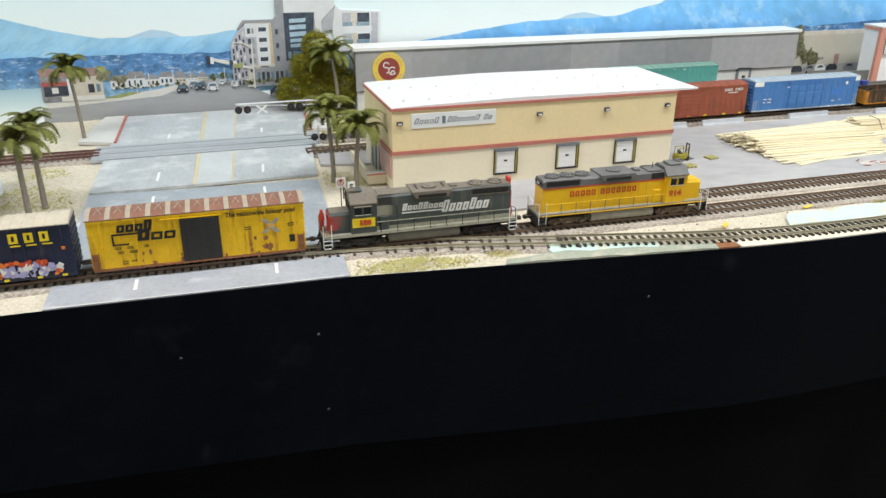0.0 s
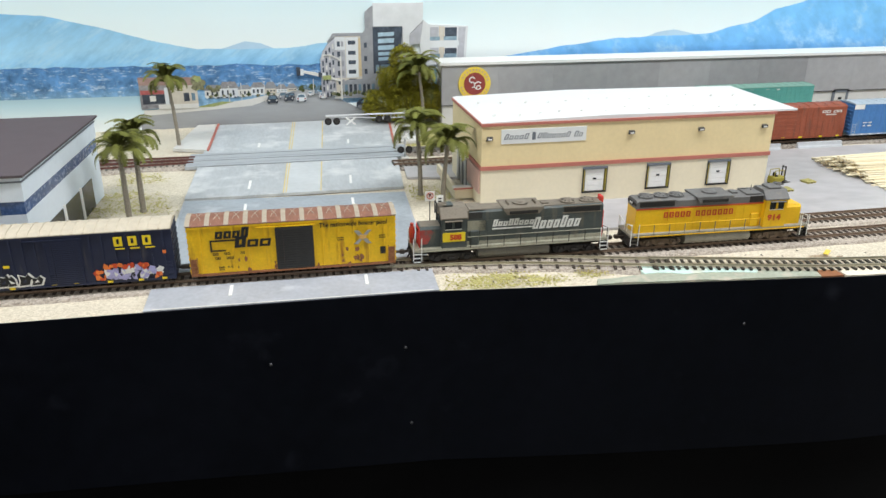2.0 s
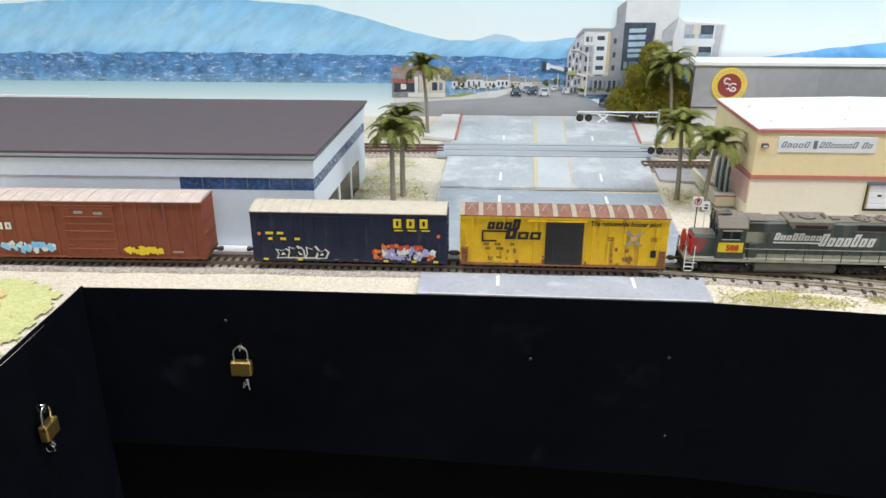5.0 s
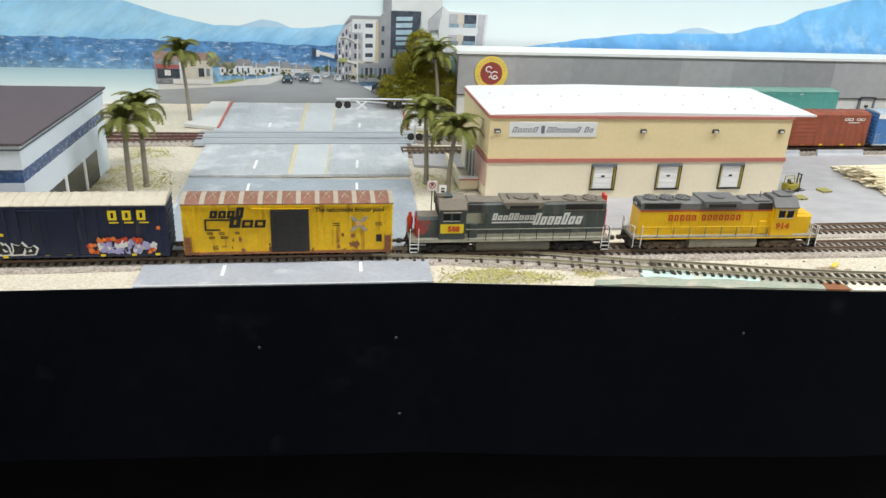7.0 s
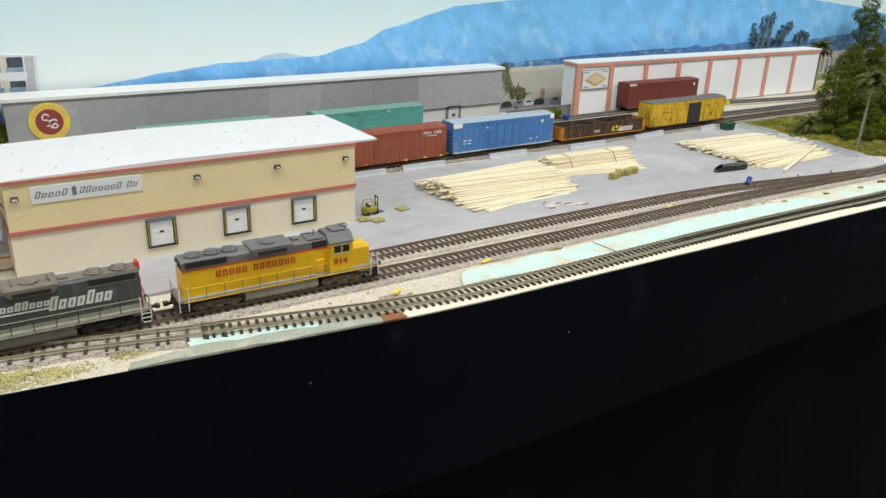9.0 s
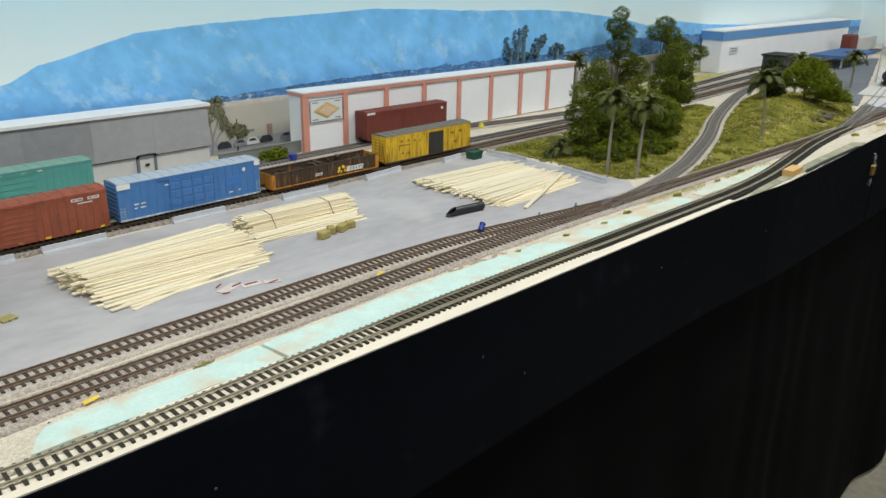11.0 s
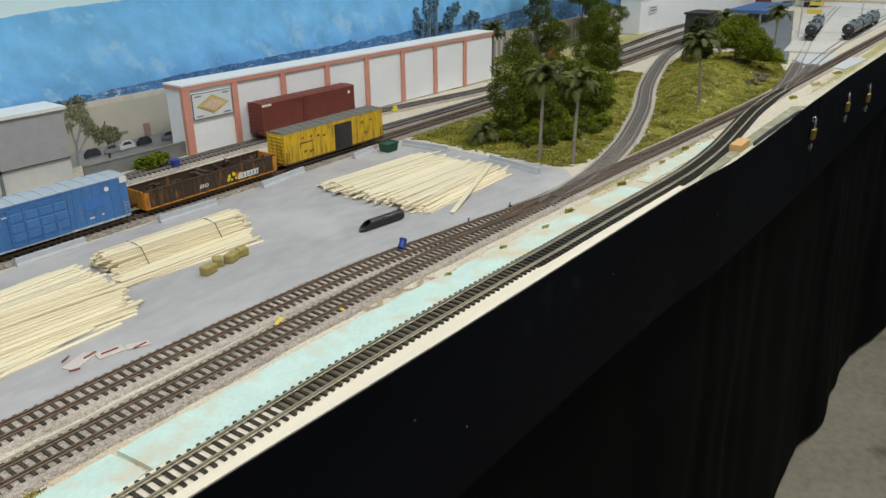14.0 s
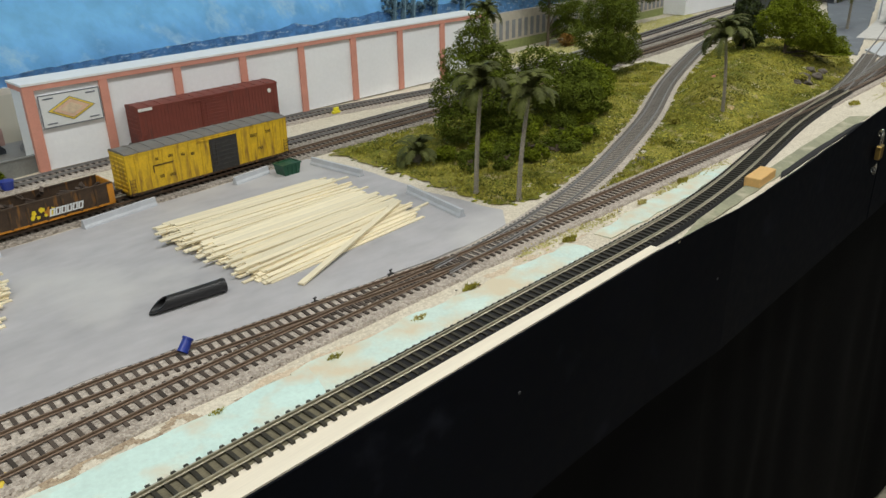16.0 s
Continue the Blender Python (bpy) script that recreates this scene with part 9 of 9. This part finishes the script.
for i, (rx, ry, rs, rm) in enumerate(((2.255, 0.812, 0.011, ROCK), (2.275, 0.824, 0.012, ROCK), (2.305, 0.815, 0.013, ROCK), (2.325, 0.832, 0.011, ROCK), (2.235, 0.822, 0.008, ROCK), (2.35, 0.820, 0.010, ROCK), (2.102, 0.906, 0.005, TOY_P), (2.0, 0.83, 0.006, ROCK_T), (1.735, 0.825, 0.006, ROCK), (-0.548, 0.712, 0.017, ROCK_T), (-0.570, 0.690, 0.020, ROCK_T), (-0.556, 0.738, 0.015, ROCK_T), (-0.575, 0.752, 0.012, ROCK_T))):
    bm = bmesh.new()
    bmesh.ops.create_icosphere(bm, subdivisions=3, radius=rs)
    for v_ in bm.verts:
        v_.co *= 0.8 + 0.45 * noise.noise(v_.co * (1.3 / rs) + Vector((i * 3.1, 0, 0)))
        v_.co.z *= 0.7
    o = part("rock", bm, rm)
    o.matrix_basis = pose(rx, ry, (ground_z(rx, ry) if rx > 0 else 0) + rs * 0.15, 0, 0, 37 * i)
    tagged(o, "rough %s rock on the scenery" % ("tan" if rm is ROCK_T else "pink" if rm is TOY_P else "grey brown"), "rock", "rocks")

# ---- lumber: each board a piece ----
def lumber(m, label, L, width, layers, seed, spread=2.0, fan=0.0, ragged=0.006, taper=0.75, fill=1.0):
    """A heap of boards in layers that narrow upwards."""
    t = thing("lumber_pile", m, label, "lumber", "lumber piles")
    rnd = random.Random(seed)
    meshes = []
    sizes = [(1.0, 0.0040, 0.0011), (0.97, 0.0052, 0.0013), (0.99, 0.0030, 0.0015), (0.95, 0.0058, 0.0010)]
    for k, (lk, wk, hk) in enumerate(sizes):
        ob = part("board", box(bmesh.new(), -L / 2 * lk, L / 2 * lk, -wk / 2, wk / 2, 0, hk), LUMBER, t)
        meshes.append(ob)
    count = 0
    for lay in range(layers):
        w = width * (1 - taper * lay / layers)
        n = max(2, int(w / 0.0044 * fill))
        for k in range(n):
            s = (k + 0.5) / n
            y = -w / 2 + w * s + rnd.uniform(-0.0010, 0.0010)
            mm = pose(rnd.gauss(0, ragged), y, 0.0009 + 0.00128 * lay + 0.00006 * (k % 5), rnd.uniform(-5, 5), 0, rnd.gauss(0, spread) + fan * (s - 0.5))
            if count < 4:
                meshes[count].matrix_basis = mm
            else:
                again(rnd.choice(meshes), mm)
            count += 1
    return t


lumber(pose(0.780, 1.016, 0, 0, 0, 0.5), "pile of raw pale wooden boards, loosely fanned", 0.192, 0.142, 15, 3, 1.7, 8, 0.006, 0.8)
lumber(pose(0.992, 1.053, 0, 0, 0, -2.5), "strapped bundle of raw pale wooden boards", 0.165, 0.050, 13, 4, 0.5, 2, 0.004, 0.55)
lumber(pose(0.975, 1.010, 0, 0, 0, -1), "loose raw pale wooden boards beside the bundle", 0.165, 0.040, 4, 5, 1.6, 5, 0.008)
lumber(pose(1.326, 0.983, 0, 0, 0, -1.0), "wide flat pile of raw pale wooden boards", 0.192, 0.188, 6, 6, 1.2, -8, 0.007, 0.30)
lumber(pose(0.770, 0.944, 0, 0, 0, 5), "loose raw pale wooden boards by the siding", 0.150, 0.028, 2, 8, 2.5, 6, 0.012)
t = thing("loose_board", pose(1.333, 0.8955, 0.0062, 0, -3.0, 18.9), "single pale board lying across the pile", "board")
part("board", boxes((-0.092, 0.092, -0.003, 0.003, 0, 0.0018)), LUMBER, t)
t = thing("loose_board", pose(1.405, 0.914, 0.001, 0, 0, 4), "single thin pale board", "board")
part("board", boxes((-0.065, 0.055, -0.0015, 0.0015, 0, 0.0014)), LUMBER, t)
for sx in (0.940, 1.030):
    t = thing("strap", pose(sx + 0.006, 1.053 - (sx - 0.985) * 0.044, 0), "thin dark strap round the board bundle", "strap", "straps")
    bm = bmesh.new()
    pts = [(-0.0275, 0.001), (-0.021, 0.009), (-0.0145, 0.0172), (0.0, 0.0185), (0.0145, 0.0172), (0.021, 0.009), (0.0275, 0.001)]
    for a, b in zip(pts, pts[1:]):
        rod(bm, (0.002 * a[0] / 0.02, a[0], a[1]), (0.002 * b[0] / 0.02, b[0], b[1]), 0.0004, 6)
    part("band", bm, BLACKM, t)
for i, (bx, by, a) in enumerate(((0.966, 0.962, 10), (0.984, 0.970, 60), (1.000, 0.968, 20), (1.016, 0.971, -10))):
    bm = bmesh.new()
    box(bm, -0.0085 if i in (0, 2) else -0.006, 0.0085 if i in (0, 2) else 0.006, -0.005, 0.005, 0, 0.0092, bevel=0.0012)
    o = part("straw_bale", bm, HAY)
    o.matrix_basis = pose(bx, by, 0.0008, 0, 0, a)
    tagged(o, "small olive brown straw bale", "bale", "straw bales")
# half pipe, cup, bin
t = thing("pipe", Matrix.Translation((1.168, 0.9105, 0.0068)) @ Matrix.Rotation(radians(-8), 4, "Z") @ Matrix.Diagonal((0.95, 0.76, 0.76, 1)), "short black plastic pipe with one end cut open", "pipe")
bm = bmesh.new()
n = 24
vs, fs = [], []
for i in range(13):
    for r in (0.0075, 0.0060):
        for k in range(n):
            a = k * 6.2832 / n
            x0 = -0.033 + 0.016 * (1 + math.sin(a)) / 2
            vs.append((x0 + (0.033 - x0) * i / 12, r * math.cos(a), r * math.sin(a)))
for i in range(12):
    for sft in (0, n):
        for k in range(n):
            a, b = i * 2 * n + sft + k, i * 2 * n + sft + (k + 1) % n
            fs.append((a, b, b + 2 * n, a + 2 * n))
for i in (0, 12):
    for k in range(n):
        fs.append((i * 2 * n + k, i * 2 * n + (k + 1) % n, i * 2 * n + n + (k + 1) % n, i * 2 * n + n + k))
raw("tube", vs, fs, PIPE, t)
part("end_plug", rod(rod(bmesh.new(), (0.030, 0, 0), (0.0335, 0, 0), 0.0079, 20), (0.0335, 0, 0.001), (0.0345, 0, 0.001), 0.0022, 10), PIPE, t, "black end plug with a small hole")
t = thing("blue_cup", pose(1.123, 0.843, 0.0035, 0, 30, 20) @ Matrix.Diagonal((0.72, 0.72, 0.72, 1)), "small blue plastic cap tipped on its side", "cap")
part("shell", rod(bmesh.new(), (0, 0, -0.001), (0.004, 0, 0.012), 0.0055, 18, 0.0048), CUP, t)
part("rim", rod(bmesh.new(), (0.004, 0, 0.012), (0.0045, 0, 0.0135), 0.0058, 18), CUP, t)
t = thing("green_bin", pose(1.425, 1.117, 0), "small dark green skip bin in the yard", "bin")
part("body", prism(bmesh.new(), [(-0.010, 0.0008), (0.010, 0.0008), (0.013, 0.013), (-0.013, 0.013)], -0.009, 0.009), GREEN_P, t)
part("rim", boxes((-0.0138, 0.0138, -0.0098, -0.0082, 0.0125, 0.0142), (-0.0138, 0.0138, 0.0082, 0.0098, 0.0125, 0.0142), (-0.0138, -0.0122, -0.0082, 0.0082, 0.0125, 0.0142), (0.0122, 0.0138, -0.0082, 0.0082, 0.0125, 0.0142)), GREEN_P, t)
for x in (-0.006, 0.0, 0.006):
    part("rib", boxes((x - 0.0006, x + 0.0006, -0.0100, -0.0090, 0.001, 0.0125)), GREEN_P, t)
# concrete barriers round the yard
for i, (x0, y0, x1, y1) in enumerate(((0.862, 1.139, 0.938, 1.139), (1.026, 1.130, 1.106, 1.128), (1.186, 1.133, 1.268, 1.141), (1.36, 1.130, 1.41, 1.136), (1.466, 1.122, 1.471, 1.038), (1.467, 0.958, 1.448, 0.864), (0.70, 1.139, 0.775, 1.139), (0.60, 1.138, 0.67, 1.138))):
    L = math.hypot(x1 - x0, y1 - y0)
    bm = bmesh.new()
    prism(bm, [(-0.0042, 0), (0.0042, 0), (0.0038, 0.0020), (0.0022, 0.0040), (0.0016, 0.0088), (-0.0016, 0.0088), (-0.0022, 0.0040), (-0.0038, 0.0020)], 0, L, "x")
    o = part("road_barrier", bm, BARRIER)
    o.matrix_basis = Matrix.Translation((x0, y0, 0.0006)) @ Matrix.Rotation(math.atan2(y1 - y0, x1 - x0), 4, "Z")
    tagged(o, "pale grey concrete road barrier at the yard edge", "barrier", "road barriers")
# forklift and pallets
t = thing("forklift", pose(0.564, 0.985, 0.0008, 0, 0, 8) @ Matrix.Diagonal((0.85, 0.85, 0.85, 1)), "small olive yellow toy forklift", "forklift")
part("body", boxes((-0.012, 0.008, -0.006, 0.006, 0.003, 0.012), bevel=0.0012), FORK, t)
part("counterweight", boxes((-0.015, -0.0118, -0.0058, 0.0058, 0.003, 0.013), bevel=0.001), FORK, t)
part("seat", boxes((-0.007, -0.002, -0.003, 0.003, 0.012, 0.0135), (-0.008, -0.0065, -0.003, 0.003, 0.0135, 0.018)), BLACKM, t)
for y in (-0.0032, 0.0032):
    part("mast", boxes((0.009, 0.0105, y - 0.0006, y + 0.0006, 0.001, 0.027)), BLACKM, t)
    part("fork", boxes((0.0105, 0.022, y - 0.0008, y + 0.0008, 0.001, 0.0018)), BLACKM, t)
    for x in (-0.0095, 0.006):
        part("wheel", rod(bmesh.new(), (x, y * 1.6 - 0.0013, 0.0032), (x, y * 1.6 + 0.0013, 0.0032), 0.0032, 14), BLACKM, t)
part("mast_beam", boxes((0.009, 0.0105, -0.0032, 0.0032, 0.025, 0.0265), (0.0102, 0.0112, -0.004, 0.004, 0.004, 0.008)), BLACKM, t)
for seg in [((-0.012, -0.005, 0.012), (-0.011, -0.005, 0.022)), ((-0.012, 0.005, 0.012), (-0.011, 0.005, 0.022)), ((0.007, -0.005, 0.012), (0.005, -0.005, 0.022)), ((0.007, 0.005, 0.012), (0.005, 0.005, 0.022)), ((-0.011, -0.005, 0.022), (0.005, -0.005, 0.022)), ((-0.011, 0.005, 0.022), (0.005, 0.005, 0.022))]:
    part("guard_post", rods([seg], 0.0006), FORK, t)
for i, (px, py, a) in enumerate(((0.558, 0.957, 5), (0.545, 0.967, -8), (0.608, 0.982, 12))):
    t = thing("pallet", pose(px, py, 0.0008, 0, 0, a), "small olive wooden pallet on the yard", "pallet", "pallets")
    for k in range(5):
        part("slat", boxes((-0.0075, 0.0075, -0.0065 + k * 0.0029, -0.0046 + k * 0.0029, 0.0018, 0.0026)), PALLETM, t)
    for x in (-0.006, 0, 0.006):
        part("bearer", boxes((x - 0.0008, x + 0.0008, -0.0065, 0.0065, 0, 0.0018)), PALLETM, t)
# red strips and card offcuts near the siding
for i, (rx, ry, a, L, W) in enumerate(((0.795, 0.904, 22, 0.026, 0.012), (0.818, 0.897, -8, 0.022, 0.011), (0.838, 0.889, -24, 0.018, 0.009))):
    o = part("card_offcut", boxes((-L / 2, L / 2, -W / 2, W / 2, 0, 0.0007)), OFFCUT)
    o.matrix_basis = pose(rx, ry, 0.0009 + 0.0001 * i, 0, 0, a)
    tagged(o, "pale pinkish card offcut lying on the yard", "card", "card offcuts")
for i, (rx, ry, a, L) in enumerate(((0.805, 0.905, 12, 0.012), (0.818, 0.898, -6, 0.014), (0.79, 0.915, 30, 0.010), (0.838, 0.886, 4, 0.012), (0.785, 0.893, -20, 0.008))):
    o = part("red_strip", boxes((-L / 2, L / 2, -0.0005, 0.0005, 0, 0.0010)), STRIP_RED)
    o.matrix_basis = pose(rx, ry, 0.0018, 0, 0, a)
    tagged(o, "thin red plastic strip on the yard", "strip", "red strips")
# yellow tabs by the tracks
for i, (rx, ry) in enumerate(((1.652, 1.295), (0.60, 0.787), (0.935, 0.826), (0.475, 0.765), (0.985, 0.80), (2.62, 1.335))):
    bm = boxes((-0.007, 0.007, -0.0025, 0.0025, 0, 0.004 if i in (0, 5) else 0.0012), bevel=0.0005)
    if i in (0, 5):
        box(bm, -0.004, 0.005, -0.002, 0.002, 0.004, 0.009, bevel=0.0006)
    o = part("yellow_tab", bm, YEL_FLAG if i in (0, 5) else SIGN_Y)
    o.matrix_basis = pose(rx, ry, 0.0005, 0, 0, 14 * i)
    tagged(o, "small yellow plastic marker by the track", "marker", "markers")
# switch stands
for i, (rx, ry) in enumerate(((1.310, 0.825), (1.235, 0.834), (2.02, 0.80), (3.02, 1.345))):
    t = thing("switch_stand", pose(rx, ry, 0), "tiny dark switch stand beside the turnout", "switch stand", "switch stands")
    part("base", boxes((-0.003, 0.003, -0.0015, 0.0015, 0, 0.0012)), BLACKM, t)
    part("post", rods([((0, 0, 0.001), (0, 0, 0.0045)), ((-0.0015, 0, 0.0045), (0.0015, 0, 0.0045))], 0.0007), BLACKM, t)
# pine block wedged at the edge
o = part("pine_block", boxes((-0.024, 0.024, -0.009, 0.009, -0.016, 0.013), bevel=0.0008), BLOCKWOOD)
o.matrix_basis = pose(1.745, 0.6835, -0.004, 0, 0, 2)
tagged(o, "small golden pine block at the layout edge", "wood block")
# planter between the tracks and the wall
t = thing("plant_trough", pose(1.165, 1.33, 0), "green shrub in a blue pot by the fence", "planter")
part("pot", rod(bmesh.new(), (0.02, -0.01, 0), (0.02, -0.01, 0.011), 0.006, 16, 0.008), CUP, t, "blue pot")
leaf_tree(1.155, 1.345, 0.02, [(0, 0, 0.012, 0.022, 0.012), (0.02, 0, 0.014, 0.02, 0.012)], "bright green low shrub beside the grey fence", LEAF_B, 900, 0.003, name="shrub", seed=91, group="shrubs")
# bits of debris on the grass
rnd = random.Random(21)
vs, fs = [], []
for i in range(420):
    x, y = (rnd.uniform(1.5, 2.1), rnd.uniform(0.84, 1.12)) if i % 4 else (rnd.uniform(0.1, 2.6), rnd.uniform(0.75, 0.80))
    s = rnd.uniform(0.0006, 0.0017)
    z = max(ground_z(x, y), -0.001) + 0.0012
    k = len(vs)
    vs += [(x - s, y, z - 0.0006), (x + s, y - s, z - 0.0006), (x + s * 0.5, y + s, z - 0.0006), (x, y, z + s * 0.3)]
    fs += [(k, k + 1, k + 3), (k + 1, k + 2, k + 3), (k + 2, k, k + 3)]
tagged(raw("ground_litter", vs, fs, SOIL), "scattered dark scraps and stones on the ground", "litter", kind="stuff")

# ---- crossing signal and signs ----
sgn = thing("crossing_signal", pose(0.111, 1.194, 0), "silver cantilever crossing signal with black lamps", "crossing signal")
part("mast", rod(bmesh.new(), (0, 0, -0.001), (0, 0, 0.070), 0.0012, 10), SILVER, sgn)
part("base", boxes((-0.005, 0.005, -0.005, 0.005, -0.002, 0.003)), PAD, sgn)
part("arm", rods([((0, 0, 0.0655), (-0.109, 0, 0.0655)), ((0, 0, 0.0600), (-0.03, 0, 0.0600)), ((-0.03, 0, 0.0600), (-0.109, 0, 0.0648)), ((0, 0.004, 0.0655), (-0.109, 0.004, 0.0655))], 0.0007), SILVER, sgn)
for k in range(8):
    part("arm_post", rods([((-0.004 - k * 0.005, 0, 0.0600), (-0.004 - k * 0.005, 0, 0.0655))], 0.0004), SILVER, sgn)


def lamp_pair(x, z, s=1.0):
    for d in (-0.0058, 0.0058):
        bm = rod(bmesh.new(), (x + d * s, -0.0012, z), (x + d * s, -0.0004, z), 0.0050 * s, 18)
        rod(bm, (x + d * s, -0.0050, z), (x + d * s, -0.001, z), 0.0030 * s, 14)
        o = part("signal_lamp", bm, BLACKM, sgn, "round black signal lamp")
        part("lens", rod(bmesh.new(), (x + d * s, -0.0053, z), (x + d * s, -0.0049, z), 0.0022 * s, 12), BLACK_DOOR, o)
    part("lamp_bar", rods([((x - 0.0058, 0, z), (x + 0.0058, 0, z))], 0.0006), SILVER, sgn)


lamp_pair(-0.100, 0.0580)
lamp_pair(-0.030, 0.0585)
lamp_pair(0.0, 0.0135)
for cx, cz in ((-0.075, 0.058), (0.0, 0.032)):
    o = part("crossbuck", boxes((-0.0085, 0.0085, -0.0008, 0.0, -0.0012, 0.0012)), WHITE, sgn, "white crossed boards")
    o.matrix_basis = pose(cx, -0.0015, cz, 0, 38, 0)
    again(o, pose(cx, -0.0024, cz, 0, -38, 0))
t = thing("parking_sign", pose(0.090, 0.905, 0), "small white round-symbol parking sign on a pole", "road sign")
part("pole", rod(bmesh.new(), (0, 0, 0), (0, 0, 0.046), 0.0006, 8), BLACKM, t)
pb = part("plate", boxes((-0.0052, 0.0052, -0.0012, -0.0006, 0.0345, 0.0455)), WHITE, t)
bm = bmesh.new()
for k in range(18):
    a, b = k * 0.34907, (k + 1) * 0.34907
    rod(bm, (0.0034 * math.cos(a), -0.0014, 0.0405 + 0.0034 * math.sin(a)), (0.0034 * math.cos(b), -0.0014, 0.0405 + 0.0034 * math.sin(b)), 0.0005, 5)
rod(bm, (-0.0024, -0.0015, 0.0428), (0.0024, -0.0015, 0.0382), 0.0004, 5)
part("ring", bm, RED_LINE, pb, "red ring and slash")
part("symbol", boxes((-0.0012, -0.0004, -0.0015, -0.0010, 0.0385, 0.0428), (-0.0004, 0.0013, -0.0015, -0.0010, 0.0408, 0.0428)), BLACK_D, pb)
t = thing("route_sign", pose(0.105, 0.925, 0), "small pale route sign on a pole", "road sign")
part("pole", rod(bmesh.new(), (0, 0, 0), (0, 0, 0.034), 0.0006, 8), SILVER, t)
part("plate", boxes((-0.004, 0.004, -0.0012, -0.0006, 0.024, 0.0335)), WHITE, t)
part("symbol", boxes((-0.0018, 0.0018, -0.0015, -0.0011, 0.0255, 0.0275), (-0.0018, 0.0018, -0.0015, -0.0011, 0.0290, 0.0305)), BLACK_D, t)
# masts and yellow signs at the tank track
for i, (mx, my, hh) in enumerate(((3.13, 0.942, 0.115), (3.56, 0.852, 0.11))):
    t = thing("loading_mast", pose(mx, my, 0), "grey steel loading mast over the tank track", "mast", "loading masts")
    part("post", rod(bmesh.new(), (0, 0, 0), (0, 0, hh), 0.002, 8), SILVER, t)
    part("brace", rods([((0, 0, hh * 0.55), (0.02, -0.03, hh)), ((0, 0, hh * 0.9), (0.0, -0.05, hh * 0.95)), ((0, 0, hh * 0.35), (0.03, 0.0, hh * 0.5))], 0.001), SILVER, t)
    if i == 0:
        part("sign_plate", boxes((-0.004, 0.004, -0.055, -0.015, 0.070, 0.082), (-0.004, 0.004, -0.058, -0.020, 0.094, 0.104)), SIGN_Y, t, "yellow plate")

# ---- padlocks on the fascia ----
def padlock(m, label):
    t = thing("padlock", m, label, "padlock", "padlocks")
    part("body", boxes((-0.0125, 0.0125, -0.0135, -0.0035, -0.027, -0.0075), bevel=0.0016), BRASS, t, "brass lock body")
    bm = bmesh.new()
    pts = [(-0.0085, -0.008), (-0.0085, 0.003)] + [(0.0085 * math.cos(math.pi - k * math.pi / 10), 0.003 + 0.0085 * math.sin(k * math.pi / 10)) for k in range(1, 10)] + [(0.0085, 0.003), (0.0085, -0.008)]
    for a, b in zip(pts, pts[1:]):
        rod(bm, (a[0], -0.0085, a[1]), (b[0], -0.0085, b[1]), 0.0018, 8)
    part("shackle", bm, CHROME, t, "steel shackle")
    part("keyway", rod(bmesh.new(), (0, -0.0085, -0.0275), (0, -0.0085, -0.0268), 0.004, 12), CHROME, t)
    bm = bmesh.new()
    for z in (0.0085, -0.043):
        for k in range(12):
            a, b = k * 0.5236, (k + 1) * 0.5236
            rod(bm, (0.0, -0.0045 + 0.0045 * math.cos(a), z + 0.0045 * math.sin(a)), (0.0, -0.0045 + 0.0045 * math.cos(b), z + 0.0045 * math.sin(b)), 0.0011, 6)
    part("eyelet", bm, CHROME, t, "screw eye in the board")
    bm = bmesh.new()
    rod(bm, (0.004, -0.004, -0.038), (0.006, -0.006, -0.050), 0.0012, 8)
    rod(bm, (0.0035, -0.006, -0.034), (0.0055, -0.0075, -0.041), 0.0022, 10)
    part("hook", bm, CHROME, t, "small bright hook")
    return t


K = Matrix.Diagonal((0.76, 0.76, 0.76, 1))
padlock(pose(-0.348, front(-0.348), -0.062) @ K, "small brass padlock hanging on the black fascia")
padlock(Matrix.Translation((-0.487, 0.662, -0.066)) @ Matrix.Rotation(radians(90), 4, "Z") @ K, "small brass padlock hanging on the side wing fascia")
for lx, lz in ((2.165, -0.048), (2.49, -0.052), (2.735, -0.072)):
    padlock(pose(lx, front(lx) - 0.001, lz + 0.004) @ Matrix.Diagonal((0.66, 0.76, 1.10, 1)), "small brass padlock hanging on the black fascia")

# ---- on the room floor beside the curtain ----
t = thing("folding_stand", pose(3.575, 0.556, FLOOR_Z), "black folding stand with splayed legs on the floor", "stand")
for a, b in (((0, 0, 0.004), (-0.05, -0.118, 0.25)), ((0.02, -0.01, 0.004), (0.11, -0.13, 0.11)), ((0.22, -0.22, 0.004), (-0.05, -0.118, 0.25))):
    part("leg", rod(bmesh.new(), a, b, 0.009, 12), BLACKM, t)
part("foot", rod(bmesh.new(), (0, 0.004, 0.0), (0, 0.004, 0.010), 0.011, 12), CHROME, t, "bright foot cap")
part("hub", rod(bmesh.new(), (-0.05, -0.118, 0.24), (-0.055, -0.13, 0.30), 0.016, 14), BLACKM, t)
for i in range(2):
    part("spreader", rod(bmesh.new(), (0.06, -0.10, 0.045 + 0.012 * i), (0.20, -0.20, 0.045 + 0.012 * i), 0.004, 10), CHROME, t, "chrome spreader bar")
t = thing("flat_box", pose(3.70, 0.40, FLOOR_Z, 0, 0, -38), "dark blue flat box with pale stripe on the floor", "box")
part("body", boxes((-0.10, 0.10, -0.05, 0.05, 0, 0.03), bevel=0.003), NAVY, t)
part("stripe", boxes((-0.08, 0.102, -0.0515, -0.05, 0.012, 0.018)), WHITE, t, "pale stripe")
